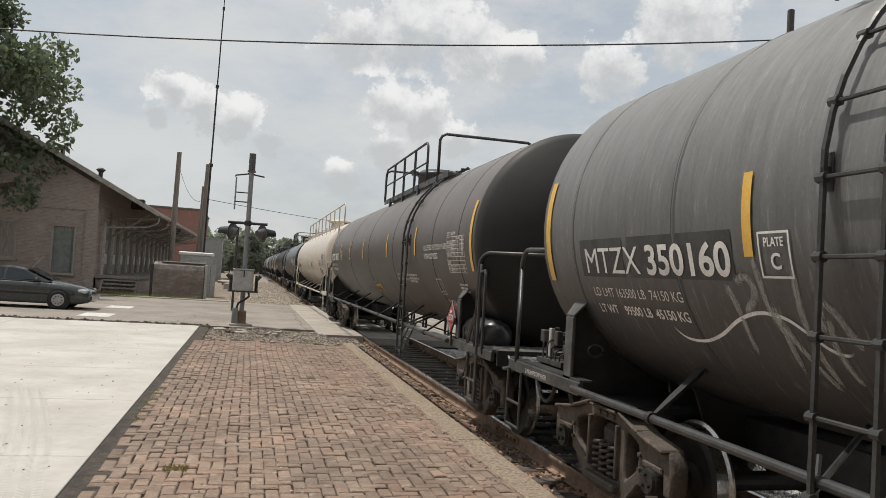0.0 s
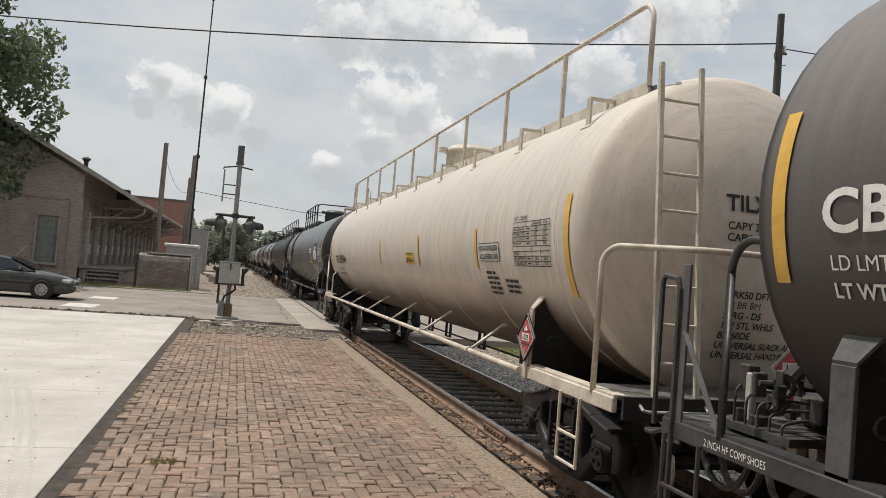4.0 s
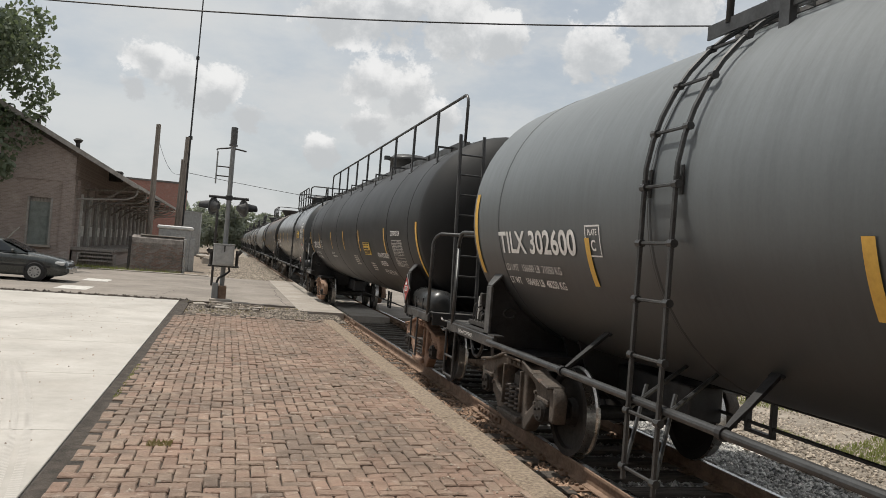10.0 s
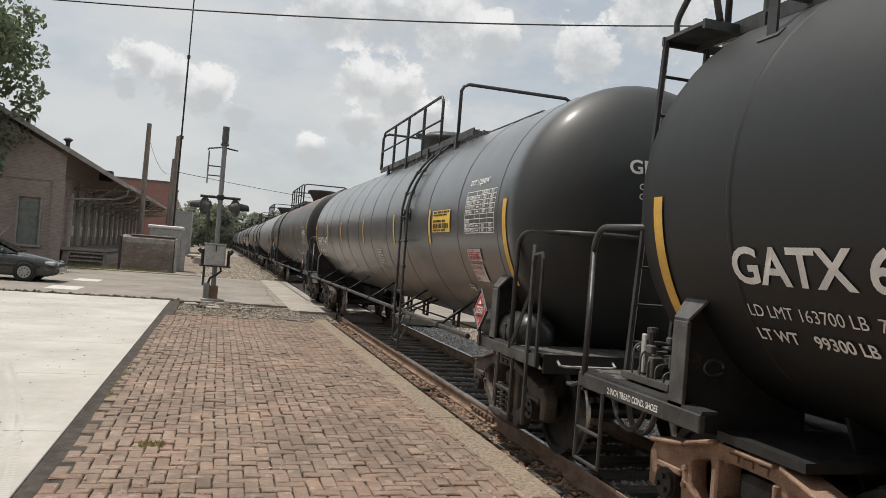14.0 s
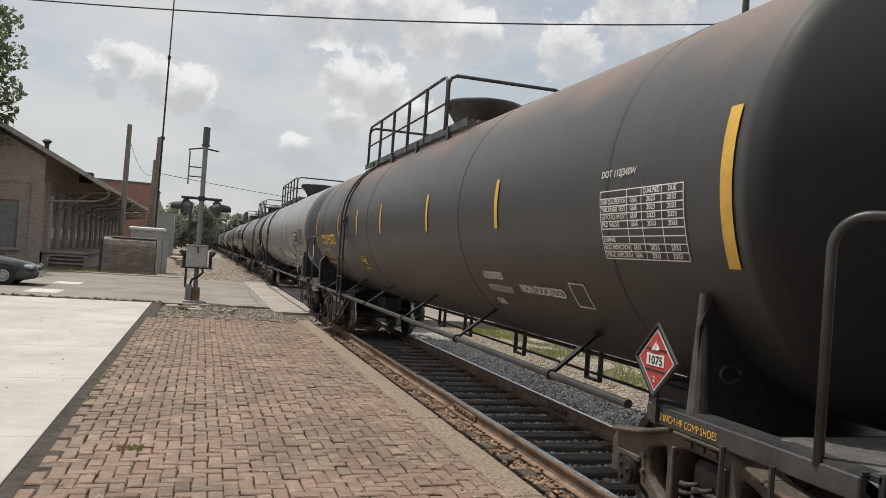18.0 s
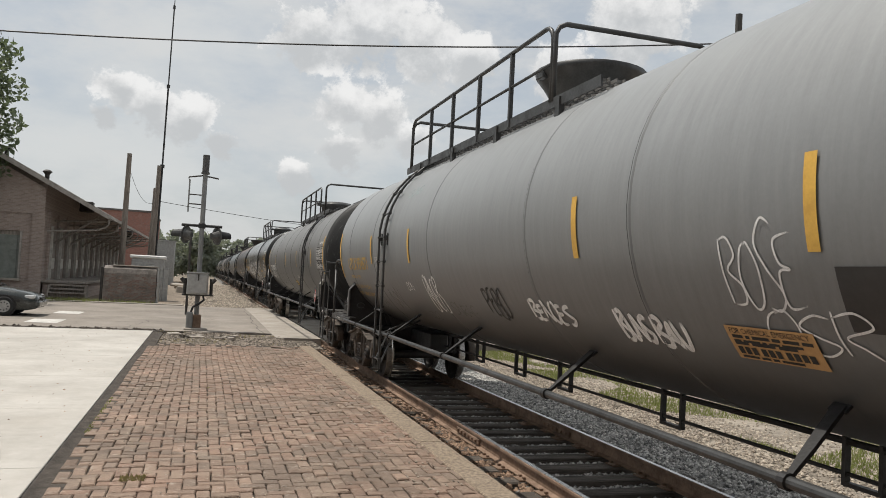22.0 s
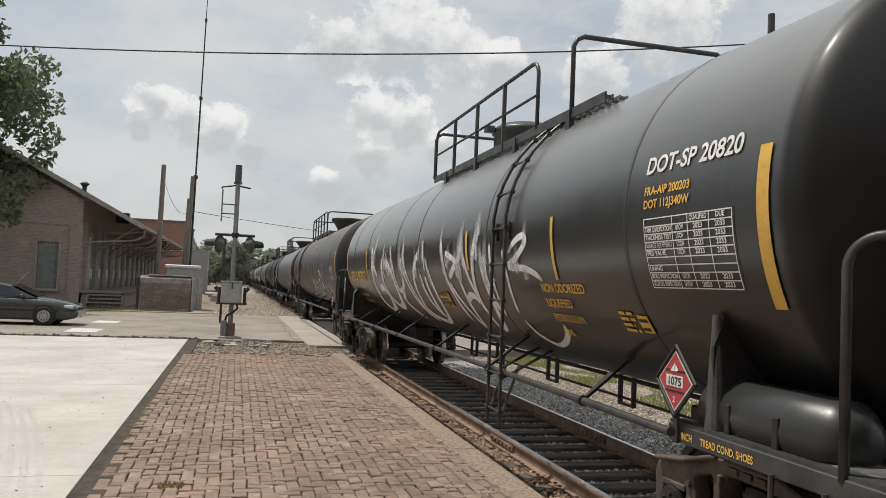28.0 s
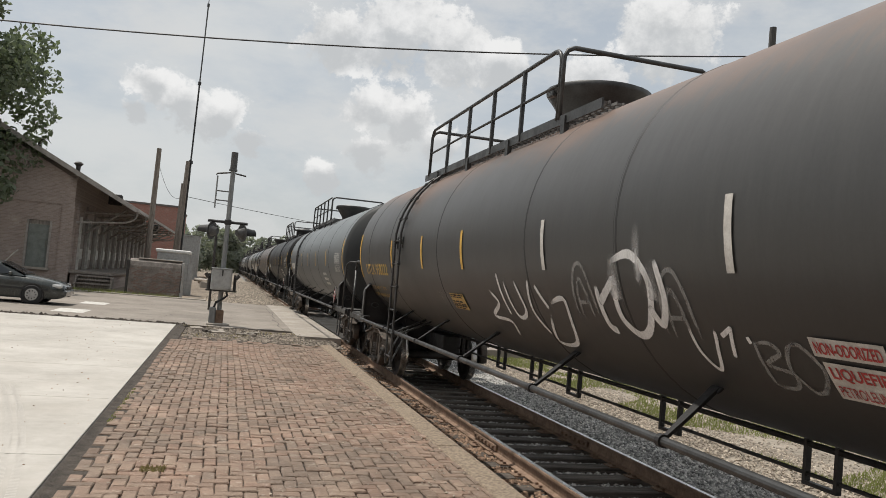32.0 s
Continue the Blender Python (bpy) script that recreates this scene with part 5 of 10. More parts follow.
def tank_car(spec):
    global R, ZT
    R, ZT = spec.get("shell", (1.5, 2.54))
    y0, y1 = spec["span"]
    c, hs = (y0 + y1) / 2, (y1 - y0) / 2
    car = empty("tank_car", pose(TRACK_X, c, RAIL_Z), spec["label"], "tank car", "tank cars of the train")
    spec["car"], spec["c"], spec["hs"] = car, c, hs
    trim = spec.get("trim", M_DUSTY)
    h = hs + 0.10
    # shell with domed heads and weld seams
    dished = spec.get("dished", True)
    if dished:
        DISHED.add(car.name)
        radii = [0.004] + [0.14 * k for k in range(1, 10)] + [R - 0.22 + 0.22 * math.sin(radians(q)) for q in (12, 36, 44, 52, 60, 68, 76, 83, 90)]
    else:
        radii = [max(0.004, R * math.sin(math.pi / 2 * k / 12)) for k in range(13)]
    prof = [(-h - dome(r, dished), r) for r in radii]
    seams = sorted(spec.get("rings") or [-h + 0.35 + (2 * h - 0.7) * k / spec.get("seams", 6) for k in range(spec.get("seams", 6) + 1)])
    for s in seams:
        prof += [(s - 0.10, R), (s - 0.03, R), (s - 0.027, R), (s - 0.012, R + 0.006), (s + 0.010, R + 0.006), (s + 0.022, R), (s + 0.028, R), (s + 0.10, R)]
    prof += [(h + spec.get("longer", 0) + dome(r, dished), r) for r in radii[::-1]]
    bm = B()
    revolve(bm, prof, 56, "Y", True)
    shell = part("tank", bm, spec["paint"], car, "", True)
    shell.matrix_basis = pose(0, 0, ZT)
    shell.data.materials.append(M_SEAM)
    for p in shell.data.polygons:
        if any(0.010 < p.center.y - s < 0.0285 for s in seams):
            p.material_index = 1
    for s in (-1, 1):
        bogie(car, s * (hs - 0.62), spec.get("frames", M_TRUCK))
        end_parts(car, hs, s, trim, spec)
    # long side pipe with struts
    if spec.get("pipe", True):
        for sx in (-1, 1):
            bm = B()
            rod(bm, (sx * 1.5, -hs + (0.72 if spec.get("flat_posts") else 0.9), 1.07), (sx * 1.5, hs - 0.75, 1.07), 0.032, 12)
            part("side_pipe", bm, trim, car)
        for y in spec.get("struts", (-6.15, -3.65, -1.2, 1.46, 3.87, 6.12)):
            for sx in (-1, 1):
                fit_part("pipe_strut", car, pose(0, y, 0, 0, 0, 0 if sx < 0 else 180), M_BLACK if trim is M_DUSTY else trim, pipe_strut)
    # brake pipe, and the brake rod carried in strap hangers under the belly
    drop = spec.get("drop", 0.0)
    bm = B()
    rod(bm, (0.15, -hs + 1.5, 0.98), (0.15, hs - 1.5, 0.98), 0.026, 8)
    part("brake_pipe", bm, M_BLACK, car)
    bm = B()
    rod(bm, (0.15, -hs + 1.5, 0.75 - drop * 0.6), (0.15, hs - 1.5, 0.75 - drop * 0.6), 0.017, 6)
    part("brake_rod", bm, M_BLACK, car)
    for y in spec.get("hangers", (5.6, 3.9, 2.1, 0.6, -1.7, -3.9, -5.6)):
        fit_part("rod_hanger", car, pose(0.15, y, -drop), M_BLACK, rod_hanger)
    # yellow reflector strips
    strips(car, [-hs, hs], spec.get("end_z", 2.45), 0.96, 0.105)
    strips(car, [q - c for q in spec.get("strips", ())], spec.get("strip_z", 2.45), spec.get("strip_h", 0.5), 0.085)
    strips(car, [q - c for q in spec.get("pale", ())], spec.get("strip_z", 2.5), 0.48, 0.075, M_OFFWHITE)
    kind = spec["kind"]
    z = ZT + 1.34

    def cross(name, y):
        bm = B()
        pipe(bm, [(-0.95, y, z), (-0.95, y, z + 0.72), (-0.91, y, z + 0.80), (-0.83, y, z + 0.84), (0.83, y, z + 0.84), (0.91, y, z + 0.80), (0.95, y, z + 0.72), (0.95, y, z)], 0.028)
        part(name, bm, trim, car, smooth=True)
    if kind == "A":
        for x0, x1 in ((-0.95, -0.55), (0.55, 0.95)):
            walkway(car, x0, x1, -1.9, 5.15, z, trim)
        for x in (-0.95, 0.95):
            railing(car, x, 4.9, -0.8, z, trim, 0.84, step=1.2)
        cross("end_rail", 4.9)
        cross("entry_hoop", -0.86)
        bonnet(car, 0.15, trim, spec.get("bowl", True))
        ladder(car, spec.get("ladder", 4.3), trim)
    elif kind == "B":
        for x0, x1 in ((-0.95, -0.55), (0.55, 0.95)):
            walkway(car, x0, x1, -5.3, 1.45, z, trim)
        for x in (-0.95, 0.95):
            railing(car, x, 1.4, -3.5, z, trim, 0.84, step=1.2)
        cross("end_rail", 1.45)
        cross("entry_hoop", -4.5)
        bonnet(car, -0.6, trim, False)
        ladder(car, spec.get("ladder", -3.9), trim)
    elif kind == "C":
        zc, tail = 3.88, hs + 0.72
        walkway(car, -0.80, -0.20, -hs - 0.05, tail, zc, trim)
        railing(car, -0.80, -hs - 0.05, tail - 0.36, zc, trim, 0.80, step=1.9, mid=False)
        # ladder up each end, with a bent grab at its head
        high = spec.get("grab_h", 0.36)
        bm = B()
        if high > 0.5:
            pipe(bm, rounded([(-0.80, tail + 0.06, zc - 0.45), (-0.80, tail + 0.03, zc + 0.5), (-0.80, tail - 0.06, zc + high), (-0.80, tail - 0.30, zc + high), (-0.80, tail - 0.36, zc + 0.5)]), 0.026)
        else:
            pipe(bm, rounded([(-0.98, tail + 0.04, zc), (-0.98, tail + 0.06, zc + 0.16), (-0.98, tail - 0.14, zc + high), (-0.98, tail - 0.40, zc + high), (-0.98, tail - 0.52, zc)]), 0.026)
        part("grab_hoop", bm, trim, car, smooth=True)
        # small landing between walkway and ladder head
        bm = B()
        box(bm, (-0.95, tail - 0.24, zc - 0.02), (0.30, 0.56, 0.03))
        for y in (tail - 0.51, tail + 0.03):
            box(bm, (-0.80, y, zc - 0.035), (0.62, 0.03, 0.07))
        part("ladder_landing", bm, trim, car)
        if high > 0.5:
            bm = B()
            pipe(bm, rounded([(-0.42, tail - 0.20, zc), (-0.42, tail - 0.20, zc + 0.5), (-0.42, tail - 0.36, zc + 0.68), (-0.42, tail - 0.58, zc + 0.68), (-0.42, tail - 0.74, zc + 0.5), (-0.42, tail - 0.74, zc)]), 0.024)
            part("grab_hoop", bm, trim, car, smooth=True)
        for s in (-1, 1):
            for x in (-1.08, -0.70):
                bm = B()
                pipe(bm, [(x, s * (hs + 0.74), zc), (x, s * (hs + 0.98), 1.12)], 0.028, 6)
                part("end_ladder_rail", bm, trim, car)
            for k in range(8):
                fit_part("end_rung", car, pose(-0.89, s * (hs + 0.955 - 0.027 * k), 1.4 + 0.31 * k), trim, lambda bm: rod(bm, (-0.19, 0, 0), (0.19, 0, 0), 0.014, 6))
        bonnet(car, -0.6, trim, False)
        # bent legs that carry the walkway off the shell
        foot = ZT + math.sqrt(R * R - 1.08 ** 2) - 0.03
        y = -hs + 0.6
        while y < hs:
            fit_part("walkway_leg", car, pose(0, y, 0), trim, lambda bm: (box(bm, (-1.08, 0, (foot + zc - 0.02) / 2), (0.02, 0.09, zc - 0.02 - foot)), box(bm, (-0.93, 0, zc - 0.03), (0.32, 0.05, 0.03)), box(bm, (-1.085, 0, foot + 0.02), (0.08, 0.2, 0.02), 0.0, Matrix.Rotation(radians(-46), 4, "Y"))))
            y += 1.9
    for fn in spec.get("extra", ()):
        fn(car, c, hs)
    return car

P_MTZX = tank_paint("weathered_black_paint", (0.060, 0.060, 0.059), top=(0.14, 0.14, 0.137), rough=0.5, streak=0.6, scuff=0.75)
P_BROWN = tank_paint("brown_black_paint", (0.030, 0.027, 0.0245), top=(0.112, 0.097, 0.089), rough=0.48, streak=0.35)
P_CREAM = tank_paint("cream_paint", (0.61, 0.54, 0.465), top=(0.50, 0.46, 0.41), grime_and_shade=(0.07, 0.05, 0.035), rough=0.5, streak=0.2, scuff=0.55, low=-0.72, ends=(0.085, 0.05, 0.032), coat=0.1, heads=0.9)
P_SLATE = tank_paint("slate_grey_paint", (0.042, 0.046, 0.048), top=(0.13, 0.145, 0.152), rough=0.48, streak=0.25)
P_BLACK = tank_paint("plain_black_paint", (0.0125, 0.0132, 0.0136), top=(0.018, 0.019, 0.0195), grime_and_shade=(0.012, 0.012, 0.0118), rough=0.46, streak=0.2, coat=0.05, spec=0.35)
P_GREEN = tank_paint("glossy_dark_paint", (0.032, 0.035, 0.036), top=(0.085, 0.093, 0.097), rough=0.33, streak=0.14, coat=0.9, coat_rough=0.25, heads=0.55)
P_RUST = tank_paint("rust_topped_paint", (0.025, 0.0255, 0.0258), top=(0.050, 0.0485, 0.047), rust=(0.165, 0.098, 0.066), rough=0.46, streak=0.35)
P_GREY = tank_paint("light_grey_paint", (0.15, 0.156, 0.158), top=(0.235, 0.245, 0.25), grime_and_shade=(0.02, 0.02, 0.02), rough=0.45, streak=0.12, heads=0.7)
P_DGREY = tank_paint("dark_grey_paint", (0.072, 0.073, 0.072), top=(0.15, 0.15, 0.146), grime_and_shade=(0.035, 0.034, 0.032), rough=0.5, streak=0.55, scuff=0.3, heads=0.22)
# the pale back here is the sky's sheen, painted into the colour
P_GLOSS = tank_paint("glossy_black_paint", (0.012, 0.012, 0.012), top=(0.165, 0.168, 0.17), fall=(0.0, 0.95), grime_and_shade=(0.012, 0.012, 0.0118), rough=0.3, streak=0.12, coat=0.6, coat_rough=0.22, spec=0.35)
M_TAN = mat("tan_cast_steel", (0.34, 0.22, 0.15), 0.85, dark=(0.18, 0.11, 0.08), scale=5, bump=0.35, bump_scale=40)
M_TRIM_CREAM = mat("cream_trim_paint", (0.62, 0.57, 0.48), 0.55, dark=(0.40, 0.34, 0.27), scale=4, second=((0.22, 0.13, 0.08), 0.66, 5))
M_YLET = mat("yellow_lettering", (0.80, 0.47, 0.07), 0.6, dark=(0.60, 0.34, 0.06), scale=6)
M_FADED = mat("faded_yellow_lettering", (0.58, 0.37, 0.09), 0.7, dark=(0.42, 0.29, 0.13), scale=8)
M_INK = mat("black_lettering", (0.03, 0.028, 0.025), 0.7, scale=6)
M_TANSIGN = mat("sunburnt_orange_notice", (0.52, 0.31, 0.13), 0.6, dark=(0.42, 0.25, 0.11), scale=5)
M_YSIGN = mat("yellow_sign_paint", (0.78, 0.52, 0.06), 0.55, dark=(0.66, 0.40, 0.05), scale=5)


def number(mark, text_y, width, rows, z=2.20, height=0.215, material=None, plate=None, mat2=None, drop=0.19):
    """Car number with its weight lines below, and the boxed plate letter."""
    def fn(car, c, hs):
        m = material or M_WHITE
        mark_and_number(car, mark, text_y - c, z, height, m, width)
        for k, s in enumerate(rows):
            tagged(shell_mesh("weight_lettering", car, mat2 or m, [letters(s, 0.078)], text_y - c - 0.04, z - drop - 0.135 * k), kind="stuff")
        if plate:
            shell_mesh("plate_box", car, m, frame_bars(0, 0, 0.27, 0.27, 0.014) + [moved(letters("PLATE", 0.05, 0.17), 0.05, 0.185), moved(letters("C", 0.09), 0.095, 0.055)], plate - c, z - 0.01)
    return fn


def patch(y, z, w, h, material):
    return lambda car, c, hs: shell_mesh("paint_patch", car, material, [bar(0, -h, w, 0, 6)], y - c, z, 0.0025)


M_REPAINT = mat("repainted_black_panel", (0.045, 0.045, 0.046), 0.5, dark=(0.03, 0.03, 0.03), scale=4)
M_PATCHED = mat("touched_up_paint", (0.034, 0.035, 0.037), 0.4, dark=(0.026, 0.027, 0.028), scale=3)


def grid(y, z, w=1.15, h=0.85, head="DOT 112J400W", material=None, code="", years=("2023", "2033")):
    return lambda car, c, hs: table(car, y - c, z, w, h, head, material or M_WHITE, code, years)


def notice_lines(flat, w, h, head):
    """Rows of small words and one row of large figures on an emergency notice, as bars."""
    for top, tall, pieces, gap in ((head, 0.09, (0.13, 0.05, 0.2, 0.09, 0.17, 0.11), 0.03), (head + 0.14, 0.07, (0.09, 0.2, 0.05, 0.12, 0.22), 0.025), (0.44, 0.10, (0.16, 0.27, 0.2), 0.04), (0.60, 0.22, (0.06,) * 10, 0.022), (0.87, 0.07, (0.2, 0.1, 0.07, 0.24), 0.03)):
        u = 0.06
        for k, q in enumerate(pieces):
            flat.append(bar(w * u, -h * (top + tall), w * min(0.96, u + q), -h * top))
            u += q + gap + (0.03 if len(pieces) == 10 and k in (2, 5) else 0)


def sign(y, z, w, h, material, ink, rows=4, text=None):
    """A painted notice with lettering or plain lines on it."""
    def fn(car, c, hs):
        shell_mesh("notice", car, material, [bar(0, -h, w, 0, 6)], y - c, z, 0.010)
        flat = []
        if text:
            n = len(text) if len(text) > 1 else rows
            for k, s in enumerate(text):
                flat.append(moved(letters(s, h / n * 0.6, min(w * 0.9, len(s) * h / n * 0.55)), w * 0.05, -h * (k + 0.8) / n))
            if n > len(text):
                notice_lines(flat, w, h, 1.0 / n)
        elif rows < 4:
            for k in range(rows):
                flat.append(bar(w * 0.08, -h * (k + 0.75) / rows, w * (0.92 - 0.15 * (k % 2)), -h * (k + 0.35) / rows))
        else:
            notice_lines(flat, w, h, 0.04)
        tagged(shell_mesh("notice_lettering", car, ink, flat, y - c, z, 0.014), kind="stuff")
    return fn


def words(y, z, lines, height, material, gap=1.6, name="stencil_lettering"):
    def fn(car, c, hs):
        for k, s in enumerate(lines):
            car_text(name, car, s, y - c, z - k * height * gap, height, material)
    return fn


def lines_of_bars(y, z, n, w, h, material):
    """Small lettering that cannot be read, as bars."""
    def fn(car, c, hs):
        rng = random.Random(int(y * 10))
        flat = []
        for k in range(n):
            u = 0.0
            end = w * rng.uniform(0.7, 1.0)
            while u < end:
                q = rng.uniform(0.08, 0.22)
                flat.append(bar(u, -k * h * 1.8 - h, min(u + q, end), -k * h * 1.8))
                u += q + 0.03
        tagged(shell_mesh("small_lettering", car, material, flat, y - c, z), kind="stuff")
    return fn


def spray_mat(name, color, most, core=0.45, ragged=0.5, fine=0.72, fade=0.88):
    """Sprayed or brushed paint on a line: dense along the middle, thin and grainy at the sides and the ends."""
    m = mat(name, color, 0.6, dark=tuple(c * 0.75 for c in color), scale=6)
    nt = m.node_tree
    N, L = nt.nodes.new, nt.links.new

    def op(kind, a, b):
        n = N("ShaderNodeMath")
        n.operation = kind
        for k, v in enumerate((a, b)):
            if isinstance(v, (int, float)):
                n.inputs[k].default_value = v
            else:
                L(v, n.inputs[k])
        return n.outputs[0]

    def ramp(v, lo, hi, a, b):
        n = N("ShaderNodeMapRange")
        n.interpolation_type = "SMOOTHSTEP"
        for k, q in enumerate((lo, hi, a, b)):
            n.inputs[k + 1].default_value = q
        L(v, n.inputs[0])
        return n.outputs[0]
    uv, xy = N("ShaderNodeUVMap"), N("ShaderNodeSeparateXYZ")
    L(uv.outputs[0], xy.inputs[0])
    co, mp, ns = N("ShaderNodeTexCoord"), N("ShaderNodeMapping"), N("ShaderNodeTexNoise")
    mp.inputs["Scale"].default_value = (3.0, 14.0, 3.0)
    L(co.outputs["Object"], mp.inputs["Vector"])
    ns.inputs["Scale"].default_value, ns.inputs["Detail"].default_value, ns.inputs["Roughness"].default_value = 3.0, 7, fine
    L(mp.outputs[0], ns.inputs["Vector"])
    side = op("ADD", op("ABSOLUTE", op("SUBTRACT", xy.outputs[0], 0.5), 0.0), op("MULTIPLY", op("SUBTRACT", ns.outputs["Fac"], 0.5), ragged))
    dense = ramp(side, core * 0.5, 0.5, 1.0, 0.0)
    ends = op("MULTIPLY", ramp(xy.outputs[1], 0.0, 0.1, 0.0, 1.0), ramp(xy.outputs[1], fade, 1.0, 1.0, 0.0))
    alpha = op("MULTIPLY", op("MULTIPLY", op("MULTIPLY", dense, ends), ramp(ns.outputs["Fac"], 0.25, 0.6, 1.0 - ragged, 1.0)), most)
    tr, mx, out = N("ShaderNodeBsdfTransparent"), N("ShaderNodeMixShader"), nt.nodes["Material Output"]
    L(alpha, mx.inputs[0])
    L(tr.outputs[0], mx.inputs[1])
    L(nt.nodes["Principled BSDF"].outputs[0], mx.inputs[2])
    L(mx.outputs[0], out.inputs["Surface"])
    return m


M_SP_WHITE = spray_mat("white_tag_paint", (0.86, 0.86, 0.85), 1.0, 0.75, 0.3)
M_SP_BROAD = spray_mat("broad_white_tag_paint", (0.88, 0.88, 0.87), 1.0, 0.62, 0.30)
M_SP_MIST = spray_mat("white_overspray", (0.84, 0.84, 0.84), 0.55, 0.02, 0.5, 0.5, 0.15)
M_SP_SILVER = spray_mat("weathered_silver_tag_paint", (0.50, 0.50, 0.47), 0.62, 0.3, 0.9)
M_SP_GREY = spray_mat("thin_grey_tag_paint", (0.38, 0.38, 0.37), 0.62, 0.6, 0.5)
M_SP_DARK = spray_mat("thin_dark_tag_paint", (0.03, 0.03, 0.03), 0.85, 0.7, 0.3)
M_SP_GREEN = spray_mat("green_tag_paint", (0.10, 0.22, 0.16), 0.7, 0.6, 0.4)
M_SP_BLUE = spray_mat("pale_blue_marker", (0.50, 0.60, 0.60), 0.8, 0.6, 0.4)


def spray_mesh(name, parent, material, lines, y, lift=0.008, label="", wrap=on_tank):
    """Paint lines [(flat points, width)] laid on the shell, with the place across and along each line kept for the paint."""
    vs, fs, uvs = [], [], []
    for pts, width in lines:
        n, k0 = len(pts), len(vs)
        for i, (u, w) in enumerate(pts):
            a, b = pts[max(i - 1, 0)], pts[min(i + 1, n - 1)]
            d = Vector((b[0] - a[0], b[1] - a[1]))
            d = d.normalized() if d.length else Vector((1, 0))
            thick = width * min(1.0, 0.4 + 5.0 * min(i, n - 1 - i) / n)
            for q in (-0.5, 0.5):
                vs.append(wrap(u - d.y * thick * q, w + d.x * thick * q, y, ZT, lift))
                uvs.append((q + 0.5, i / (n - 1)))
        fs += [(k0 + 2 * i, k0 + 2 * i + 1, k0 + 2 * i + 3, k0 + 2 * i + 2) for i in range(n - 1)]
    me = bpy.data.meshes.new(name)
    me.from_pydata(vs, [], fs)
    me.materials.append(material)
    layer = me.uv_layers.new(name="UVMap")
    for loop in me.loops:
        layer.data[loop.index].uv = uvs[loop.vertex_index]
    ob = new(name, me)
    ob.parent = parent
    return tagged(ob, label) if label else ob


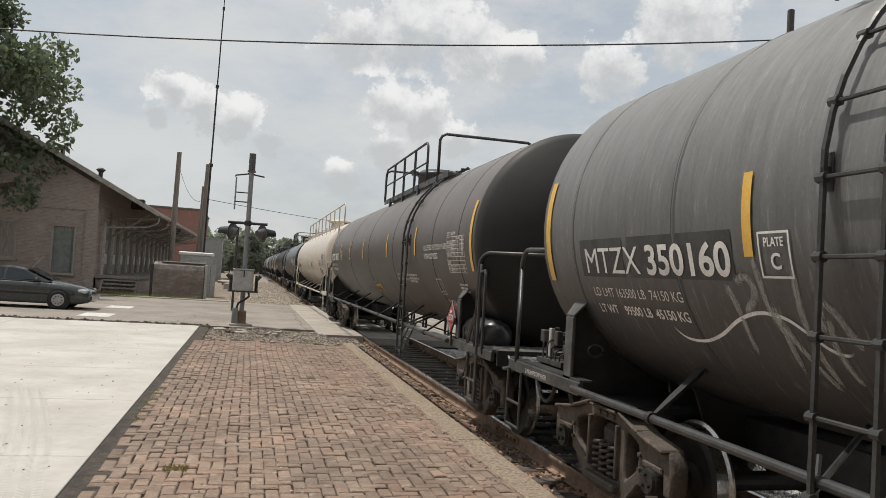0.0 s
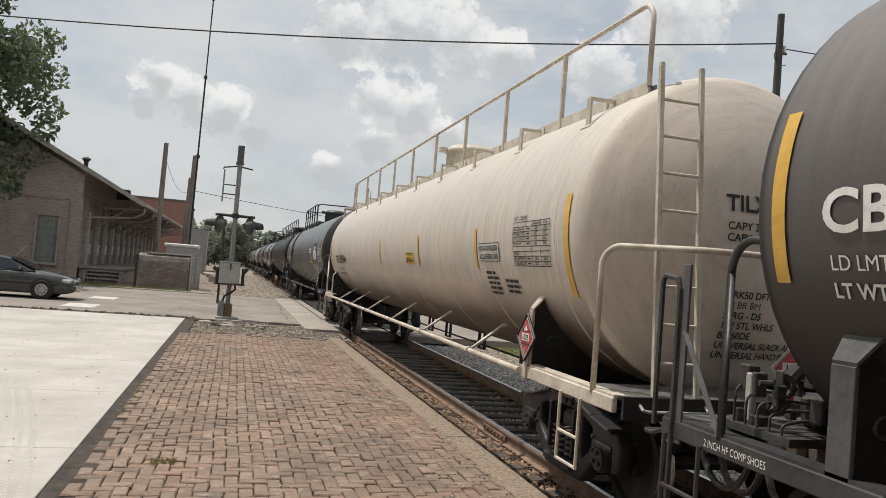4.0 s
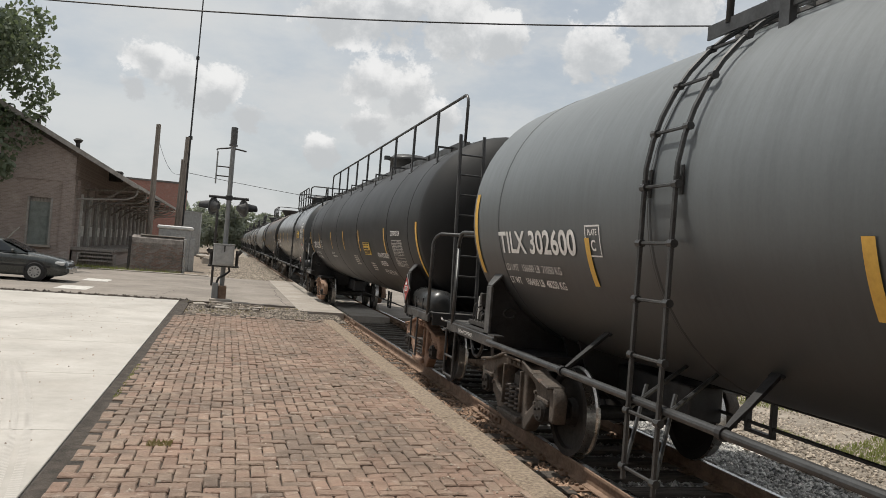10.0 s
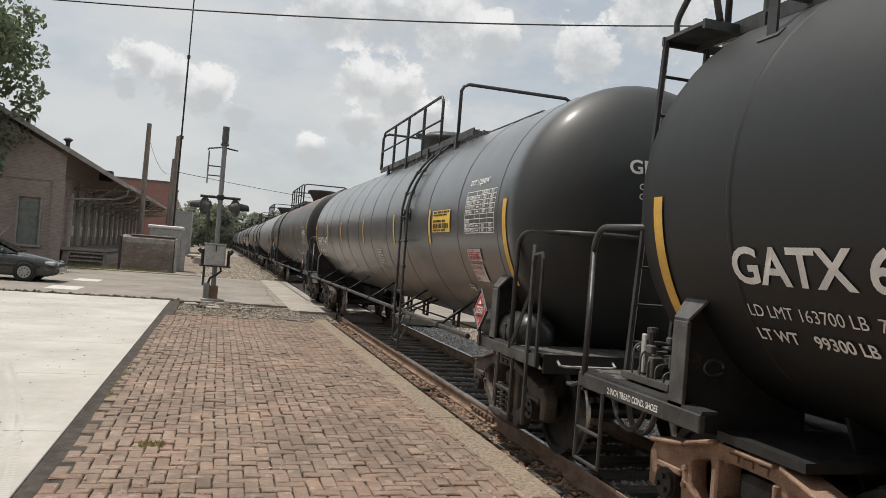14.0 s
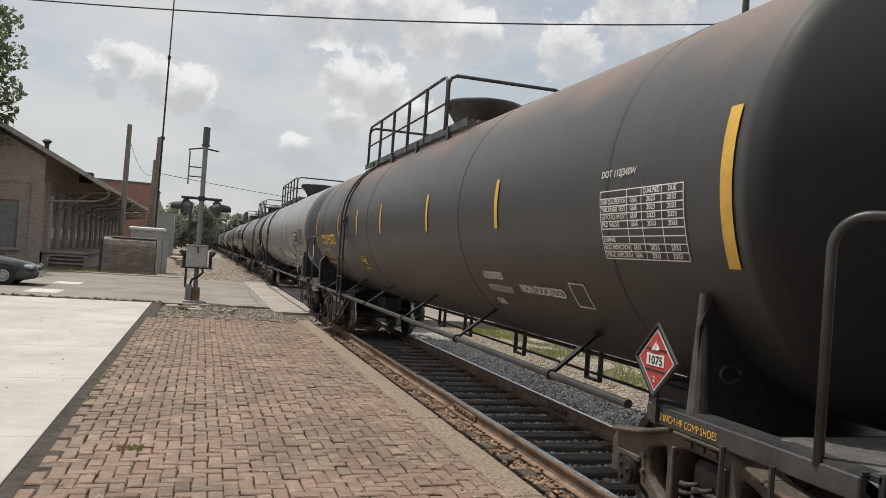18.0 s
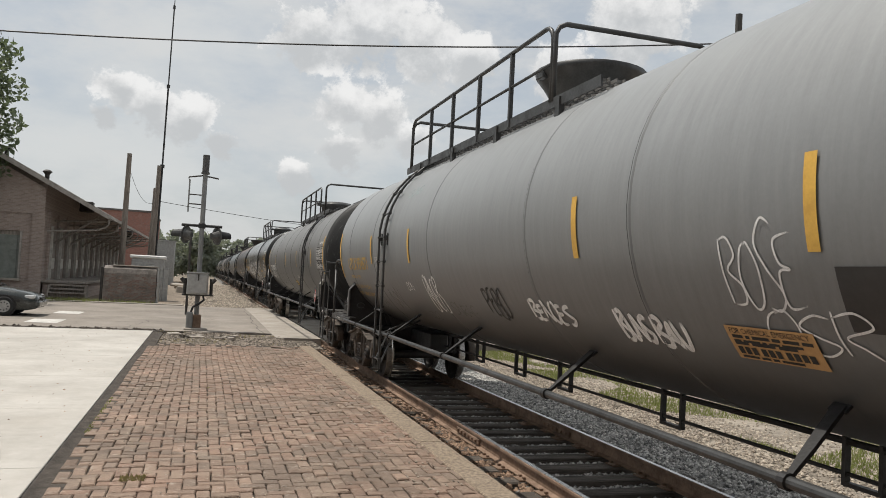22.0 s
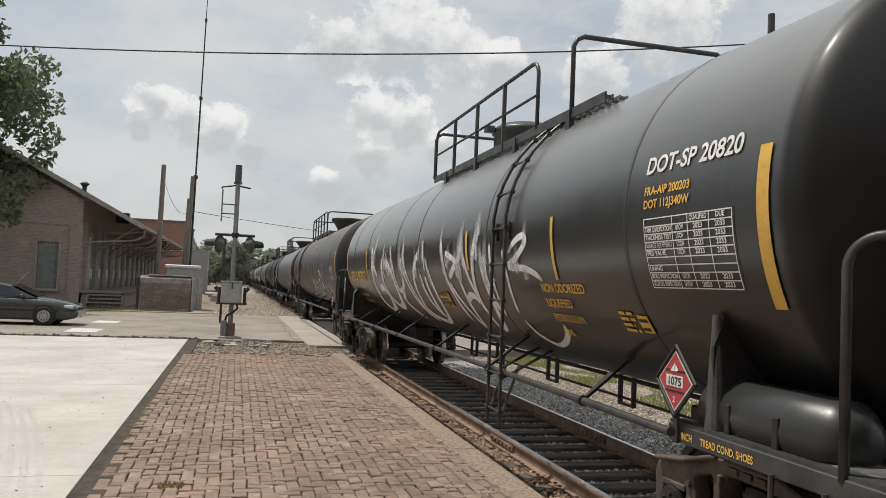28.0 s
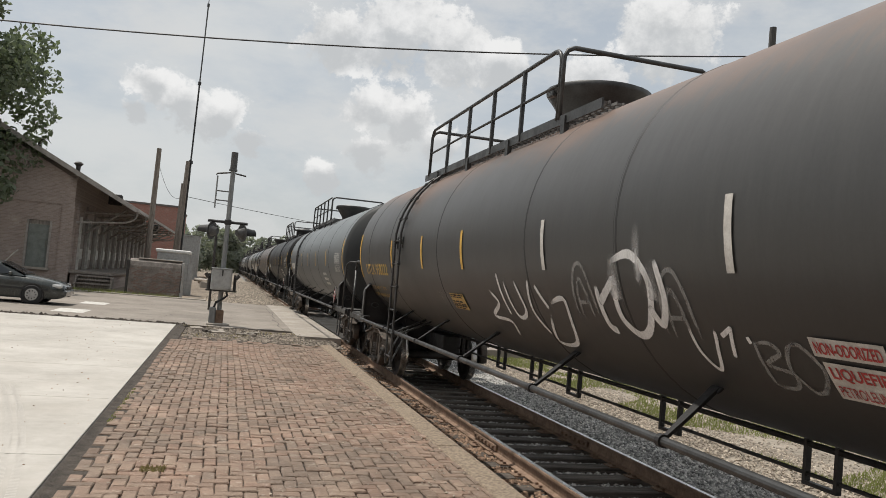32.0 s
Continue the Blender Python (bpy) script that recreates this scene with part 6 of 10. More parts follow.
# tall brushed letters and faded tags: lines in a box, from the left foot to the right top
TALL = {
    "G": (((0.61, 1.00), (0.37, 0.81), (0.16, 0.67), (0.07, 0.51), (0.01, 0.31), (0.00, 0.12), (0.17, 0.01), (0.45, 0.00), (0.84, 0.13), (1.00, 0.26), (0.92, 0.35), (0.73, 0.39), (0.50, 0.36), (0.36, 0.33)), ((0.22, 0.95), (0.32, 0.72), (0.54, 0.54))),
    "O": (((0.39, 1.00), (0.14, 0.79), (0.01, 0.58), (0.00, 0.40), (0.07, 0.21), (0.24, 0.05), (0.45, 0.00), (0.73, 0.07), (0.92, 0.24), (1.00, 0.45), (0.96, 0.62), (0.84, 0.72), (0.67, 0.78), (0.45, 0.79), (0.20, 0.72)),),
    "R": (((0.11, 1.0), (0.26, 0.66), (0.27, 0.46), (0.74, 0.51), (1.0, 0.66), (0.83, 0.91)), ((0.72, 0.47), (0.35, 0.33), (0.55, 0.18), (0.9, 0.0))),
    "N": (((0.35, 1.0), (0.27, 0.82), (0.45, 0.58), (0.62, 0.3), (0.75, 0.02)), ((0.0, 0.87), (0.3, 0.5), (0.62, 0.15), (1.0, 0.0))),
    "D": (((0.68, 1.0), (0.37, 0.84), (0.14, 0.64), (0.05, 0.38), (0.08, 0.12), (0.58, 0.0), (0.92, 0.18), (1.0, 0.43), (0.96, 0.67), (0.78, 0.96)), ((0.52, 0.69), (0.52, 0.37), (0.66, 0.1)), ((0.73, 0.66), (0.73, 0.41), (0.67, 0.06))),
    "K": (((0.0, 1.0), (0.04, 0.82), (0.12, 0.55), (0.22, 0.33), (0.3, 0.06)), ((0.17, 0.56), (0.47, 0.27), (0.65, 0.0)), ((1.0, 0.99), (0.83, 0.79), (0.51, 0.68), (0.22, 0.58)), ((0.2, 0.84), (0.53, 0.78), (0.73, 0.73))),
    "P": (((1.0, 1.0), (0.2, 0.76), (0.16, 0.51), (0.16, 0.24), (0.0, 0.0)),),
    "A": (((0.3, 0.79), (0.42, 0.56), (0.55, 0.36), (0.59, 0.14), (0.6, 0.0)), ((1.0, 1.0), (0.79, 0.79), (0.64, 0.56), (0.57, 0.36), (0.58, 0.16)), ((0.0, 0.31), (0.22, 0.37), (0.43, 0.36), (0.52, 0.29))),
    "U": (((0.78, 1.0), (0.77, 0.73), (0.79, 0.5), (0.63, 0.24), (0.37, 0.07), (0.0, 0.0)), ((1.0, 1.0), (0.92, 0.73), (0.93, 0.46), (1.0, 0.3))),
    "B": (((0.11, 0.99), (0.07, 0.64), (0.00, 0.25)), ((0.36, 0.92), (0.38, 0.65), (0.31, 0.31)), ((0.45, 0.86), (0.60, 0.96), (0.74, 1.00), (0.79, 0.95), (0.61, 0.83), (0.45, 0.76), (0.73, 0.74), (0.90, 0.69), (1.00, 0.62)), ((0.33, 0.29), (0.39, 0.11), (0.55, 0.00), (0.73, 0.04), (0.93, 0.17), (0.99, 0.29))),
    "smear": (((0.00, 0.78), (0.07, 0.55), (0.05, 0.21)), ((0.10, 0.79), (0.23, 0.82), (0.28, 0.71), (0.12, 0.55)), ((0.31, 1.00), (0.35, 0.84), (0.37, 0.62), (0.43, 0.43), (0.41, 0.08)), ((0.66, 0.91), (0.65, 0.72), (0.64, 0.56), (0.65, 0.32), (0.68, 0.01)), ((0.40, 0.64), (0.45, 0.47), (0.55, 0.23), (0.64, 0.00)), ((0.80, 0.67), (0.77, 0.47)), ((0.82, 0.67), (0.89, 0.63), (0.96, 0.49), (1.00, 0.37)), ((0.84, 0.57), (0.81, 0.34), (0.86, 0.09))),
    "wave": (((0.00, 0.39), (0.07, 0.02), (0.20, 0.00), (0.34, 0.28), (0.49, 0.76), (0.62, 1.00), (0.74, 0.94), (0.82, 0.66), (0.89, 0.32), (0.95, 0.21), (1.00, 0.30)),),
    "yo": (((0.01, 0.63), (0.02, 0.10), (0.14, 0.01)), ((0.35, 0.73), (0.00, 0.37)), ((0.27, 0.89), (0.63, 1.00), (0.84, 0.66), (0.70, 0.18), (0.49, 0.00), (0.31, 0.18), (0.30, 0.48), (0.37, 0.81)), ((0.95, 0.96), (1.00, 0.52), (0.87, 0.20), (0.76, 0.43))),
    "scribble": (((0.09, 0.73), (0.17, 0.56), (0.00, 0.34), (0.22, 0.28), (0.17, 0.00)), ((0.26, 1.00), (0.28, 0.39)), ((0.34, 0.92), (0.38, 0.41), (0.52, 0.52), (0.48, 0.93)), ((0.66, 0.93), (0.61, 0.53), (0.68, 0.20)), ((0.72, 0.86), (0.81, 0.57)), ((0.84, 0.65), (1.00, 0.70), (0.91, 0.17), (0.70, 0.11), (0.80, 0.52))),
    "hook": (((0.00, 0.97), (0.02, 0.36), (0.21, 0.00), (0.41, 0.59), (0.47, 0.89)), ((0.77, 1.00), (0.62, 0.34)), ((0.55, 0.76), (0.78, 0.96)), ((0.98, 0.83), (1.00, 0.70))),
    "arch": (((0.0, 0.0), (0.1, 0.55), (0.35, 0.95), (0.7, 1.0), (0.95, 0.6), (1.0, 0.0)), ((0.22, 0.0), (0.3, 0.5), (0.5, 0.75), (0.7, 0.5), (0.75, 0.0)), ((0.25, 0.32), (0.75, 0.34))),
}


def tall_letter(ch, y, w, wide, tall, width, material, label="", mist=0, seed=1):
    """One letter or tag of TALL in its box: y of its left side, w the height of its foot along the shell; mist: wisps that blow up from its head."""
    def fn(car, c, hs):
        rng = random.Random(seed)
        foot = w - (ZT - 2.54)
        lines = [(smooth_line([(u * wide, foot + v * tall) for u, v in line]), width) for line in TALL[ch]]
        for k, line in enumerate(lines):
            spray_mesh("graffiti", car, material, [line], y - c, 0.0045 + 0.0006 * (k % 4), label)
        if mist:
            heads = [p for pts, _ in lines for p in pts if p[1] > foot + 0.66 * tall]
            wisps = []
            for k in range(mist // 2):
                u, v = heads[int((k + rng.random()) * 2 / mist * len(heads)) % len(heads)]
                rise, lean, off, low = rng.uniform(0.05, 0.42), rng.uniform(-0.02, 0.10), rng.gauss(0, 0.05), rng.uniform(0.1, 0.3)
                wisps.append(([(u + off + lean * (q / 6) ** 1.5, v - low + (rise + low) * q / 6) for q in range(7)], rng.uniform(0.10, 0.24)))
            tagged(spray_mesh("overspray", car, M_SP_MIST, wisps, y - c, 0.0085), kind="stuff")
    return fn


STROKES = {
    "A": (((0.0, 0.0), (0.28, 0.6), (0.5, 1.0), (0.68, 0.55), (1.0, -0.02)), ((0.05, 0.3), (0.4, 0.42), (0.85, 0.3))),
    "B": (((0.1, 1.0), (0.08, 0.5), (0.1, 0.0)), ((0.0, 0.95), (0.6, 1.0), (0.8, 0.78), (0.3, 0.55), (0.9, 0.35), (0.7, 0.03), (0.0, 0.02))),
    "D": (((0.1, 1.0), (0.12, 0.0)), ((0.0, 0.98), (0.7, 0.9), (0.95, 0.5), (0.6, 0.05), (0.05, 0.0))),
    "E": (((0.9, 0.95), (0.2, 0.9), (0.15, 0.55), (0.6, 0.52), (0.1, 0.45), (0.15, 0.06), (0.95, 0.1)),),
    "G": (((0.9, 0.85), (0.55, 1.0), (0.15, 0.75), (0.05, 0.3), (0.4, 0.0), (0.85, 0.12), (0.9, 0.45), (0.5, 0.42)),),
    "K": (((0.1, 1.0), (0.15, 0.0)), ((0.95, 1.0), (0.2, 0.5), (1.0, 0.0))),
    "N": (((0.0, 0.0), (0.1, 0.6), (0.15, 1.0), (0.5, 0.5), (0.85, 0.0), (0.9, 0.5), (1.0, 1.0)),),
    "O": (((0.6, 1.0), (0.2, 0.85), (0.03, 0.4), (0.35, 0.0), (0.8, 0.15), (0.98, 0.6), (0.7, 0.98), (0.4, 0.9)),),
    "P": (((0.1, 1.0), (0.15, 0.0)), ((0.0, 0.9), (0.7, 1.0), (0.9, 0.7), (0.2, 0.45))),
    "R": (((0.1, 1.0), (0.12, 0.5), (0.2, 0.0)), ((0.0, 0.85), (0.6, 1.0), (0.9, 0.75), (0.25, 0.42), (0.6, 0.25), (1.0, 0.0))),
    "S": (((0.95, 0.9), (0.5, 1.0), (0.1, 0.75), (0.5, 0.5), (0.9, 0.25), (0.5, 0.0), (0.0, 0.1)),),
    "U": (((0.0, 1.0), (0.1, 0.4), (0.4, 0.0), (0.75, 0.1), (0.9, 0.5), (0.95, 1.0)),),
    "Y": (((0.0, 1.0), (0.25, 0.55), (0.5, 0.5)), ((1.0, 1.0), (0.6, 0.5), (0.3, 0.0))),
}
for extra_letter, like in (("J", "U"), ("C", "G"), ("L", "E"), ("Z", "S")):
    STROKES[extra_letter] = STROKES[like]


def smooth_line(ctrl, steps=7):
    pts = []
    for i in range(len(ctrl) - 1):
        p0, p1, p2, p3 = (ctrl[max(0, min(len(ctrl) - 1, i + k))] for k in (-1, 0, 1, 2))
        for q in range(steps):
            t = q / steps
            pts.append(tuple(0.5 * (2 * p1[c] + (p2[c] - p0[c]) * t + (2 * p0[c] - 5 * p1[c] + 4 * p2[c] - p3[c]) * t * t + (3 * p1[c] - p0[c] - 3 * p2[c] + p3[c]) * t ** 3) for c in (0, 1)))
    return pts + [ctrl[-1]]


def tag(word, y, z, w, h, width, material, seed, label="", lean=0.12):
    """Sprayed graffiti: loose swinging letters, each stroke a soft line of paint."""
    def fn(car, c, hs):
        rng = random.Random(seed)
        n = len(word)
        foot = R * math.asin((z - ZT) / R)
        for k, ch in enumerate(word):
            lines = []
            up, dn = rng.uniform(0.85, 1.1), rng.uniform(-0.08, 0.06)
            for line in STROKES[ch]:
                pts = [((k + (u + rng.uniform(-0.06, 0.06)) * 1.12) * w / n - lean * (1 - v) * -h * 0.5, foot + (dn + (v + rng.uniform(-0.05, 0.05)) * (up - dn)) * h) for u, v in line]
                lines.append((smooth_line(pts), width * 1.35))
            for i, line in enumerate(lines):
                spray_mesh("graffiti", car, material, [line], y - c, 0.0045 + 0.0006 * ((k + 2 * i) % 5), label)
    return fn


def head(lines, material, x=-0.1, z=3.0):
    return lambda car, c, hs: head_text(car, hs, lines, material, x, z)


def head_scrawl(car, c, hs):
    """Chalk rings and letters on the leading head."""
    wrap = lambda u, w, y, z, lift: Vector((u, -(hs + 0.1 + dome(math.hypot(u, w), car.name in DISHED) + lift), ZT + w))
    ring = lambda x, z, r: [(x + r * math.cos(0.5 + 0.33 * k), z + 0.9 * r * math.sin(0.5 + 0.33 * k)) for k in range(21)]
    for pts in (ring(-0.62, 0.42, 0.17), ring(-0.50, 0.28, 0.13), [(-1.02, 0.55), (-0.99, 0.75), (-0.9, 0.72), (-0.98, 0.64)], [(-0.86, 0.55), (-0.82, 0.74), (-0.77, 0.55)], [(-0.84, 0.62), (-0.78, 0.62)], [(-1.0, 0.18), (-0.85, 0.26), (-0.7, 0.2)], [(-0.98, 0.1), (-0.85, 0.17), (-0.72, 0.1)], [(-0.3, 0.1), (-0.16, 0.3), (-0.2, 0.55), (-0.36, 0.66)]):
        spray_mesh("chalk_mark", car, M_SP_GREY, [(smooth_line(pts), 0.022)], 0.0, 0.012, "thin chalk scrawl", wrap)


def warning_plate(y, z):
    """Small white-edged plate with a triangle over a line of words."""
    def fn(car, c, hs):
        shell_mesh("warning_plate", car, M_WHITE, frame_bars(0, 0, 0.17, 0.20, 0.01) + [stroke([(0.045, 0.08), (0.085, 0.165), (0.125, 0.08)], 0.022), bar(0.03, 0.055, 0.14, 0.07), bar(0.04, 0.025, 0.13, 0.04)], y - c, z)
    return fn


def jack_words(y):
    """Two short stencilled words at the foot of the jacking post."""
    def fn(car, c, hs):
        flat = [moved(letters("JACK", 0.034, 0.10), 0, 0), moved(letters("HERE", 0.034, 0.10), 0, -0.055)]
        for pts, faces in flat:
            me = bpy.data.meshes.new("post_lettering")
            me.from_pydata([(-1.4495, y + 0.05 - c - u, 1.19 + w) for u, w in pts], [], faces)
            me.materials.append(M_WHITE)
            o = new("post_lettering", me)
            o.parent = car
    return fn


def sill_words(s, y, material, tall=0.046):
    def fn(car, c, hs):
        flat = letters(s, tall, glyphs(s)[2] * tall / 0.70 * 0.8)
        me = bpy.data.meshes.new("sill_lettering")
        me.from_pydata([(-1.449, y - c - u, 1.032 + w) for u, w in flat[0]], [], flat[1])
        me.materials.append(material)
        o = new("sill_lettering", me)
        o.parent = car
        tagged(o, kind="stuff")
    return fn


def head_placard(car, c, hs):
    """Placard on the leading deck, facing along the track."""
    bm = B()
    y = -(hs + 1.0)
    for k, (hh, dz) in enumerate(((0.19, 0.0),)):
        v = [bm.verts.new((0.2 + a * hh, y, 1.42 + b * hh)) for a, b in ((1, 0), (0, 1), (-1, 0), (0, -1))]
        w = [bm.verts.new((0.2 + a * hh, y + 0.006, 1.42 + b * hh)) for a, b in ((1, 0), (0, 1), (-1, 0), (0, -1))]
        bm.faces.new(v)
        bm.faces.new(w[::-1])
        for i in range(4):
            bm.faces.new((v[i], w[i], w[(i + 1) % 4], v[(i + 1) % 4]))
    box(bm, (0.2, y + 0.01, 1.2), (0.04, 0.01, 0.25))
    bmesh.ops.recalc_face_normals(bm, faces=bm.faces)
    card = part("end_placard", bm, M_RED, car, "red diamond hazard placard reading 1075")
    bm = B()
    hh = 0.225
    v = [bm.verts.new((0.2 + a * hh, y + 0.008, 1.42 + b * hh)) for a, b in ((1, 0), (0, 1), (-1, 0), (0, -1))]
    w = [bm.verts.new((0.2 + a * hh, y + 0.014, 1.42 + b * hh)) for a, b in ((1, 0), (0, 1), (-1, 0), (0, -1))]
    bm.faces.new(v)
    bm.faces.new(w[::-1])
    for i in range(4):
        bm.faces.new((v[i], w[i], w[(i + 1) % 4], v[(i + 1) % 4]))
    bmesh.ops.recalc_face_normals(bm, faces=bm.faces)
    part("white_edge", bm, M_OFFWHITE, card)
    bm = B()
    box(bm, (0.2, y - 0.003, 1.42), (0.24, 0.003, 0.10))
    part("number_bar", bm, M_WHITE, card)
    flat = letters("1075", 0.07, 0.2)
    me = bpy.data.meshes.new("number")
    me.from_pydata([(0.1 + u, y - 0.007, 1.385 + w) for u, w in flat[0]], [], flat[1])
    me.materials.append(M_BLACK)
    new("number", me).parent = card


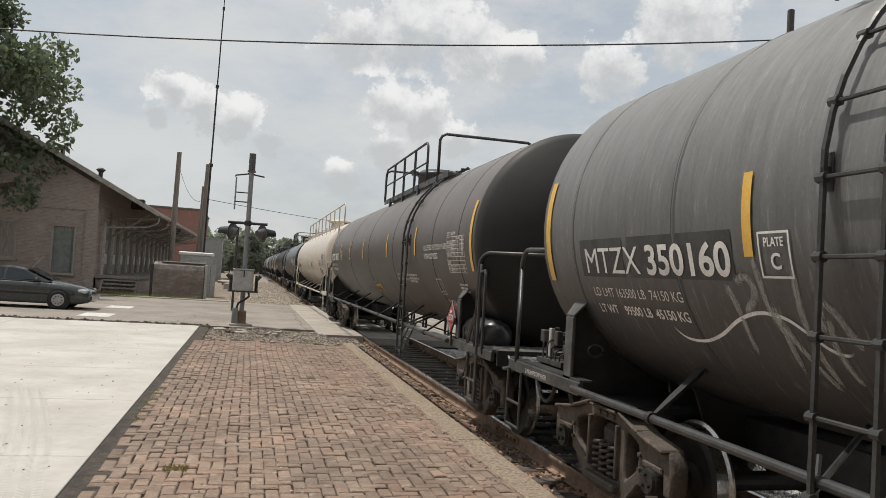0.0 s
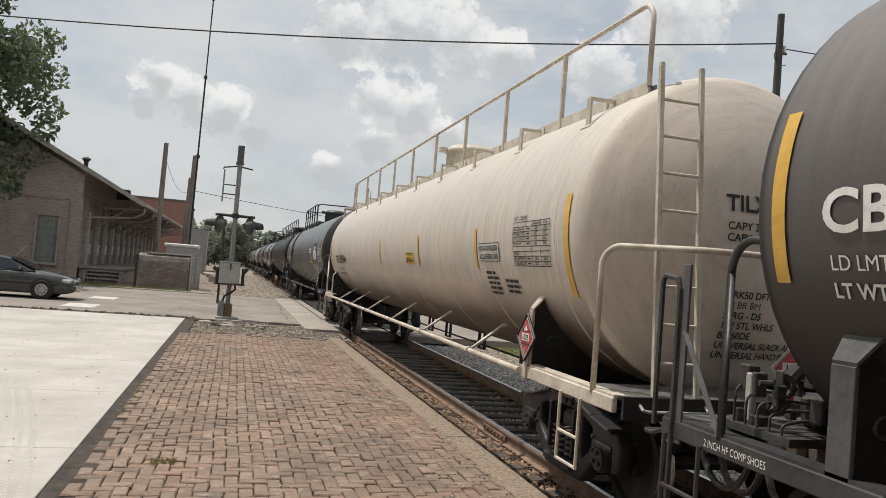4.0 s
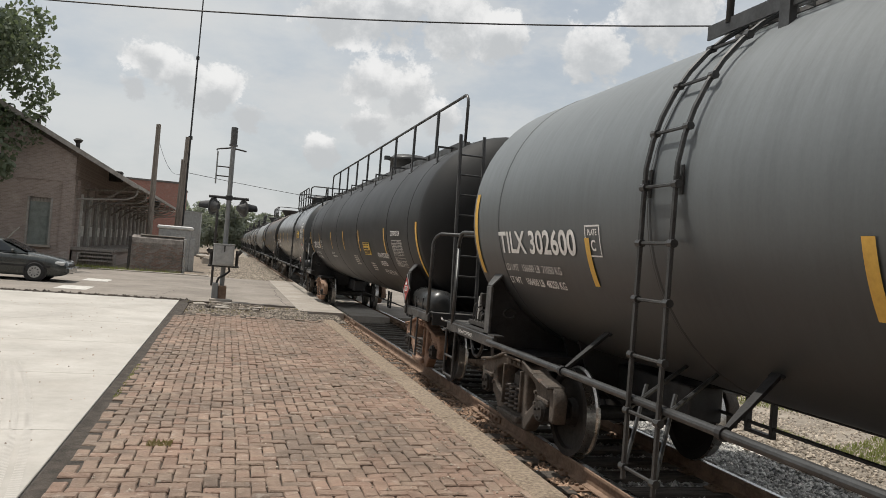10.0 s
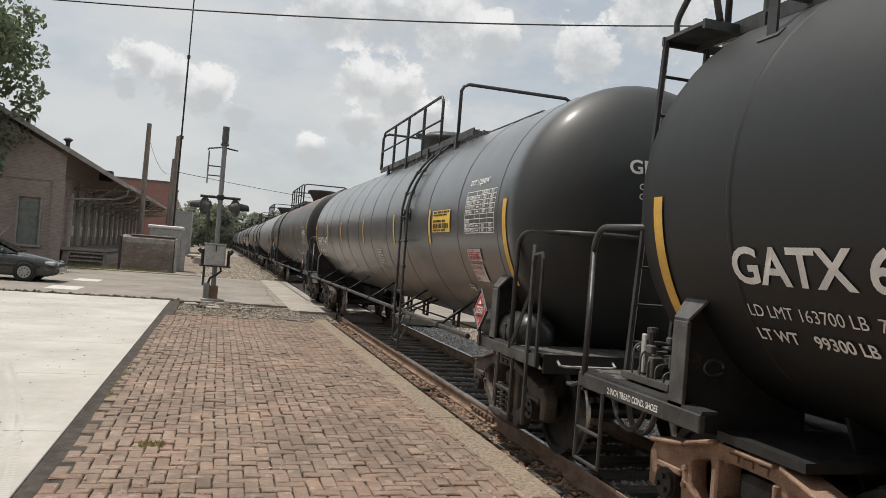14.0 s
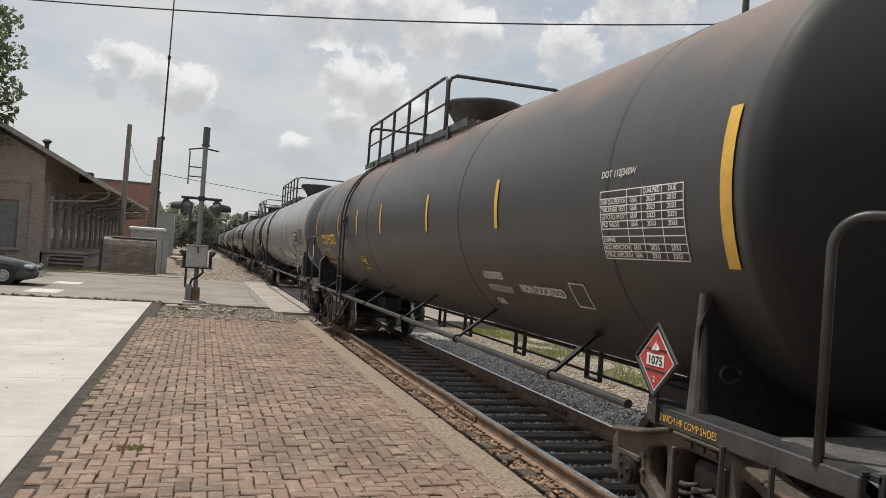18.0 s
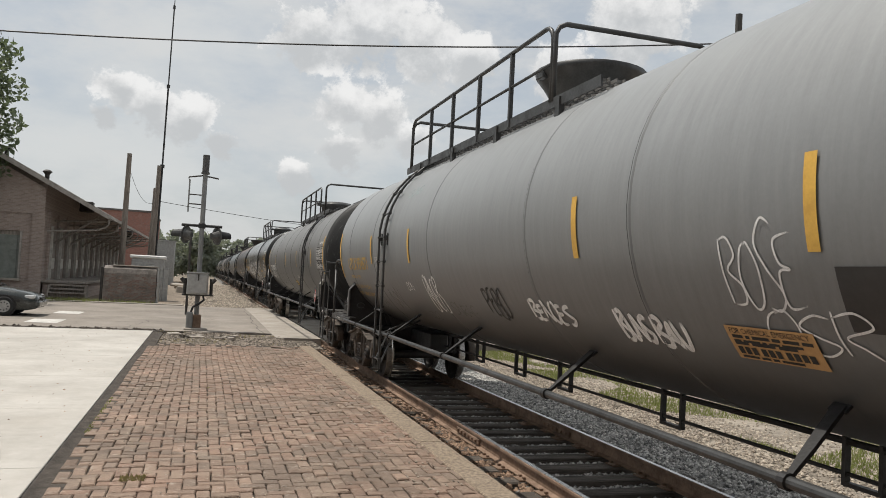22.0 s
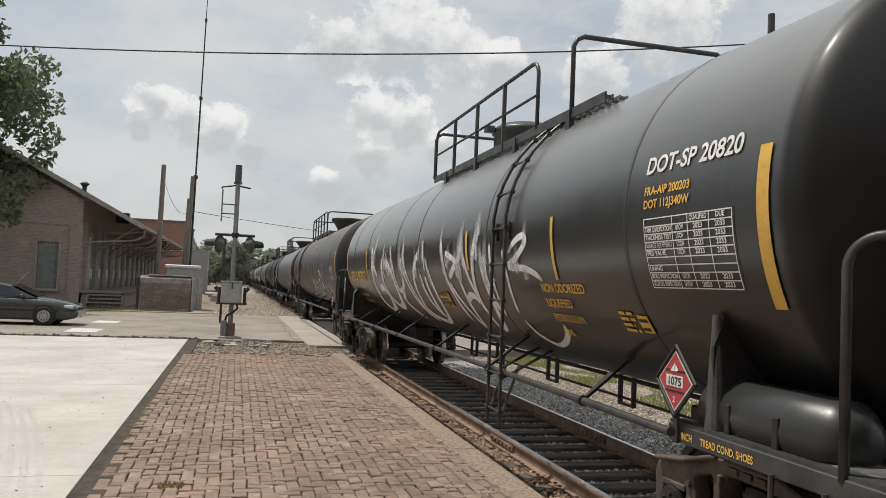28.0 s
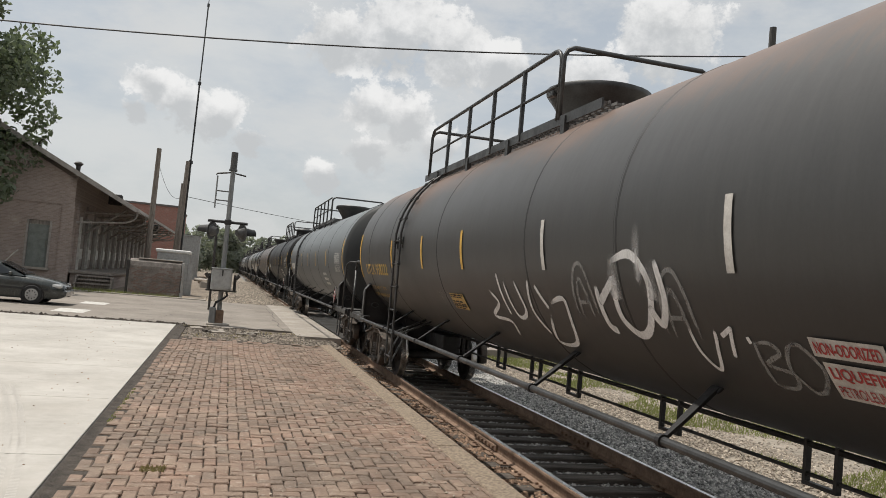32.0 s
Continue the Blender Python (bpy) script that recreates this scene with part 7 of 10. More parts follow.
CARS = [
    dict(span=(-10.74, 5.73), rings=(7.67, 5.98, 3.2, 0.4, -2.4, -5.2, -7.6), end_z=2.48, kind="A", bowl=False, paint=P_MTZX, ladder=4.1, strips=(2.65, -6.0), strip_z=2.45,
         label="weathered black railway tank car with white lettering and silver graffiti",
         extra=(number("MTZX 350160", 4.94, 2.10, ("LD LMT 163500 LB  74150 KG", "LT WT    99500 LB  45150 KG"), 2.09, plate=2.56), tall_letter("smear", 2.95, -1.19, 0.98, 0.88, 0.075, M_SP_SILVER, "faded and weathered silver graffiti"), tall_letter("smear", 1.75, -1.19, 1.1, 0.8, 0.075, M_SP_SILVER, "faded and weathered silver graffiti"), tall_letter("wave", 3.80, -0.96, 1.77, 0.27, 0.028, M_SP_WHITE, "thin wavy white paint line"), patch(5.02, 2.37, 0.78, 0.32, M_REPAINT), patch(4.16, 2.37, 1.34, 0.32, M_REPAINT), sill_words("2 INCH HF COMP SHOES", 6.3, M_WHITE))),
    dict(span=(8.48, 26.38), struts=(7.1, 4.9, 2.56, 0.46, -2.07, -4.3, -6.6), rings=(8.2, 3.57, 0.2, -3.16, -6.7, -8.3), end_z=2.55, kind="B", paint=P_BROWN, ladder=-4.93, lead=(-0.85, -0.66, 0.25), rear=(-0.45, 0.48), grabs=((-1, 0.5), (1, 1.1)), strips=(12.04, 14.94, 18.5, 21.26, 23.61), strip_z=2.58, reservoir=True,
         label="brown-black railway tank car with white stencils",
         extra=(number("CBTX 784153", 26.06, 2.06, ("LD LMT 162700 LB  73800 KG", "LT WT   100300 LB  45500 KG"), 2.34, plate=23.39), grid(9.74, 2.57, 0.95, 0.52, "DOT 112J340W", M_OFFWHITE, "TIOC", ("2015", "2025")), words(11.3, 2.40, ("LIQUEFIED PETROLEUM GAS", "NON-ODORIZED"), 0.085, M_OFFWHITE),
                lambda car, c, hs: shell_mesh("plate_box", car, M_OFFWHITE, frame_bars(0, -0.28, 0.33, 0, 0.016) + [bar(0.15, -0.22, 0.165, 0), bar(0, -0.235, 0.33, -0.22)], 10.76 - c, 1.95), sign(10.64, 1.63, 0.48, 0.24, M_OFFWHITE, M_RED, 4), sign(17.56, 1.78, 0.85, 0.27, M_FADED, M_INK), words(14.12, 1.96, ("OWNERSHIP SUBJECT TO A SECURITY AGREEMENT", "FILED WITH THE SURFACE TRANSPORTATION BOARD"), 0.05, M_OFFWHITE), lines_of_bars(12.9, 2.0, 3, 0.8, 0.035, M_OFFWHITE), lines_of_bars(9.4, 1.9, 3, 0.5, 0.03, M_OFFWHITE), head((("CBTX 784153", 0, 0, 0.14), ("CAPY 33602 GAL", 0.2, -0.16, 0.06)), M_WHITE, -0.6, 2.85), head_placard, sill_words("2 INCH HF COMP SHOES", 27.0, M_WHITE))),
    dict(span=(29.2, 46.77), grab_h=0.80, end_z=2.32, kind="C", paint=P_CREAM, longer=0.16, trim=M_TRIM_CREAM, lead=(-0.84, -0.87, 0.61), rear=(-0.36, 0.89), strips=(31.92, 35.05, 38.49, 44.95), strip_z=2.33, frames=M_BLACK, post=0.045, seams=8,
         label="cream railway tank car with full-length walkway, streaked and rust-stained",
         extra=(number("TILX 309744", 45.67, 2.0, ("LD LMT   162300 LB  73600 KG", "LT WT    100700 LB  45700 KG"), 2.08, 0.225, M_INK), grid(30.58, 2.59, 1.0, 0.46, "DOT 112J340W", M_INK),
                sign(31.78, 2.38, 0.73, 0.2, M_OFFWHITE, M_INK, text=("NOT-ODORIZED", "LIQUEFIED GAS")), lambda car, c, hs: shell_mesh("notice_box", car, M_INK, frame_bars(0, -0.21, 0.74, 0.01, 0.014), 31.79 - c, 2.38, 0.008), lines_of_bars(31.62, 2.06, 5, 0.5, 0.035, M_INK), sign(36.0, 2.31, 0.6, 0.2, M_YSIGN, M_INK), lines_of_bars(31.0, 1.98, 3, 0.5, 0.035, M_INK),
                head((("TILX 309744", 0, 0, 0.14), ("CAPY 33620 GAL", 0.02, -0.16, 0.065), ("CAPY 127200 L", 0.02, -0.26, 0.065), ("TRK50 DFT", 0.1, -0.75, 0.06), ("48 BR BM", 0.1, -0.84, 0.06), ("SPRG - D5", 0.1, -0.93, 0.06), ("1W STL WHLS", 0.1, -1.02, 0.06), ("BSE60DE", 0.1, -1.11, 0.06), ("UNIVERSAL SLACK ADJ", 0.1, -1.2, 0.06), ("UNIVERSAL HAND BRAKE", 0.1, -1.29, 0.06)), M_INK, -0.35, 2.72), head_placard)),
    dict(span=(49.7, 67.43), rings=(8.1, 4.9, 1.38, -0.44, -4.07, -7.23, -8.4), end_z=2.29, kind="A", paint=P_SLATE, ladder=4.51, lead=(-0.65, -0.77, 0.58), strips=(53.2, 55.76, 58.27, 61.5, 64.47), strip_z=2.03, strip_h=0.43, bowl=False,
         label="slate-grey railway tank car with white stencils and a patched panel",
         extra=(number("TILX 302600", 66.65, 1.95, ("LD LMT   156600 LB  71050 KG", "LT WT    106400 LB  48250 KG"), 2.09, 0.225, plate=64.5), grid(50.90, 2.57, 1.0, 0.48, "DOT 112J400W", None, "TILA"),
                patch(52.7, 2.78, 1.35, 0.62, M_PATCHED), patch(59.9, 2.20, 0.95, 0.46, M_PATCHED), sign(52.30, 2.65, 0.6, 0.15, M_WHITE, M_OFFWHITE, rows=1), sign(52.5, 2.49, 1.05, 0.15, M_WHITE, M_OFFWHITE, rows=1), sign(52.5, 2.32, 1.05, 0.15, M_WHITE, M_OFFWHITE, rows=1), sign(54.15, 2.18, 0.7, 0.27, M_YSIGN, M_INK, rows=5),
                words(53.12, 1.86, ("LIQUEFIED PETROLEUM GAS",), 0.10, M_WHITE), lambda car, c, hs: shell_mesh("notice_box", car, M_WHITE, frame_bars(-0.02, -0.03, 1.72, 0.13, 0.012), 53.12 - c, 1.86), lines_of_bars(52.8, 1.80, 4, 0.75, 0.03, M_WHITE), words(54.44, 1.53, ("NOT ODORIZED",), 0.085, M_WHITE), lines_of_bars(54.14, 2.60, 2, 0.7, 0.06, M_WHITE), lambda car, c, hs: shell_mesh("plate_box", car, M_WHITE, frame_bars(0, -0.3, 0.36, 0, 0.018) + [bar(0.17, -0.3, 0.185, 0)], 51.26 - c, 1.85),
                tag("JANGA", 58.2, 1.66, 0.95, 0.30, 0.016, M_SP_WHITE, 12), head((("TILX 302600", 0, 0, 0.14), ("CAPY 33590 US", 0.05, -0.16, 0.065), ("CAPY 27971 IM", 0.05, -0.26, 0.065), ("CAPY 127 152", 0.05, -0.36, 0.065), ("01E DFT GR", 0.25, -1.12, 0.055), ("36 1W CLASS C WHL", 0.18, -1.2, 0.055), ("SPRG D-5", 0.16, -1.28, 0.055), ("BR BM AAR 18", 0.14, -1.36, 0.055)), M_WHITE, -0.50, 2.84), head_placard, sill_words("2 INCH HF COMP SHOES", 50.1, M_WHITE), sill_words("2 INCH HF COMP SHOES", 68.0, M_WHITE))),
    dict(span=(70.58, 86.89), drop=0.24, hangers=(5.9, 3.71, 1.2, -1.3, -3.8), rings=(7.4, 5.02, 1.42, -2.14, -5.7, -7.5), end_z=2.04, dished=False, kind="C", paint=P_BLACK, lead=(-0.42, -0.5, 0.92), rear=(-0.26, 1.04), res_d=0.17, strips=(73.26, 76.30, 78.81, 81.28, 84.27), strip_z=2.20, strip_h=0.5, pipe=False, reservoir=True, frames=M_TAN,
         label="plain black railway tank car with full-length walkway and white lettering",
         extra=(number("GATX 63339", 86.15, 1.86, ("LD LMT 163700 LB  74250 KG", "LT WT    99300 LB  45050 KG"), 1.97, plate=83.96), grid(72.59, 2.22, 0.86, 0.5, None, M_OFFWHITE), words(81.83, 1.83, ("CONSULT OWNER", "BEFORE REPAIRING TANK"), 0.055, M_WHITE),
                words(74.27, 1.88, ("NON-ODORIZED", "LIQUEFIED", "PETROLEUM GAS"), 0.10, M_WHITE), sign(75.79, 2.17, 0.8, 0.28, M_YSIGN, M_INK, 5), lines_of_bars(75.5, 1.74, 4, 0.5, 0.03, M_OFFWHITE), lines_of_bars(77.6, 1.86, 5, 0.7, 0.03, M_OFFWHITE), words(72.62, 2.30, ("DOT-SP 21134",), 0.085, M_WHITE),
                head((("GATX 63339", 0, 0, 0.14), ("CAPY  33664 GALS", 0.1, -0.16, 0.065), ("CAPY  127432 L", 0.1, -0.26, 0.065)), M_WHITE, -0.40, 2.9), head_placard, sill_words("2 INCH TREAD COND. SHOES", 87.5, M_WHITE))),
    dict(span=(89.9, 106.48), end_z=2.18, kind="B", paint=P_GREEN, dished=False, ladder=-4.03, grabs=((-1, 0.9),), lead=(-0.61, -0.29, 0.29), strips=(92.94, 95.32, 98.3, 101.4, 103.9), strip_z=2.40, reservoir=True, seams=11,
         label="glossy dark green-grey railway tank car with a yellow notice",
         extra=(number("GBRX 711447", 106.13, 2.1, ("LD LMT 162800 LB  73850 KG", "LT WT   100200 LB  45450 KG"), 2.08), grid(91.27, 2.80, 1.05, 0.5, None), words(91.25, 2.88, ("DOT 112J340W",), 0.07, M_WHITE), sign(91.75, 1.66, 0.22, 0.09, M_OFFWHITE, M_INK, 2), sign(92.76, 2.62, 0.85, 0.3, M_YSIGN, M_INK, 5), sign(91.27, 2.11, 0.5, 0.15, M_OFFWHITE, M_RED, text=("NON-ODORIZED",)), sign(91.25, 1.93, 0.45, 0.23, M_OFFWHITE, M_RED, text=("LIQUEFIED", "PETROLEUM", "GAS")),
                lines_of_bars(97.06, 2.05, 6, 0.5, 0.03, M_OFFWHITE), head((("GBRX 711447", 0, 0, 0.14), ("CAPY", 0.1, -0.16, 0.06), ("CAPY", 0.1, -0.26, 0.06)), M_WHITE, -0.51, 2.97), head_placard, sill_words("2 INCH HF COMP SHOES", 107.2, M_WHITE))),
    dict(span=(109.4, 125.96), shell=(1.51, 2.59), rings=(7.3, 5.2, 1.88, -3.4, -6.9), end_z=2.5, kind="A", paint=P_RUST, ladder=3.89, thin=True, lead=(-0.64, -0.32, 0.72), strips=(113.03, 115.59, 118.41, 120.50, 122.64), strip_z=2.57,
         label="black railway tank car with a rusty brown back and yellow lettering",
         extra=(number("UTLX 955725", 125.2, 2.06, ("LD LMT 163600 LB  74 200 KG", "LT WT    99400 LB  45 100 KG"), 2.13, 0.225, M_YLET, drop=0.33), words(125.19, 1.97, ("THE TANK CAR PEOPLE",), 0.065, M_YLET), grid(110.86, 2.56, 1.05, 0.5, None, M_WHITE, "GEAR"), words(110.86, 2.66, ("DOT 112J340W",), 0.05, M_OFFWHITE), sign(120.66, 1.91, 0.43, 0.28, M_YSIGN, M_INK, 5),
                words(113.79, 1.80, ("LIQUEFIED", "PETROLEUM", "GAS"), 0.085, M_WHITE), words(112.85, 1.70, ("NON ODORIZED",), 0.09, M_WHITE), lambda car, c, hs: shell_mesh("plate_box", car, M_OFFWHITE, frame_bars(0, 0, 0.29, 0.25, 0.016), 111.69 - c, 1.64), lambda car, c, hs: shell_mesh("plate_box", car, M_OFFWHITE, frame_bars(0, 0, 0.24, 0.26, 0.016) + [moved(letters("PLATE", 0.045, 0.16), 0.04, 0.18), moved(letters("C", 0.08), 0.085, 0.05)], 122.57 - c, 2.13),
                head((("UTLX 955725", 0.0, 0.0, 0.14), ("CAPY 33930 GAL", 0.2, -0.15, 0.06), ("CAPY 128400 LITE", 0.2, -0.24, 0.06), ("SPRG D-5", 0.2, -0.33, 0.06), ("36 IN WHLS", 0.2, -0.42, 0.06)), M_YLET, -0.44, 3.05), head_placard, sill_words("2 INCH HF COMP SHOES", 110.0, M_YLET), sill_words("2 INCH HF COMP SHOES", 126.3, M_YLET))),
    dict(span=(128.7, 145.64), shell=(1.51, 2.59), struts=(6.3, 3.6, 0.77, -2.18, -5.0), hangers=(5.4, 3.9, 2.2, 0.75, -1.6, -3.9), rings=(7.4, 5.2, 1.76, -1.55, -3.4, -6.8), end_z=2.41, kind="A", paint=P_GREY, ladder=4.05, thin=True, lead=(-1.06, -0.6, 0.48), rear=(-0.77, 0.96), strips=(132.06, 134.6, 139.9, 142.5), strip_z=2.47,
         label="light grey railway tank car with many small graffiti tags",
         extra=(number("UTLX 954571", 144.8, 1.85, ("LD LMT 163700 LB  74 250 KG", "LT WT    99300 LB  45 050 KG"), 2.12, 0.23, M_FADED, drop=0.36), words(144.8, 1.95, ("THE TANK CAR PEOPLE",), 0.06, M_FADED), grid(130.22, 2.56, 0.97, 0.47, None, M_INK), sign(131.44, 2.50, 0.9, 0.46, M_INK, M_WHITE, text=("LIQUEFIED", "PETROLEUM GAS", "NON-ODORIZED")), lambda car, c, hs: shell_mesh("plate_box", car, M_WHITE, [bar(0, 0, 0.34, 0.26)] + [], 131.01 - c, 1.72), lambda car, c, hs: shell_mesh("plate_inner", car, M_INK, [bar(0.03, 0.03, 0.31, 0.23)], 131.01 - c, 1.72, 0.014),
                tag("BOSE", 132.82, 1.92, 0.6, 0.48, 0.013, M_SP_WHITE, 21), tag("OSR", 132.6, 1.70, 0.75, 0.26, 0.012, M_SP_WHITE, 34), patch(131.96, 2.15, 0.42, 0.34, M_PATCHED), tag("BUNS", 134.28, 1.62, 0.42, 0.24, 0.04, M_SP_WHITE, 22), tag("BAU", 133.80, 1.60, 0.36, 0.26, 0.04, M_SP_WHITE, 35), tag("GRONE", 129.5, 1.35, 1.1, 0.55, 0.035, M_SP_WHITE, 23), tag("KANG", 131.8, 1.62, 1.1, 0.28, 0.03, M_SP_WHITE, 31),
                tag("BENOES", 135.91, 1.66, 0.85, 0.21, 0.036, M_SP_WHITE, 24), tag("PEBO", 137.16, 1.63, 0.6, 0.36, 0.03, M_SP_DARK, 25), tag("BNLB", 139.45, 1.58, 0.6, 0.5, 0.03, M_SP_WHITE, 26), tag("SNRAG", 138.65, 1.55, 0.95, 0.2, 0.014, M_SP_GREY, 27), tag("DON", 140.45, 1.82, 0.35, 0.14, 0.014, M_SP_WHITE, 28), tag("GUNS", 140.6, 3.25, 0.7, 0.15, 0.02, M_SP_BLUE, 29), tag("KLUNR", 143.3, 1.45, 0.75, 0.42, 0.014, M_SP_GREY, 30), tag("NRN", 141.98, 1.5, 0.7, 0.42, 0.03, M_SP_GREY, 32), tag("EDO", 140.15, 1.42, 0.5, 0.16, 0.014, M_SP_GREY, 33), lambda car, c, hs: shell_mesh("plate_box", car, M_OFFWHITE, frame_bars(0, 0, 0.24, 0.27, 0.012) + [moved(letters("PLATE", 0.045, 0.16), 0.04, 0.19), moved(letters("C", 0.08), 0.085, 0.06)], 142.26 - c, 2.07), sign(132.96, 1.81, 0.72, 0.24, M_TANSIGN, M_INK, 4, ("FOR CHEMICAL EMERGENCY",)),
                head((("UTLX 954571", 0.0, 0.0, 0.14), ("CAPY 33370 GAL", 0.25, -0.13, 0.06), ("120 500 LITE", 0.33, -0.22, 0.06), ("SPRG D-5  7 OC", 0.25, -0.31, 0.06), ("36 IN WHLS", 0.27, -0.40, 0.06), ("NO. 24 BRAKE BE", 0.28, -0.49, 0.06)), M_FADED, -0.63, 3.12), head_placard, sill_words("2 INCH HF COMP SHOES", 129.1, M_WHITE), sill_words("2 INCH HF COMP SHOES", 146.2, M_WHITE))),
    dict(span=(148.37, 164.84), struts=(4.7, 2.16, -0.24, -2.72, -5.2), rings=(7.3, 4.71, 1.48, -0.70, -3.10, -5.30, -7.21), end_z=2.47, kind="B", paint=P_DGREY, ladder=-4.8, flat_posts=True, lead=(-1.06, -0.61, 0.4), strips=(150.65, 154.19, 157.5, 161.5), strip_z=2.45,
         label="dark grey weathered railway tank car with a white inspection table",
         extra=(number("MTZX 350204", 164.0, 2.1, ("LD LMT 163500 LB  74150 KG", "LT WT    99500 LB  45150 KG"), 2.09, plate=161.8), patch(149.53, 2.70, 1.12, 0.60, M_INK), grid(149.5, 2.67, 1.06, 0.54, None, M_WHITE), words(149.02, 2.77, ("DOT 112J340W",), 0.055, M_WHITE), words(154.63, 1.84, ("LIQUEFIED PETROLEUM GAS", "NON-ODORIZED"), 0.08, M_WHITE), sign(155.85, 1.76, 0.6, 0.22, M_FADED, M_INK), tag("RON", 163.4, 1.75, 1.4, 0.5, 0.04, M_SP_WHITE, 41), tall_letter("arch", 161.60, -1.22, 0.62, 0.62, 0.032, M_SP_GREY, "outlined grey graffiti letter"), tall_letter("arch", 160.88, -1.22, 0.62, 0.62, 0.032, M_SP_GREY, "outlined grey graffiti letter"), tall_letter("arch", 160.16, -1.22, 0.62, 0.62, 0.032, M_SP_GREY, "outlined grey graffiti letter"), tall_letter("arch", 159.44, -1.22, 0.62, 0.62, 0.032, M_SP_GREY, "outlined grey graffiti letter"), tall_letter("arch", 158.72, -1.22, 0.62, 0.62, 0.032, M_SP_GREY, "outlined grey graffiti letter"), tall_letter("arch", 158.00, -1.22, 0.62, 0.62, 0.032, M_SP_GREY, "outlined grey graffiti letter"),
                lambda car, c, hs: shell_mesh("warning_box", car, M_OFFWHITE, frame_bars(0, 0, 0.26, 0.3, 0.012) + [stroke([(0.04, 0.2), (0.13, 0.27), (0.22, 0.2)], 0.03), bar(0.1, 0.04, 0.16, 0.2)], 164.2 - c, 1.75), head((("MTZX 350204", 0, 0, 0.14), ("CAPY", 0.15, -0.14, 0.06), ("CAPY", 0.15, -0.23, 0.06), ("SPRG 7 OC D-5", 0.1, -0.95, 0.055), ("36 INCH CL C WH", 0.09, -1.04, 0.055)), M_WHITE, -0.47, 2.64), head_placard, jack_words(148.98), warning_plate(149.06, 1.94), lines_of_bars(149.95, 1.75, 1, 0.09, 0.012, M_OFFWHITE), lines_of_bars(150.0, 1.62, 2, 0.34, 0.014, M_OFFWHITE), sill_words("2 INCH  HF COMP  SHOES", 148.62, M_WHITE, 0.058), sill_words("2 INCH HF COMP SHOES", 165.6, M_WHITE))),
    dict(span=(167.4, 184.22), shell=(1.51, 2.59), rings=(7.2, 5.12, 1.95, 0.16, -3.4, -6.8), end_z=2.39, kind="B", paint=P_GLOSS, ladder=-4.2, thin=True, lead=(-0.9, -0.6, 0.54), rear=(-0.81, 0.83), strips=(181.12, 173.2), pale=(178.23, 175.60), strip_z=2.45, reservoir=True, seams=7,
         label="glossy black railway tank car covered with large white graffiti",
         extra=(number("UTLX 957032", 183.66, 2.22, ("LD LMT   162700 LB  73 800 KG", "LT WT    100300 LB  45 500 KG"), 2.02, 0.245, M_YLET, plate=180.95, drop=0.36), grid(168.71, 2.53, 1.03, 0.5, None, M_WHITE, "UTCW"), words(168.74, 2.86, ("DOT-SP 20820",), 0.125, M_WHITE), words(168.72, 2.70, ("FRA-AIP 200203", "DOT 112J340W"), 0.06, M_YLET), words(170.89, 1.97, ("NON ODORIZED", "LIQUEFIED", "PETROLEUM", "GAS"), 0.088, M_YLET), lambda car, c, hs: strips(car, [170.42 - c], 2.38, 0.6, 0.06),
                lines_of_bars(169.44, 1.84, 4, 0.25, 0.03, M_YLET), sign(169.15, 1.82, 0.16, 0.16, M_YSIGN, M_INK, 2), sign(175.19, 1.90, 0.6, 0.26, M_FADED, M_INK), tall_letter("G", 180.61, -1.29, 1.14, 1.6, 0.207, M_SP_BROAD, "large white brushed graffiti letter", 26, 1), tall_letter("O", 179.42, -1.13, 1.11, 1.21, 0.207, M_SP_BROAD, "large white brushed graffiti letter", 30, 2), tall_letter("R", 178.38, -1.4, 0.99, 1.5, 0.13, M_SP_BROAD, "large white brushed graffiti letter", 20, 3), tall_letter("N", 177.4, -1.36, 0.9, 1.51, 0.13, M_SP_BROAD, "large white brushed graffiti letter", 16, 4), tall_letter("D", 176.68, -1.32, 1.35, 1.38, 0.15, M_SP_BROAD, "large white brushed graffiti letter", 26, 5), tall_letter("K", 174.5, -1.31, 1.09, 1.46, 0.12, M_SP_BROAD, "large white brushed graffiti letter", 24, 6), tall_letter("P", 173.77, -1.28, 0.31, 1.29, 0.12, M_SP_BROAD, "large white brushed graffiti letter", 10, 7), tall_letter("A", 173.72, -1.23, 1.0, 1.43, 0.13, M_SP_BROAD, "large white brushed graffiti letter", 22, 8), tall_letter("U", 173.13, -1.24, 0.62, 1.1, 0.16, M_SP_BROAD, "large white brushed graffiti letter", 14, 9), tall_letter("B", 172.45, -1.32, 1.69, 1.32, 0.091, M_SP_BROAD, "large white brushed graffiti letter", 12, 9),
                head((("UTLX 957032", 0, 0, 0.14),), M_YLET, -0.61, 2.85), head_placard, sill_words("2 INCH      TREAD COND. SHOES", 168.3, M_YLET), sill_words("2 INCH TREAD COND. SHOES", 184.9, M_YLET))),
    dict(span=(187.03, 203.75), shell=(1.51, 2.59), struts=(5.0, 2.6, 0.3, -2.0, -4.26, -6.4), hangers=(5.2, 3.24, 1.77, 0.48, -1.8, -3.88), rings=(7.3, 5.2, 1.88, -1.5, -3.4, -6.94), end_z=2.43, kind="A", paint=P_RUST, ladder=4.1, thin=True, grabs=((-1, 0.78),), lead=(-0.27, -0.05, 0.21), strips=(196.05, 198.15, 200.4), pale=(190.58, 193.41), strip_z=2.43,
         label="brown-black railway tank car with white and green graffiti",
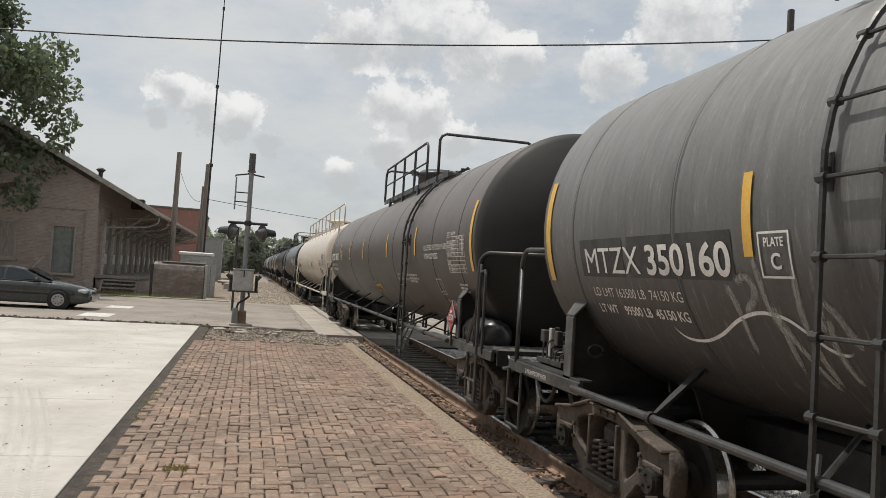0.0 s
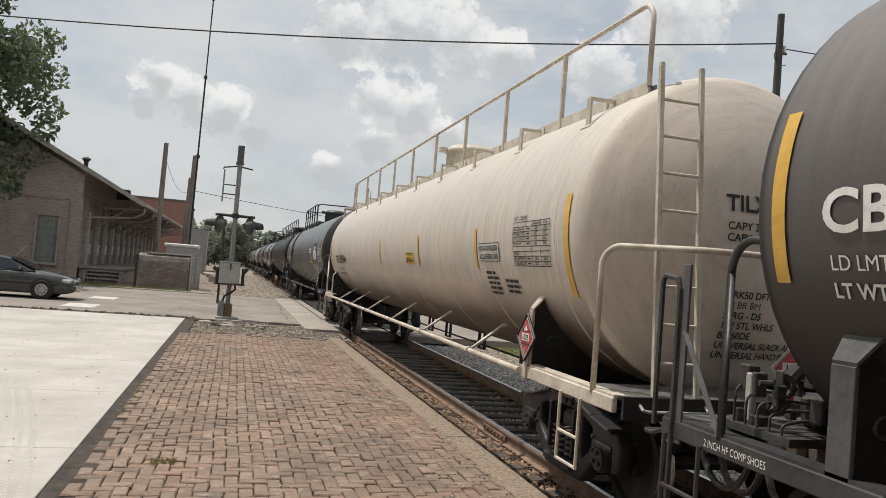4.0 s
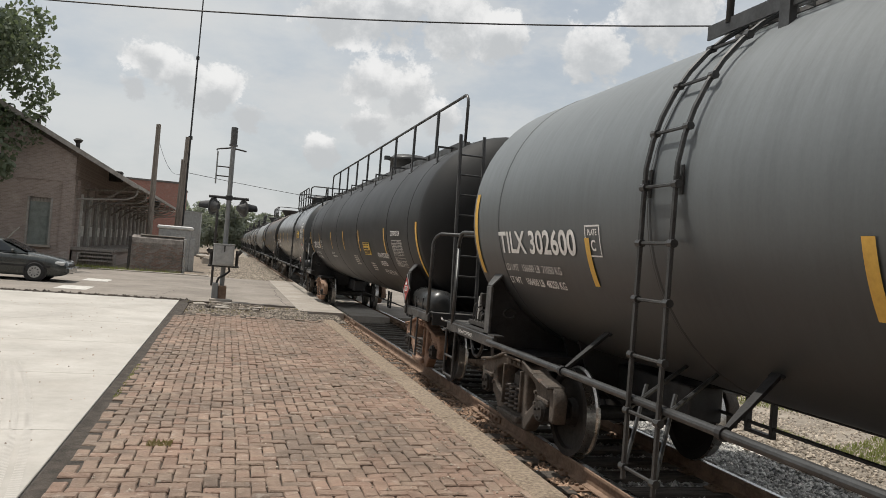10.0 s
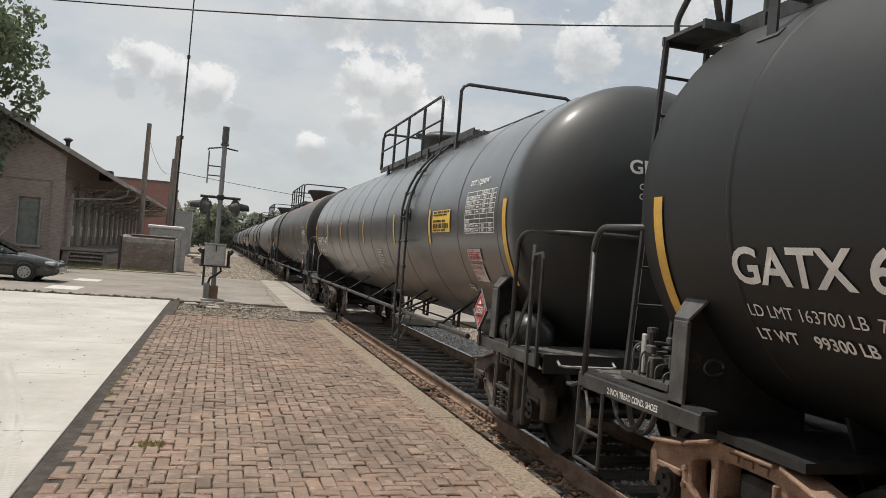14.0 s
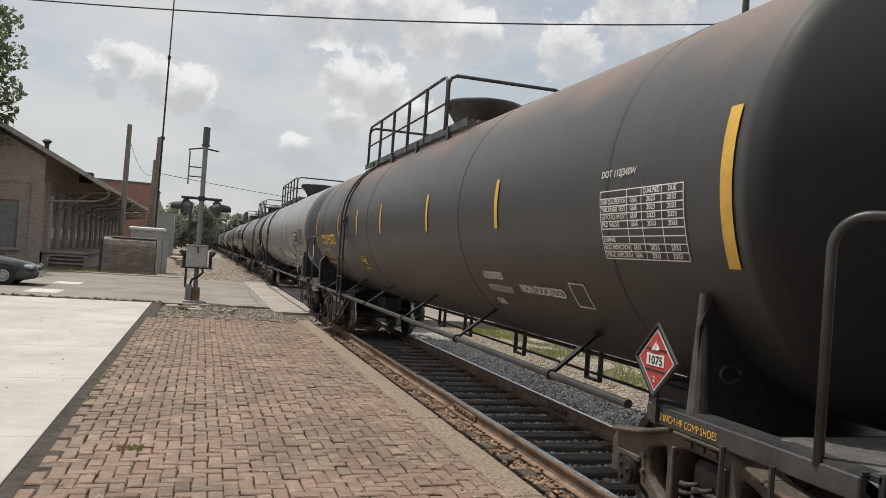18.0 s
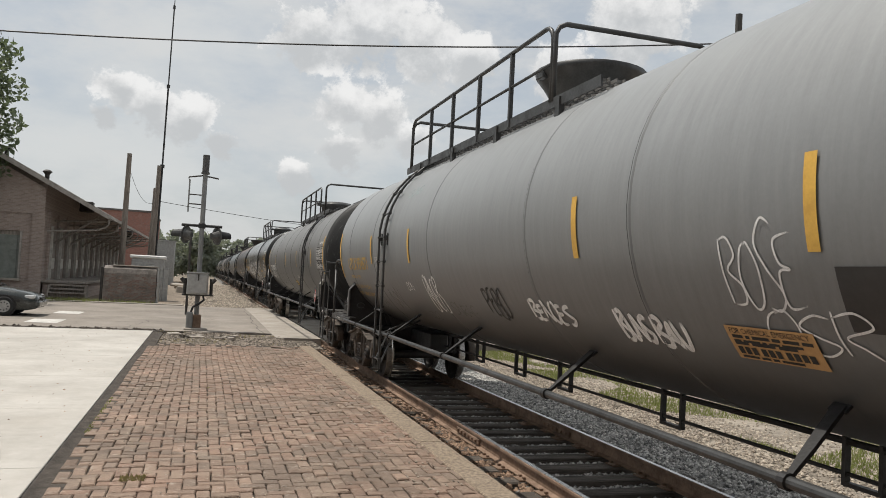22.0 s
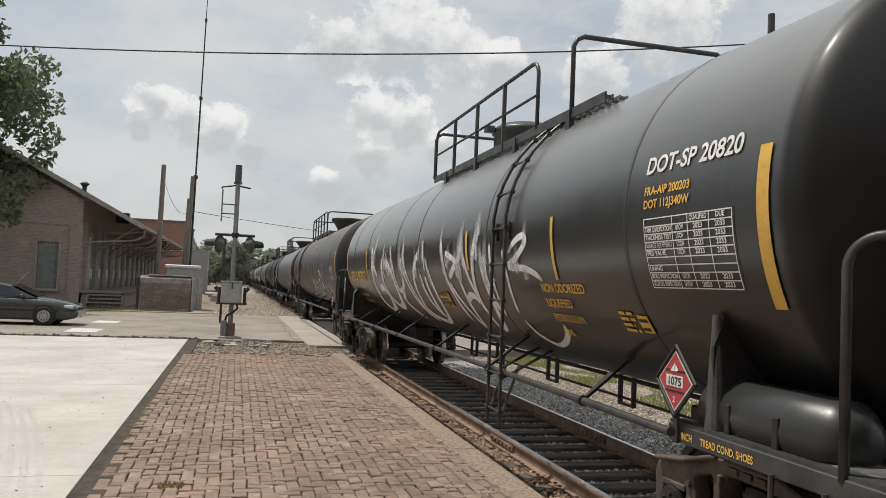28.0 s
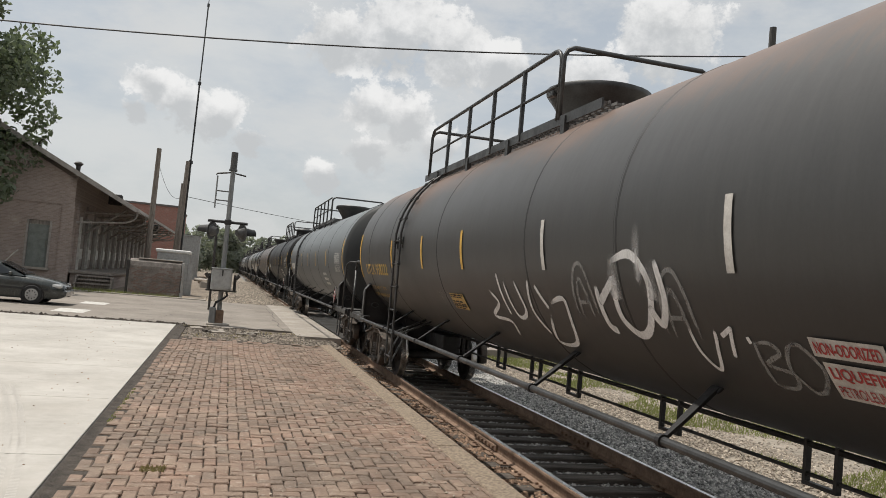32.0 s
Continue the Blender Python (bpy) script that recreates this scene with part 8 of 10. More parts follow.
         extra=(number("UTLX 958222", 203.1, 2.2, ("LD LMT 163600 LB  74 200 KG", "LT WT    99400 LB  45 100 KG"), 2.05, 0.21, M_FADED, drop=0.3), grid(188.52, 2.49, 0.92, 0.47, None, M_OFFWHITE), sign(190.07, 1.87, 0.50, 0.115, M_OFFWHITE, M_RED, text=("NON-ODORIZED",), rows=1), sign(190.03, 1.745, 0.50, 0.24, M_OFFWHITE, M_RED, text=("LIQUEFIED", "PETROLEUM GAS")), tall_letter("scribble", 195.42, -1.26, 2.3, 0.88, 0.06, M_SP_WHITE, "white spray-painted tag"), tall_letter("yo", 192.42, -0.88, 1.03, 0.66, 0.085, M_SP_WHITE, "white spray-painted tag", 8, 4), tall_letter("arch", 192.9, -0.8, 0.4, 0.5, 0.05, M_SP_GREY, "faded grey graffiti"), tall_letter("arch", 191.5, -0.85, 0.4, 0.5, 0.05, M_SP_GREY, "faded grey graffiti"), tall_letter("hook", 191.21, -1.07, 0.62, 0.38, 0.04, M_SP_WHITE, "white spray-painted tag"), tag("BO", 190.6, 1.55, 0.5, 0.34, 0.03, M_SP_GREY, 65), tag("GORAN", 188.95, 1.5, 1.1, 0.28, 0.03, M_SP_GREEN, 63, "green graffiti"), sign(197.0, 1.86, 0.62, 0.24, M_FADED, M_INK), tag("KOR", 197.6, 1.6, 0.6, 0.34, 0.016, M_SP_GREY, 64),
                lambda car, c, hs: shell_mesh("plate_box", car, M_OFFWHITE, frame_bars(0, 0, 0.36, 0.27, 0.02) + [bar(0.17, 0.06, 0.185, 0.27, 4), bar(0, 0.05, 0.36, 0.065), bar(0.04, 0.2, 0.12, 0.22), bar(0.04, 0.15, 0.12, 0.17)], 188.96 - c, 1.62), head((("UTLX 958222", 0.0, 0.0, 0.125), ("CAPY 33760 GAL", 0.17, -0.2, 0.05), ("CAPY 127 800 L", 0.17, -0.29, 0.05), ("SPRG D-5", 0.17, -0.38, 0.05), ("36 IN WHLS", 0.17, -0.47, 0.05)), M_OFFWHITE, -0.38, 3.16), head_scrawl, head_placard, sill_words("2 INCH HF COMP SHOES", 187.6, M_WHITE))),
]
FAR = [(P_SLATE, "A"), (P_BLACK, "B"), (P_BROWN, "A"), (P_GREEN, "B"), (P_DGREY, "A"), (P_BLACK, "A"), (P_GREY, "B"), (P_RUST, "A"), (P_BLACK, "B"), (P_SLATE, "A"), (P_BROWN, "B"), (P_BLACK, "A"), (P_CREAM, "A"), (P_DGREY, "B"), (P_BLACK, "A")]
LOOKS = {P_SLATE: "slate-grey", P_BLACK: "plain black", P_BROWN: "brown-black", P_GREEN: "glossy dark", P_DGREY: "dark grey", P_GREY: "light grey", P_RUST: "rust-backed black", P_CREAM: "cream"}
at = 206.67
for paint, kind in FAR:
    CARS.append(dict(span=(at, at + 16.7), kind=kind, paint=paint, strips=(at + 3.5, at + 6.3, at + 9.0, at + 11.5), label=f"{LOOKS[paint]} railway tank car with pale stencils",
                     extra=(grid(at + 1.5, 2.55, 0.95, 0.5, None, M_OFFWHITE), lines_of_bars(at + 16.0, 2.3, 1, 1.9, 0.24, M_OFFWHITE), lines_of_bars(at + 4.6, 2.0, 3, 1.1, 0.09, M_OFFWHITE))))
    at += 19.5
for spec in CARS:
    tank_car(spec)

# ---- stones, weeds ----
stones("ballast_stones", [(TRACK_X + 0.80, TRACK_X + 2.6, 2.0, 23.2, -0.315, 1.2), (TRACK_X - 0.70, TRACK_X + 0.70, 2.0, 23.2, -0.305, 1.0), (TRACK_X - 1.6, TRACK_X - 0.8, 2.0, 23.2, -0.30, 0.35)], 0.024, 46000, M_STONES, "loose grey crushed stone between and beside the rails", 3)
stones("edge_rubble", [(2.88, 3.60, 1.0, 23.2, -0.262)], 0.026, 9000, M_CRUMBS, "rust-stained stones and crumbs between kerb and rail", 5)
stones("seam_lumps", [(-16, -1.0, 24.27, 24.8, -0.004, 1)], 0.05, 520, M_TARLUMP, "dark lumps of old tar along the edge of the apron", 41)
stones("far_ballast", [(TRACK_X - 1.7, TRACK_X - 0.8, 42, 110, -0.22, 0.5), (-1.0, 2.7, 41.5, 100, -0.11, 0.4)], 0.06, 9000, M_RUBBLE, "pale ballast stones beside the track beyond the road", 6)
stones("platform_rubble", [(-0.95, 2.4, 20.5, 23.8, -0.05, 1), (-0.6, 1.2, 22.6, 24.6, -0.04, 0.7), (2.2, 3.2, 20.3, 22.5, -0.05, 2)], 0.036, 2600, M_VERGE, "stones and broken bits at the end of the platform", 7)
stones("lot_gravel", [(TRACK_X + 2.4, 9.0, 1.0, 24, -0.295, 2), (9.0, 13, 1.0, 24, -0.295, 0.6)], 0.022, 26000, M_RUBBLE, "pale gravel beyond the track", 8)


def blades(name, regions, count, height, label, seed, material=None):
    rs = np.random.RandomState(seed)
    area = np.array([(r[1] - r[0]) * (r[3] - r[2]) for r in regions])
    reg = np.array(regions)[rs.choice(len(regions), count, p=area / area.sum())]
    x = reg[:, 0] + rs.rand(count) * (reg[:, 1] - reg[:, 0])
    y = reg[:, 2] + rs.rand(count) * (reg[:, 3] - reg[:, 2])
    keep = (np.sin(x * 2.1 + np.cos(y * 0.9) * 2) + np.sin(y * 1.3 + x * 0.4)) > -0.2
    x, y, z = x[keep], y[keep], reg[keep, 4]
    n = len(x)
    a, h = rs.rand(n) * 6.283, height * (0.4 + rs.rand(n))
    w = 0.006 + 0.008 * rs.rand(n)
    lx, ly = (rs.rand(n) - 0.5) * h, (rs.rand(n) - 0.5) * h
    v = np.stack([np.stack([x - np.cos(a) * w, y - np.sin(a) * w, z], 1), np.stack([x + np.cos(a) * w, y + np.sin(a) * w, z], 1), np.stack([x + lx, y + ly, z + h], 1)], 1)
    me = bpy.data.meshes.new(name)
    me.from_pydata(v.reshape(-1, 3).tolist(), [], (np.arange(n)[:, None] * 3 + np.arange(3)).tolist())
    me.materials.append(material or M_GRASS)
    return tagged(new(name, me), label, "grass", kind="stuff")


blades("lot_grass", [(8.1, 9.1, 3, 26, -0.30), (8.1, 9.9, 3, 26, -0.30), (9.9, 14, 4, 26, -0.30)], 52000, 0.075, "thin yellow-green grass in the gravel beyond the track", 11)
blades("verge_weeds", [(-8.5, -4.9, 41.0, 42.3, -0.1), (-5, -2.2, 41.2, 41.9, -0.1)], 2500, 0.22, "weeds along the foot of the depot dock", 12)
blades("rubble_weeds", [(-1.0, 2.2, 21.0, 24.0, -0.04), (-1.2, -0.3, 23.6, 24.6, -0.04)], 900, 0.05, "low dry weeds among the rubble by the signal", 14, M_DRYWEED)
blades("platform_tuft", [(-0.58, -0.36, 7.38, 7.54, -0.004)], 150, 0.03, "small tuft of dry weed between the pavers", 15, M_DRYWEED)
blades("joint_weeds", [(0.2, 0.3, 13, 13.1, -0.01), (-1.15, -1.1, 9, 12, -0.01)], 160, 0.02, "tufts of weed in the platform joints", 13)


# ---- depot ----


def brick_mat(name, a, b, mortar, scale=4.0):
    m = bpy.data.materials.new(name)
    m.use_nodes = True
    nt = m.node_tree
    N, L = nt.nodes.new, nt.links.new
    bs = nt.nodes["Principled BSDF"]
    bs.inputs["Roughness"].default_value = 0.9
    co, mp = N("ShaderNodeTexCoord"), N("ShaderNodeMapping")
    mp.inputs["Rotation"].default_value = (radians(90), 0, 0)
    L(co.outputs["Object"], mp.inputs["Vector"])
    br = N("ShaderNodeTexBrick")
    br.inputs["Color1"].default_value, br.inputs["Color2"].default_value, br.inputs["Mortar"].default_value = (*a, 1), (*b, 1), (*mortar, 1)
    br.inputs["Scale"].default_value, br.inputs["Brick Width"].default_value, br.inputs["Row Height"].default_value, br.inputs["Mortar Size"].default_value = 1.0, 0.22, 0.075, 0.006
    L(mp.outputs[0], br.inputs["Vector"])
    n = N("ShaderNodeTexNoise")
    n.inputs["Scale"].default_value, n.inputs["Detail"].default_value, n.inputs["Roughness"].default_value = 1.1, 8, 0.7
    L(co.outputs["Object"], n.inputs["Vector"])
    r = N("ShaderNodeMapRange")
    r.inputs[1].default_value, r.inputs[2].default_value = 0.55, 0.72
    L(n.outputs["Fac"], r.inputs[0])
    mx = N("ShaderNodeMix")
    mx.data_type = "RGBA"
    mx.inputs["B"].default_value = (*[c * 1.5 + 0.03 for c in mortar], 1)
    k = N("ShaderNodeMath")
    k.operation = "MULTIPLY"
    k.inputs[1].default_value = 0.35
    L(r.outputs[0], k.inputs[0])
    L(k.outputs[0], mx.inputs["Factor"])
    L(br.outputs["Color"], mx.inputs["A"])
    L(mx.outputs["Result"], bs.inputs["Base Color"])
    bp = N("ShaderNodeBump")
    bp.inputs["Strength"].default_value, bp.inputs["Distance"].default_value = 0.5, 0.01
    L(br.outputs["Fac"], bp.inputs["Height"])
    bp.invert = True
    L(bp.outputs[0], bs.inputs["Normal"])
    return m


M_BRICKW = brick_mat("weathered_brick_wall", (0.385, 0.312, 0.275), (0.285, 0.228, 0.20), (0.42, 0.37, 0.335))
M_BRICKR = brick_mat("red_brick_wall", (0.34, 0.165, 0.13), (0.27, 0.135, 0.11), (0.28, 0.22, 0.19))


def bx(name, parent, material, c, s, label="", bevel=0.0, turn=None):
    bm = B()
    box(bm, c, s, bevel, turn)
    return part(name, bm, material, parent, label)


def depot():
    """Long brick freight depot: gable end to the road, deep eaves on struts towards the track."""
    d = empty("depot_building", pose(0, 46, 0), "old dark brick freight depot with deep bracketed eaves", "building")
    xw, xr = -8.35, -14.2      # side wall, ridge
    xe, ze = -5.15, 4.40       # eave
    slope = 0.533
    zr = ze + (xe - xr) * slope
    L = 37.0
    # gable wall with a door opening
    def wall(name, x0, x1, z0, z1, z2=None):
        bm = B()
        z2 = z1 if z2 is None else z2
        pts = [(x0, z0), (x1, z0), (x1, z2), (x0, z1)]
        a = [bm.verts.new((x, 0, z)) for x, z in pts]
        b = [bm.verts.new((x, 0.4, z)) for x, z in pts]
        bm.faces.new(a)
        bm.faces.new(b[::-1])
        for i in range(4):
            bm.faces.new((a[i], b[i], b[(i + 1) % 4], a[(i + 1) % 4]))
        bmesh.ops.recalc_face_normals(bm, faces=bm.faces)
        return part(name, bm, M_BRICKW, d)
    top = lambda x: ze + (xe - x) * slope - 0.3 if x > xr else zr - (xr - x) * slope - 0.3
    wall("gable_wall", -9.42, xw, -0.2, top(-9.42), top(xw))
    wall("gable_wall", xr, -10.52, -0.2, zr - 0.3, top(-10.52))
    wall("gable_wall", -10.52, -9.42, 3.42, top(-10.52), top(-9.42))
    wall("gable_wall", -10.52, -9.42, -0.2, 0.86)
    wall("gable_wall", -2 * (xr * -1) - xw + 0, xr, -0.2, top(2 * xr - xw), zr - 0.3)
    door = bx("door", d, M_DOOR, (-9.97, 0.14, 2.02), (1.06, 0.08, 2.32), "faded grey-green wooden door")
    for k in range(3):
        bx("door_panel", door, M_DOOR, (-9.97, 0.09, 1.25 + 0.72 * k), (0.78, 0.03, 0.55))
    bx("transom", d, M_WOODG, (-9.97, 0.14, 3.30), (1.06, 0.07, 0.22))
    for sx in (-0.57, 0.57):
        bx("door_jamb", d, M_FASCIA, (-9.97 + sx, -0.03, 2.12), (0.10, 0.1, 2.6))
    bx("door_sill", d, M_CROSS, (-9.97, -0.12, 0.80), (1.4, 0.3, 0.12))
    # band course and corner piers
    bx("band_course", d, M_BRICKW, (-10.0, -0.03, 4.45), (2.6, 0.07, 0.12))
    bx("corner_pier", d, M_BRICKW, (xw - 0.25, -0.06, 2.2), (0.62, 0.12, 4.6))
    # boarded window, handrail of the door steps
    w = bx("window", d, M_FASCIA, (-12.9, -0.03, 2.55), (1.15, 0.08, 2.1), "boarded window with a faded frame")
    bx("board", w, M_WOODG, (-12.9, -0.08, 2.55), (0.95, 0.03, 1.9))
    bx("window_sill", d, M_CROSS, (-12.9, -0.1, 1.44), (1.35, 0.2, 0.12))
    for q in (0.0, 0.9):
        bm = B()
        pipe(bm, [(-10.75, -0.5 - q * 0.1, 1.72 - q), (-11.0, -0.5 - q * 0.1, 1.45 - q), (-11.55, -0.5 - q * 0.1, 0.75 - q * 0.6)], 0.035, 6)
        part("step_rail", bm, M_OFFWHITE, d)
    # side wall with piers and freight doors
    bx("side_wall", d, M_BRICKW, (xw - 0.2, L / 2, 2.95), (0.4, L - 0.8, 6.3))
    for k in range(13):
        y = 1.2 + 2.9 * k
        bx("pier", d, M_BRICKW, (xw + 0.06, y, 2.4), (0.14, 0.5, 4.4))
        fr = bx("freight_door", d, M_WOODG, (xw + 0.03, y + 1.45, 2.35), (0.06, 1.9, 2.9), "grey plank sliding freight door")
        bx("lower_panel", fr, M_OFFWHITE, (xw + 0.07, y + 1.45, 1.75), (0.03, 1.5, 0.6))
        bx("door_post", d, M_OFFWHITE, (xw + 0.16, y + 0.42, 2.25), (0.14, 0.12, 3.2))
        bx("door_post", d, M_FASCIA, (xw + 0.16, y + 2.45, 2.25), (0.14, 0.12, 3.2))
    # dock
    bx("dock", d, M_WOODG, (xw + 1.15, L / 2, 0.78), (2.3, L, 0.14), "weathered timber loading dock")
    bx("dock_wall", d, M_BRICKW, (xw + 1.1, L / 2 + 0.1, 0.28), (2.0, L - 0.3, 0.86))
    for k in range(3):
        bx("dock_step", d, M_WOODG, (xw + 1.5, -0.28 - 0.3 * k, 0.62 - 0.2 * k), (1.9, 0.3, 0.08))
        bx("step_riser", d, M_WOODG, (xw + 1.5, -0.16 - 0.3 * k, 0.50 - 0.2 * k), (1.9, 0.04, 0.24))
    for sx in (0.6, 2.4):
        bx("stair_stringer", d, M_WOODG, (xw + sx, -0.55, 0.3), (0.08, 1.0, 0.6))
    # roof slopes with soffit, rake board, gutter
    for side in (-1, 1):
        x_e = xe if side > 0 else 2 * xr - xe
        bm = B()
        pts = [(x_e, ze), (xr, zr), (xr, zr + 0.22), (x_e, ze + 0.16)]
        a = [bm.verts.new((x, -0.55, z)) for x, z in pts]
        b = [bm.verts.new((x, L, z)) for x, z in pts]
        bm.faces.new(a)
        bm.faces.new(b[::-1])
        for i in range(4):
            bm.faces.new((a[i], b[i], b[(i + 1) % 4], a[(i + 1) % 4]))
        bmesh.ops.recalc_face_normals(bm, faces=bm.faces)
        part("roof_slope", bm, M_ROOF, d, "dark shingle roof slope")
        bm = B()
        pts = [(x_e + 0.02 * side, ze - 0.06), (xr, zr - 0.06), (xr, zr + 0.26), (x_e + 0.02 * side, ze + 0.19)]
        a = [bm.verts.new((x, -0.60, z)) for x, z in pts]
        b = [bm.verts.new((x, -0.56, z)) for x, z in pts]
        bm.faces.new(a)
        bm.faces.new(b[::-1])
        for i in range(4):
            bm.faces.new((a[i], b[i], b[(i + 1) % 4], a[(i + 1) % 4]))
        bmesh.ops.recalc_face_normals(bm, faces=bm.faces)
        part("rake_board", bm, M_FASCIA, d)
    bx("eave_gutter", d, M_FASCIA, (xe + 0.08, L / 2 - 0.3, ze + 0.06), (0.16, L + 0.5, 0.18))
    # struts: pale curved pipes from wall to eave, timber knees further on
    for k in range(8):
        y = 0.6 + 4.9 * k
        bm = B()
        pts = [(xw + 0.05, y, 3.52)] + [(xw + 0.05 + 2.85 * q, y, 3.52 + 0.24 * q) for q in (0.3, 0.6, 0.9)] + [(xe - 0.18, y, 3.92), (xe - 0.05, y, 4.08), (xe - 0.02, y, 4.38)]
        pipe(bm, pts, 0.05)
        part("eave_strut", bm, M_FASCIA, d)
        bm = B()
        rod(bm, (xw + 0.05, y + 2.3, 2.9), (xe - 0.8, y + 2.3, ze + 0.2), 0.07, 6)
        rod(bm, (xw + 0.05, y + 2.3, 4.2), (xe - 0.1, y + 2.3, ze - 0.02), 0.06, 6)
        part("timber_knee", bm, M_WOODG, d)
    # roof stacks with cone caps, square chimney
    for x, y in ((-10.75, 1.6), (-8.65, 1.6)):
        z = ze + (xe - x) * slope + 0.1
        s = None
        bm = B()
        rod(bm, (x, y, z - 0.1), (x, y, z + 0.5), 0.12, 12)
        s = part("roof_vent", bm, M_STEEL, d, "small metal roof stack with a flared cap")
        bm = B()
        rod(bm, (x, y, z + 0.36), (x, y, z + 0.52), 0.13, 12, 0.27)
        rod(bm, (x, y, z + 0.52), (x, y, z + 0.62), 0.27, 12, 0.12)
        part("vent_cap", bm, M_STEEL, s)
    bx("chimney", d, M_STEEL, (-7.65, 10.0, 5.6), (0.8, 0.8, 0.7), "low square roof hatch", 0.03)


depot()


def far_brick_building():
    b = empty("brick_building", pose(-10.0, 100, 0), "two-storey red brick building with a flat dark roofline", "building")
    bx("front_wall", b, M_BRICKR, (-2.5, 0, 4.1), (12.2, 0.4, 8.6))
    bx("side_wall", b, M_BRICKR, (3.45, 9.2, 4.1), (0.4, 18, 8.6))
    bx("side_wall", b, M_BRICKR, (-8.45, 9.2, 4.1), (0.4, 18, 8.6))
    bx("back_wall", b, M_BRICKR, (-2.5, 18.2, 4.1), (11.5, 0.4, 8.6))
    bx("roof", b, M_ROOF, (-2.5, 9, 8.2), (11.5, 17.6, 0.2))
    bx("parapet", b, M_ROOF, (-2.5, -0.05, 8.45), (12.4, 0.55, 0.22))
    bx("parapet", b, M_ROOF, (3.5, 9.0, 8.45), (0.55, 18, 0.2))
    for k in range(4):
        w = bx("window", b, M_FASCIA, (-1.2 + 1.5 * k - 2.2, -0.23, 5.2), (0.95, 0.08, 1.7))
        bx("pane", w, M_INK_GLASS, (-1.2 + 1.5 * k - 2.2, -0.28, 5.2), (0.8, 0.03, 1.5))


M_INK_GLASS = mat("dark_window_glass", (0.03, 0.035, 0.04), 0.08, scale=2)
far_brick_building()


def white_shed():
    s = empty("metal_shed", pose(-4.15, 90, 0), "pale metal shed beside the track", "shed")
    bx("wall", s, M_GALV, (0, 1.5, 2.1), (2.0, 3.0, 5.2))
    for k in range(8):
        bx("rib", s, M_GALV, (-0.95 + 0.27 * k, -0.03, 2.1), (0.05, 0.06, 5.1))
    bx("roof", s, M_GALV, (0, 1.5, 4.75), (2.2, 3.3, 0.12))


white_shed()


def bungalow():
    b = empty("signal_cabinet", pose(-3.05, 47.2, -0.1), "white-roofed grey metal signal cabinet", "cabinet")
    bx("body", b, M_GALV, (0, 0.7, 1.2), (1.75, 1.4, 2.4), bevel=0.02)
    bx("roof_cap", b, M_WHITE, (0, 0.7, 2.5), (1.95, 1.6, 0.2), "white sheet metal roof cap", 0.05)
    bx("cabinet_door", b, M_GALV, (-0.05, -0.02, 1.15), (0.85, 0.04, 2.0), "", 0.008)
    bx("door_handle", b, M_STEEL, (0.28, -0.06, 1.15), (0.04, 0.05, 0.18))
    bx("side_box", b, M_GALV, (1.02, 0.25, 0.95), (0.28, 0.5, 1.9), "", 0.02)


bungalow()


def block_wall():
    """Squat old masonry block with a rounded top edge."""
    d = empty("masonry_block", pose(-3.58, 43.0, -0.1), "squat block of patched old brick with a pale cap", "wall")
    bm = B()
    prof = [(-0.05, 0.0), (-0.05, 1.55), (0.03, 1.78), (0.25, 1.90), (0.9, 1.92), (0.9, 0.0)]
    a = [bm.verts.new((-1.28, y, z)) for y, z in prof]
    b = [bm.verts.new((1.28, y, z)) for y, z in prof]
    bm.faces.new(a)
    bm.faces.new(b[::-1])
    for i in range(6):
        bm.faces.new((a[i], b[i], b[(i + 1) % 6], a[(i + 1) % 6]))
    bmesh.ops.recalc_face_normals(bm, faces=bm.faces)
    part("core", bm, M_PATCH, d)
    bx("pale_cap", d, M_CROSS, (0.2, 0.5, 1.945), (2.2, 0.75, 0.06), "", 0.015)
    bx("end_slab", d, M_GALV, (1.36, 0.5, 0.92), (0.10, 1.0, 1.9), "grey steel end plate", 0.01)
    bx("end_slab", d, M_STEEL, (-1.36, 0.42, 0.9), (0.12, 0.9, 1.84), "", 0.01)
    rng = random.Random(9)
    bm = B()
    box(bm, (0, 0, 0), (0.22, 0.03, 0.07), 0.006)
    me = bpy.data.meshes.new("brick")
    bm.to_mesh(me)
    me.materials.append(M_DBRICK)
    for r in range(18):
        for k in range(11):
            if rng.random() < 0.4:
                piece("brick", me, d, pose(-1.13 + 0.226 * k + (0.11 if r % 2 else 0), -0.058, 0.12 + 0.078 * r))


M_PATCH = mat("patched_masonry", (0.27, 0.24, 0.215), 0.9, dark=(0.13, 0.112, 0.098), scale=2, bump=0.5, bump_scale=20, second=((0.36, 0.32, 0.285), 0.58, 1.6))
block_wall()
bm = B()
box(bm, (-5.6, 41.35, -0.06), (9.5, 0.35, 0.16), 0.02)
tagged(part("road_kerb", bm, M_CROSS), "low broken concrete kerb at the road's far edge", "kerb", kind="structure")

# plain unseen walls, added behind the camera and far to the side to block sky light
for name, cc, ss, label in (("shade_wall_south", (-14, -10, 6.2), (33, 0.5, 13.0), "plain unseen brick wall added behind the camera to block sky light"), ("shade_wall_west", (-34, 8, 3.2), (0.5, 42, 7.0), "plain unseen brick wall added far to the left to block sky light")):
    tagged(bx(name, None, M_BRICKW, cc, ss), label, "wall", kind="structure")

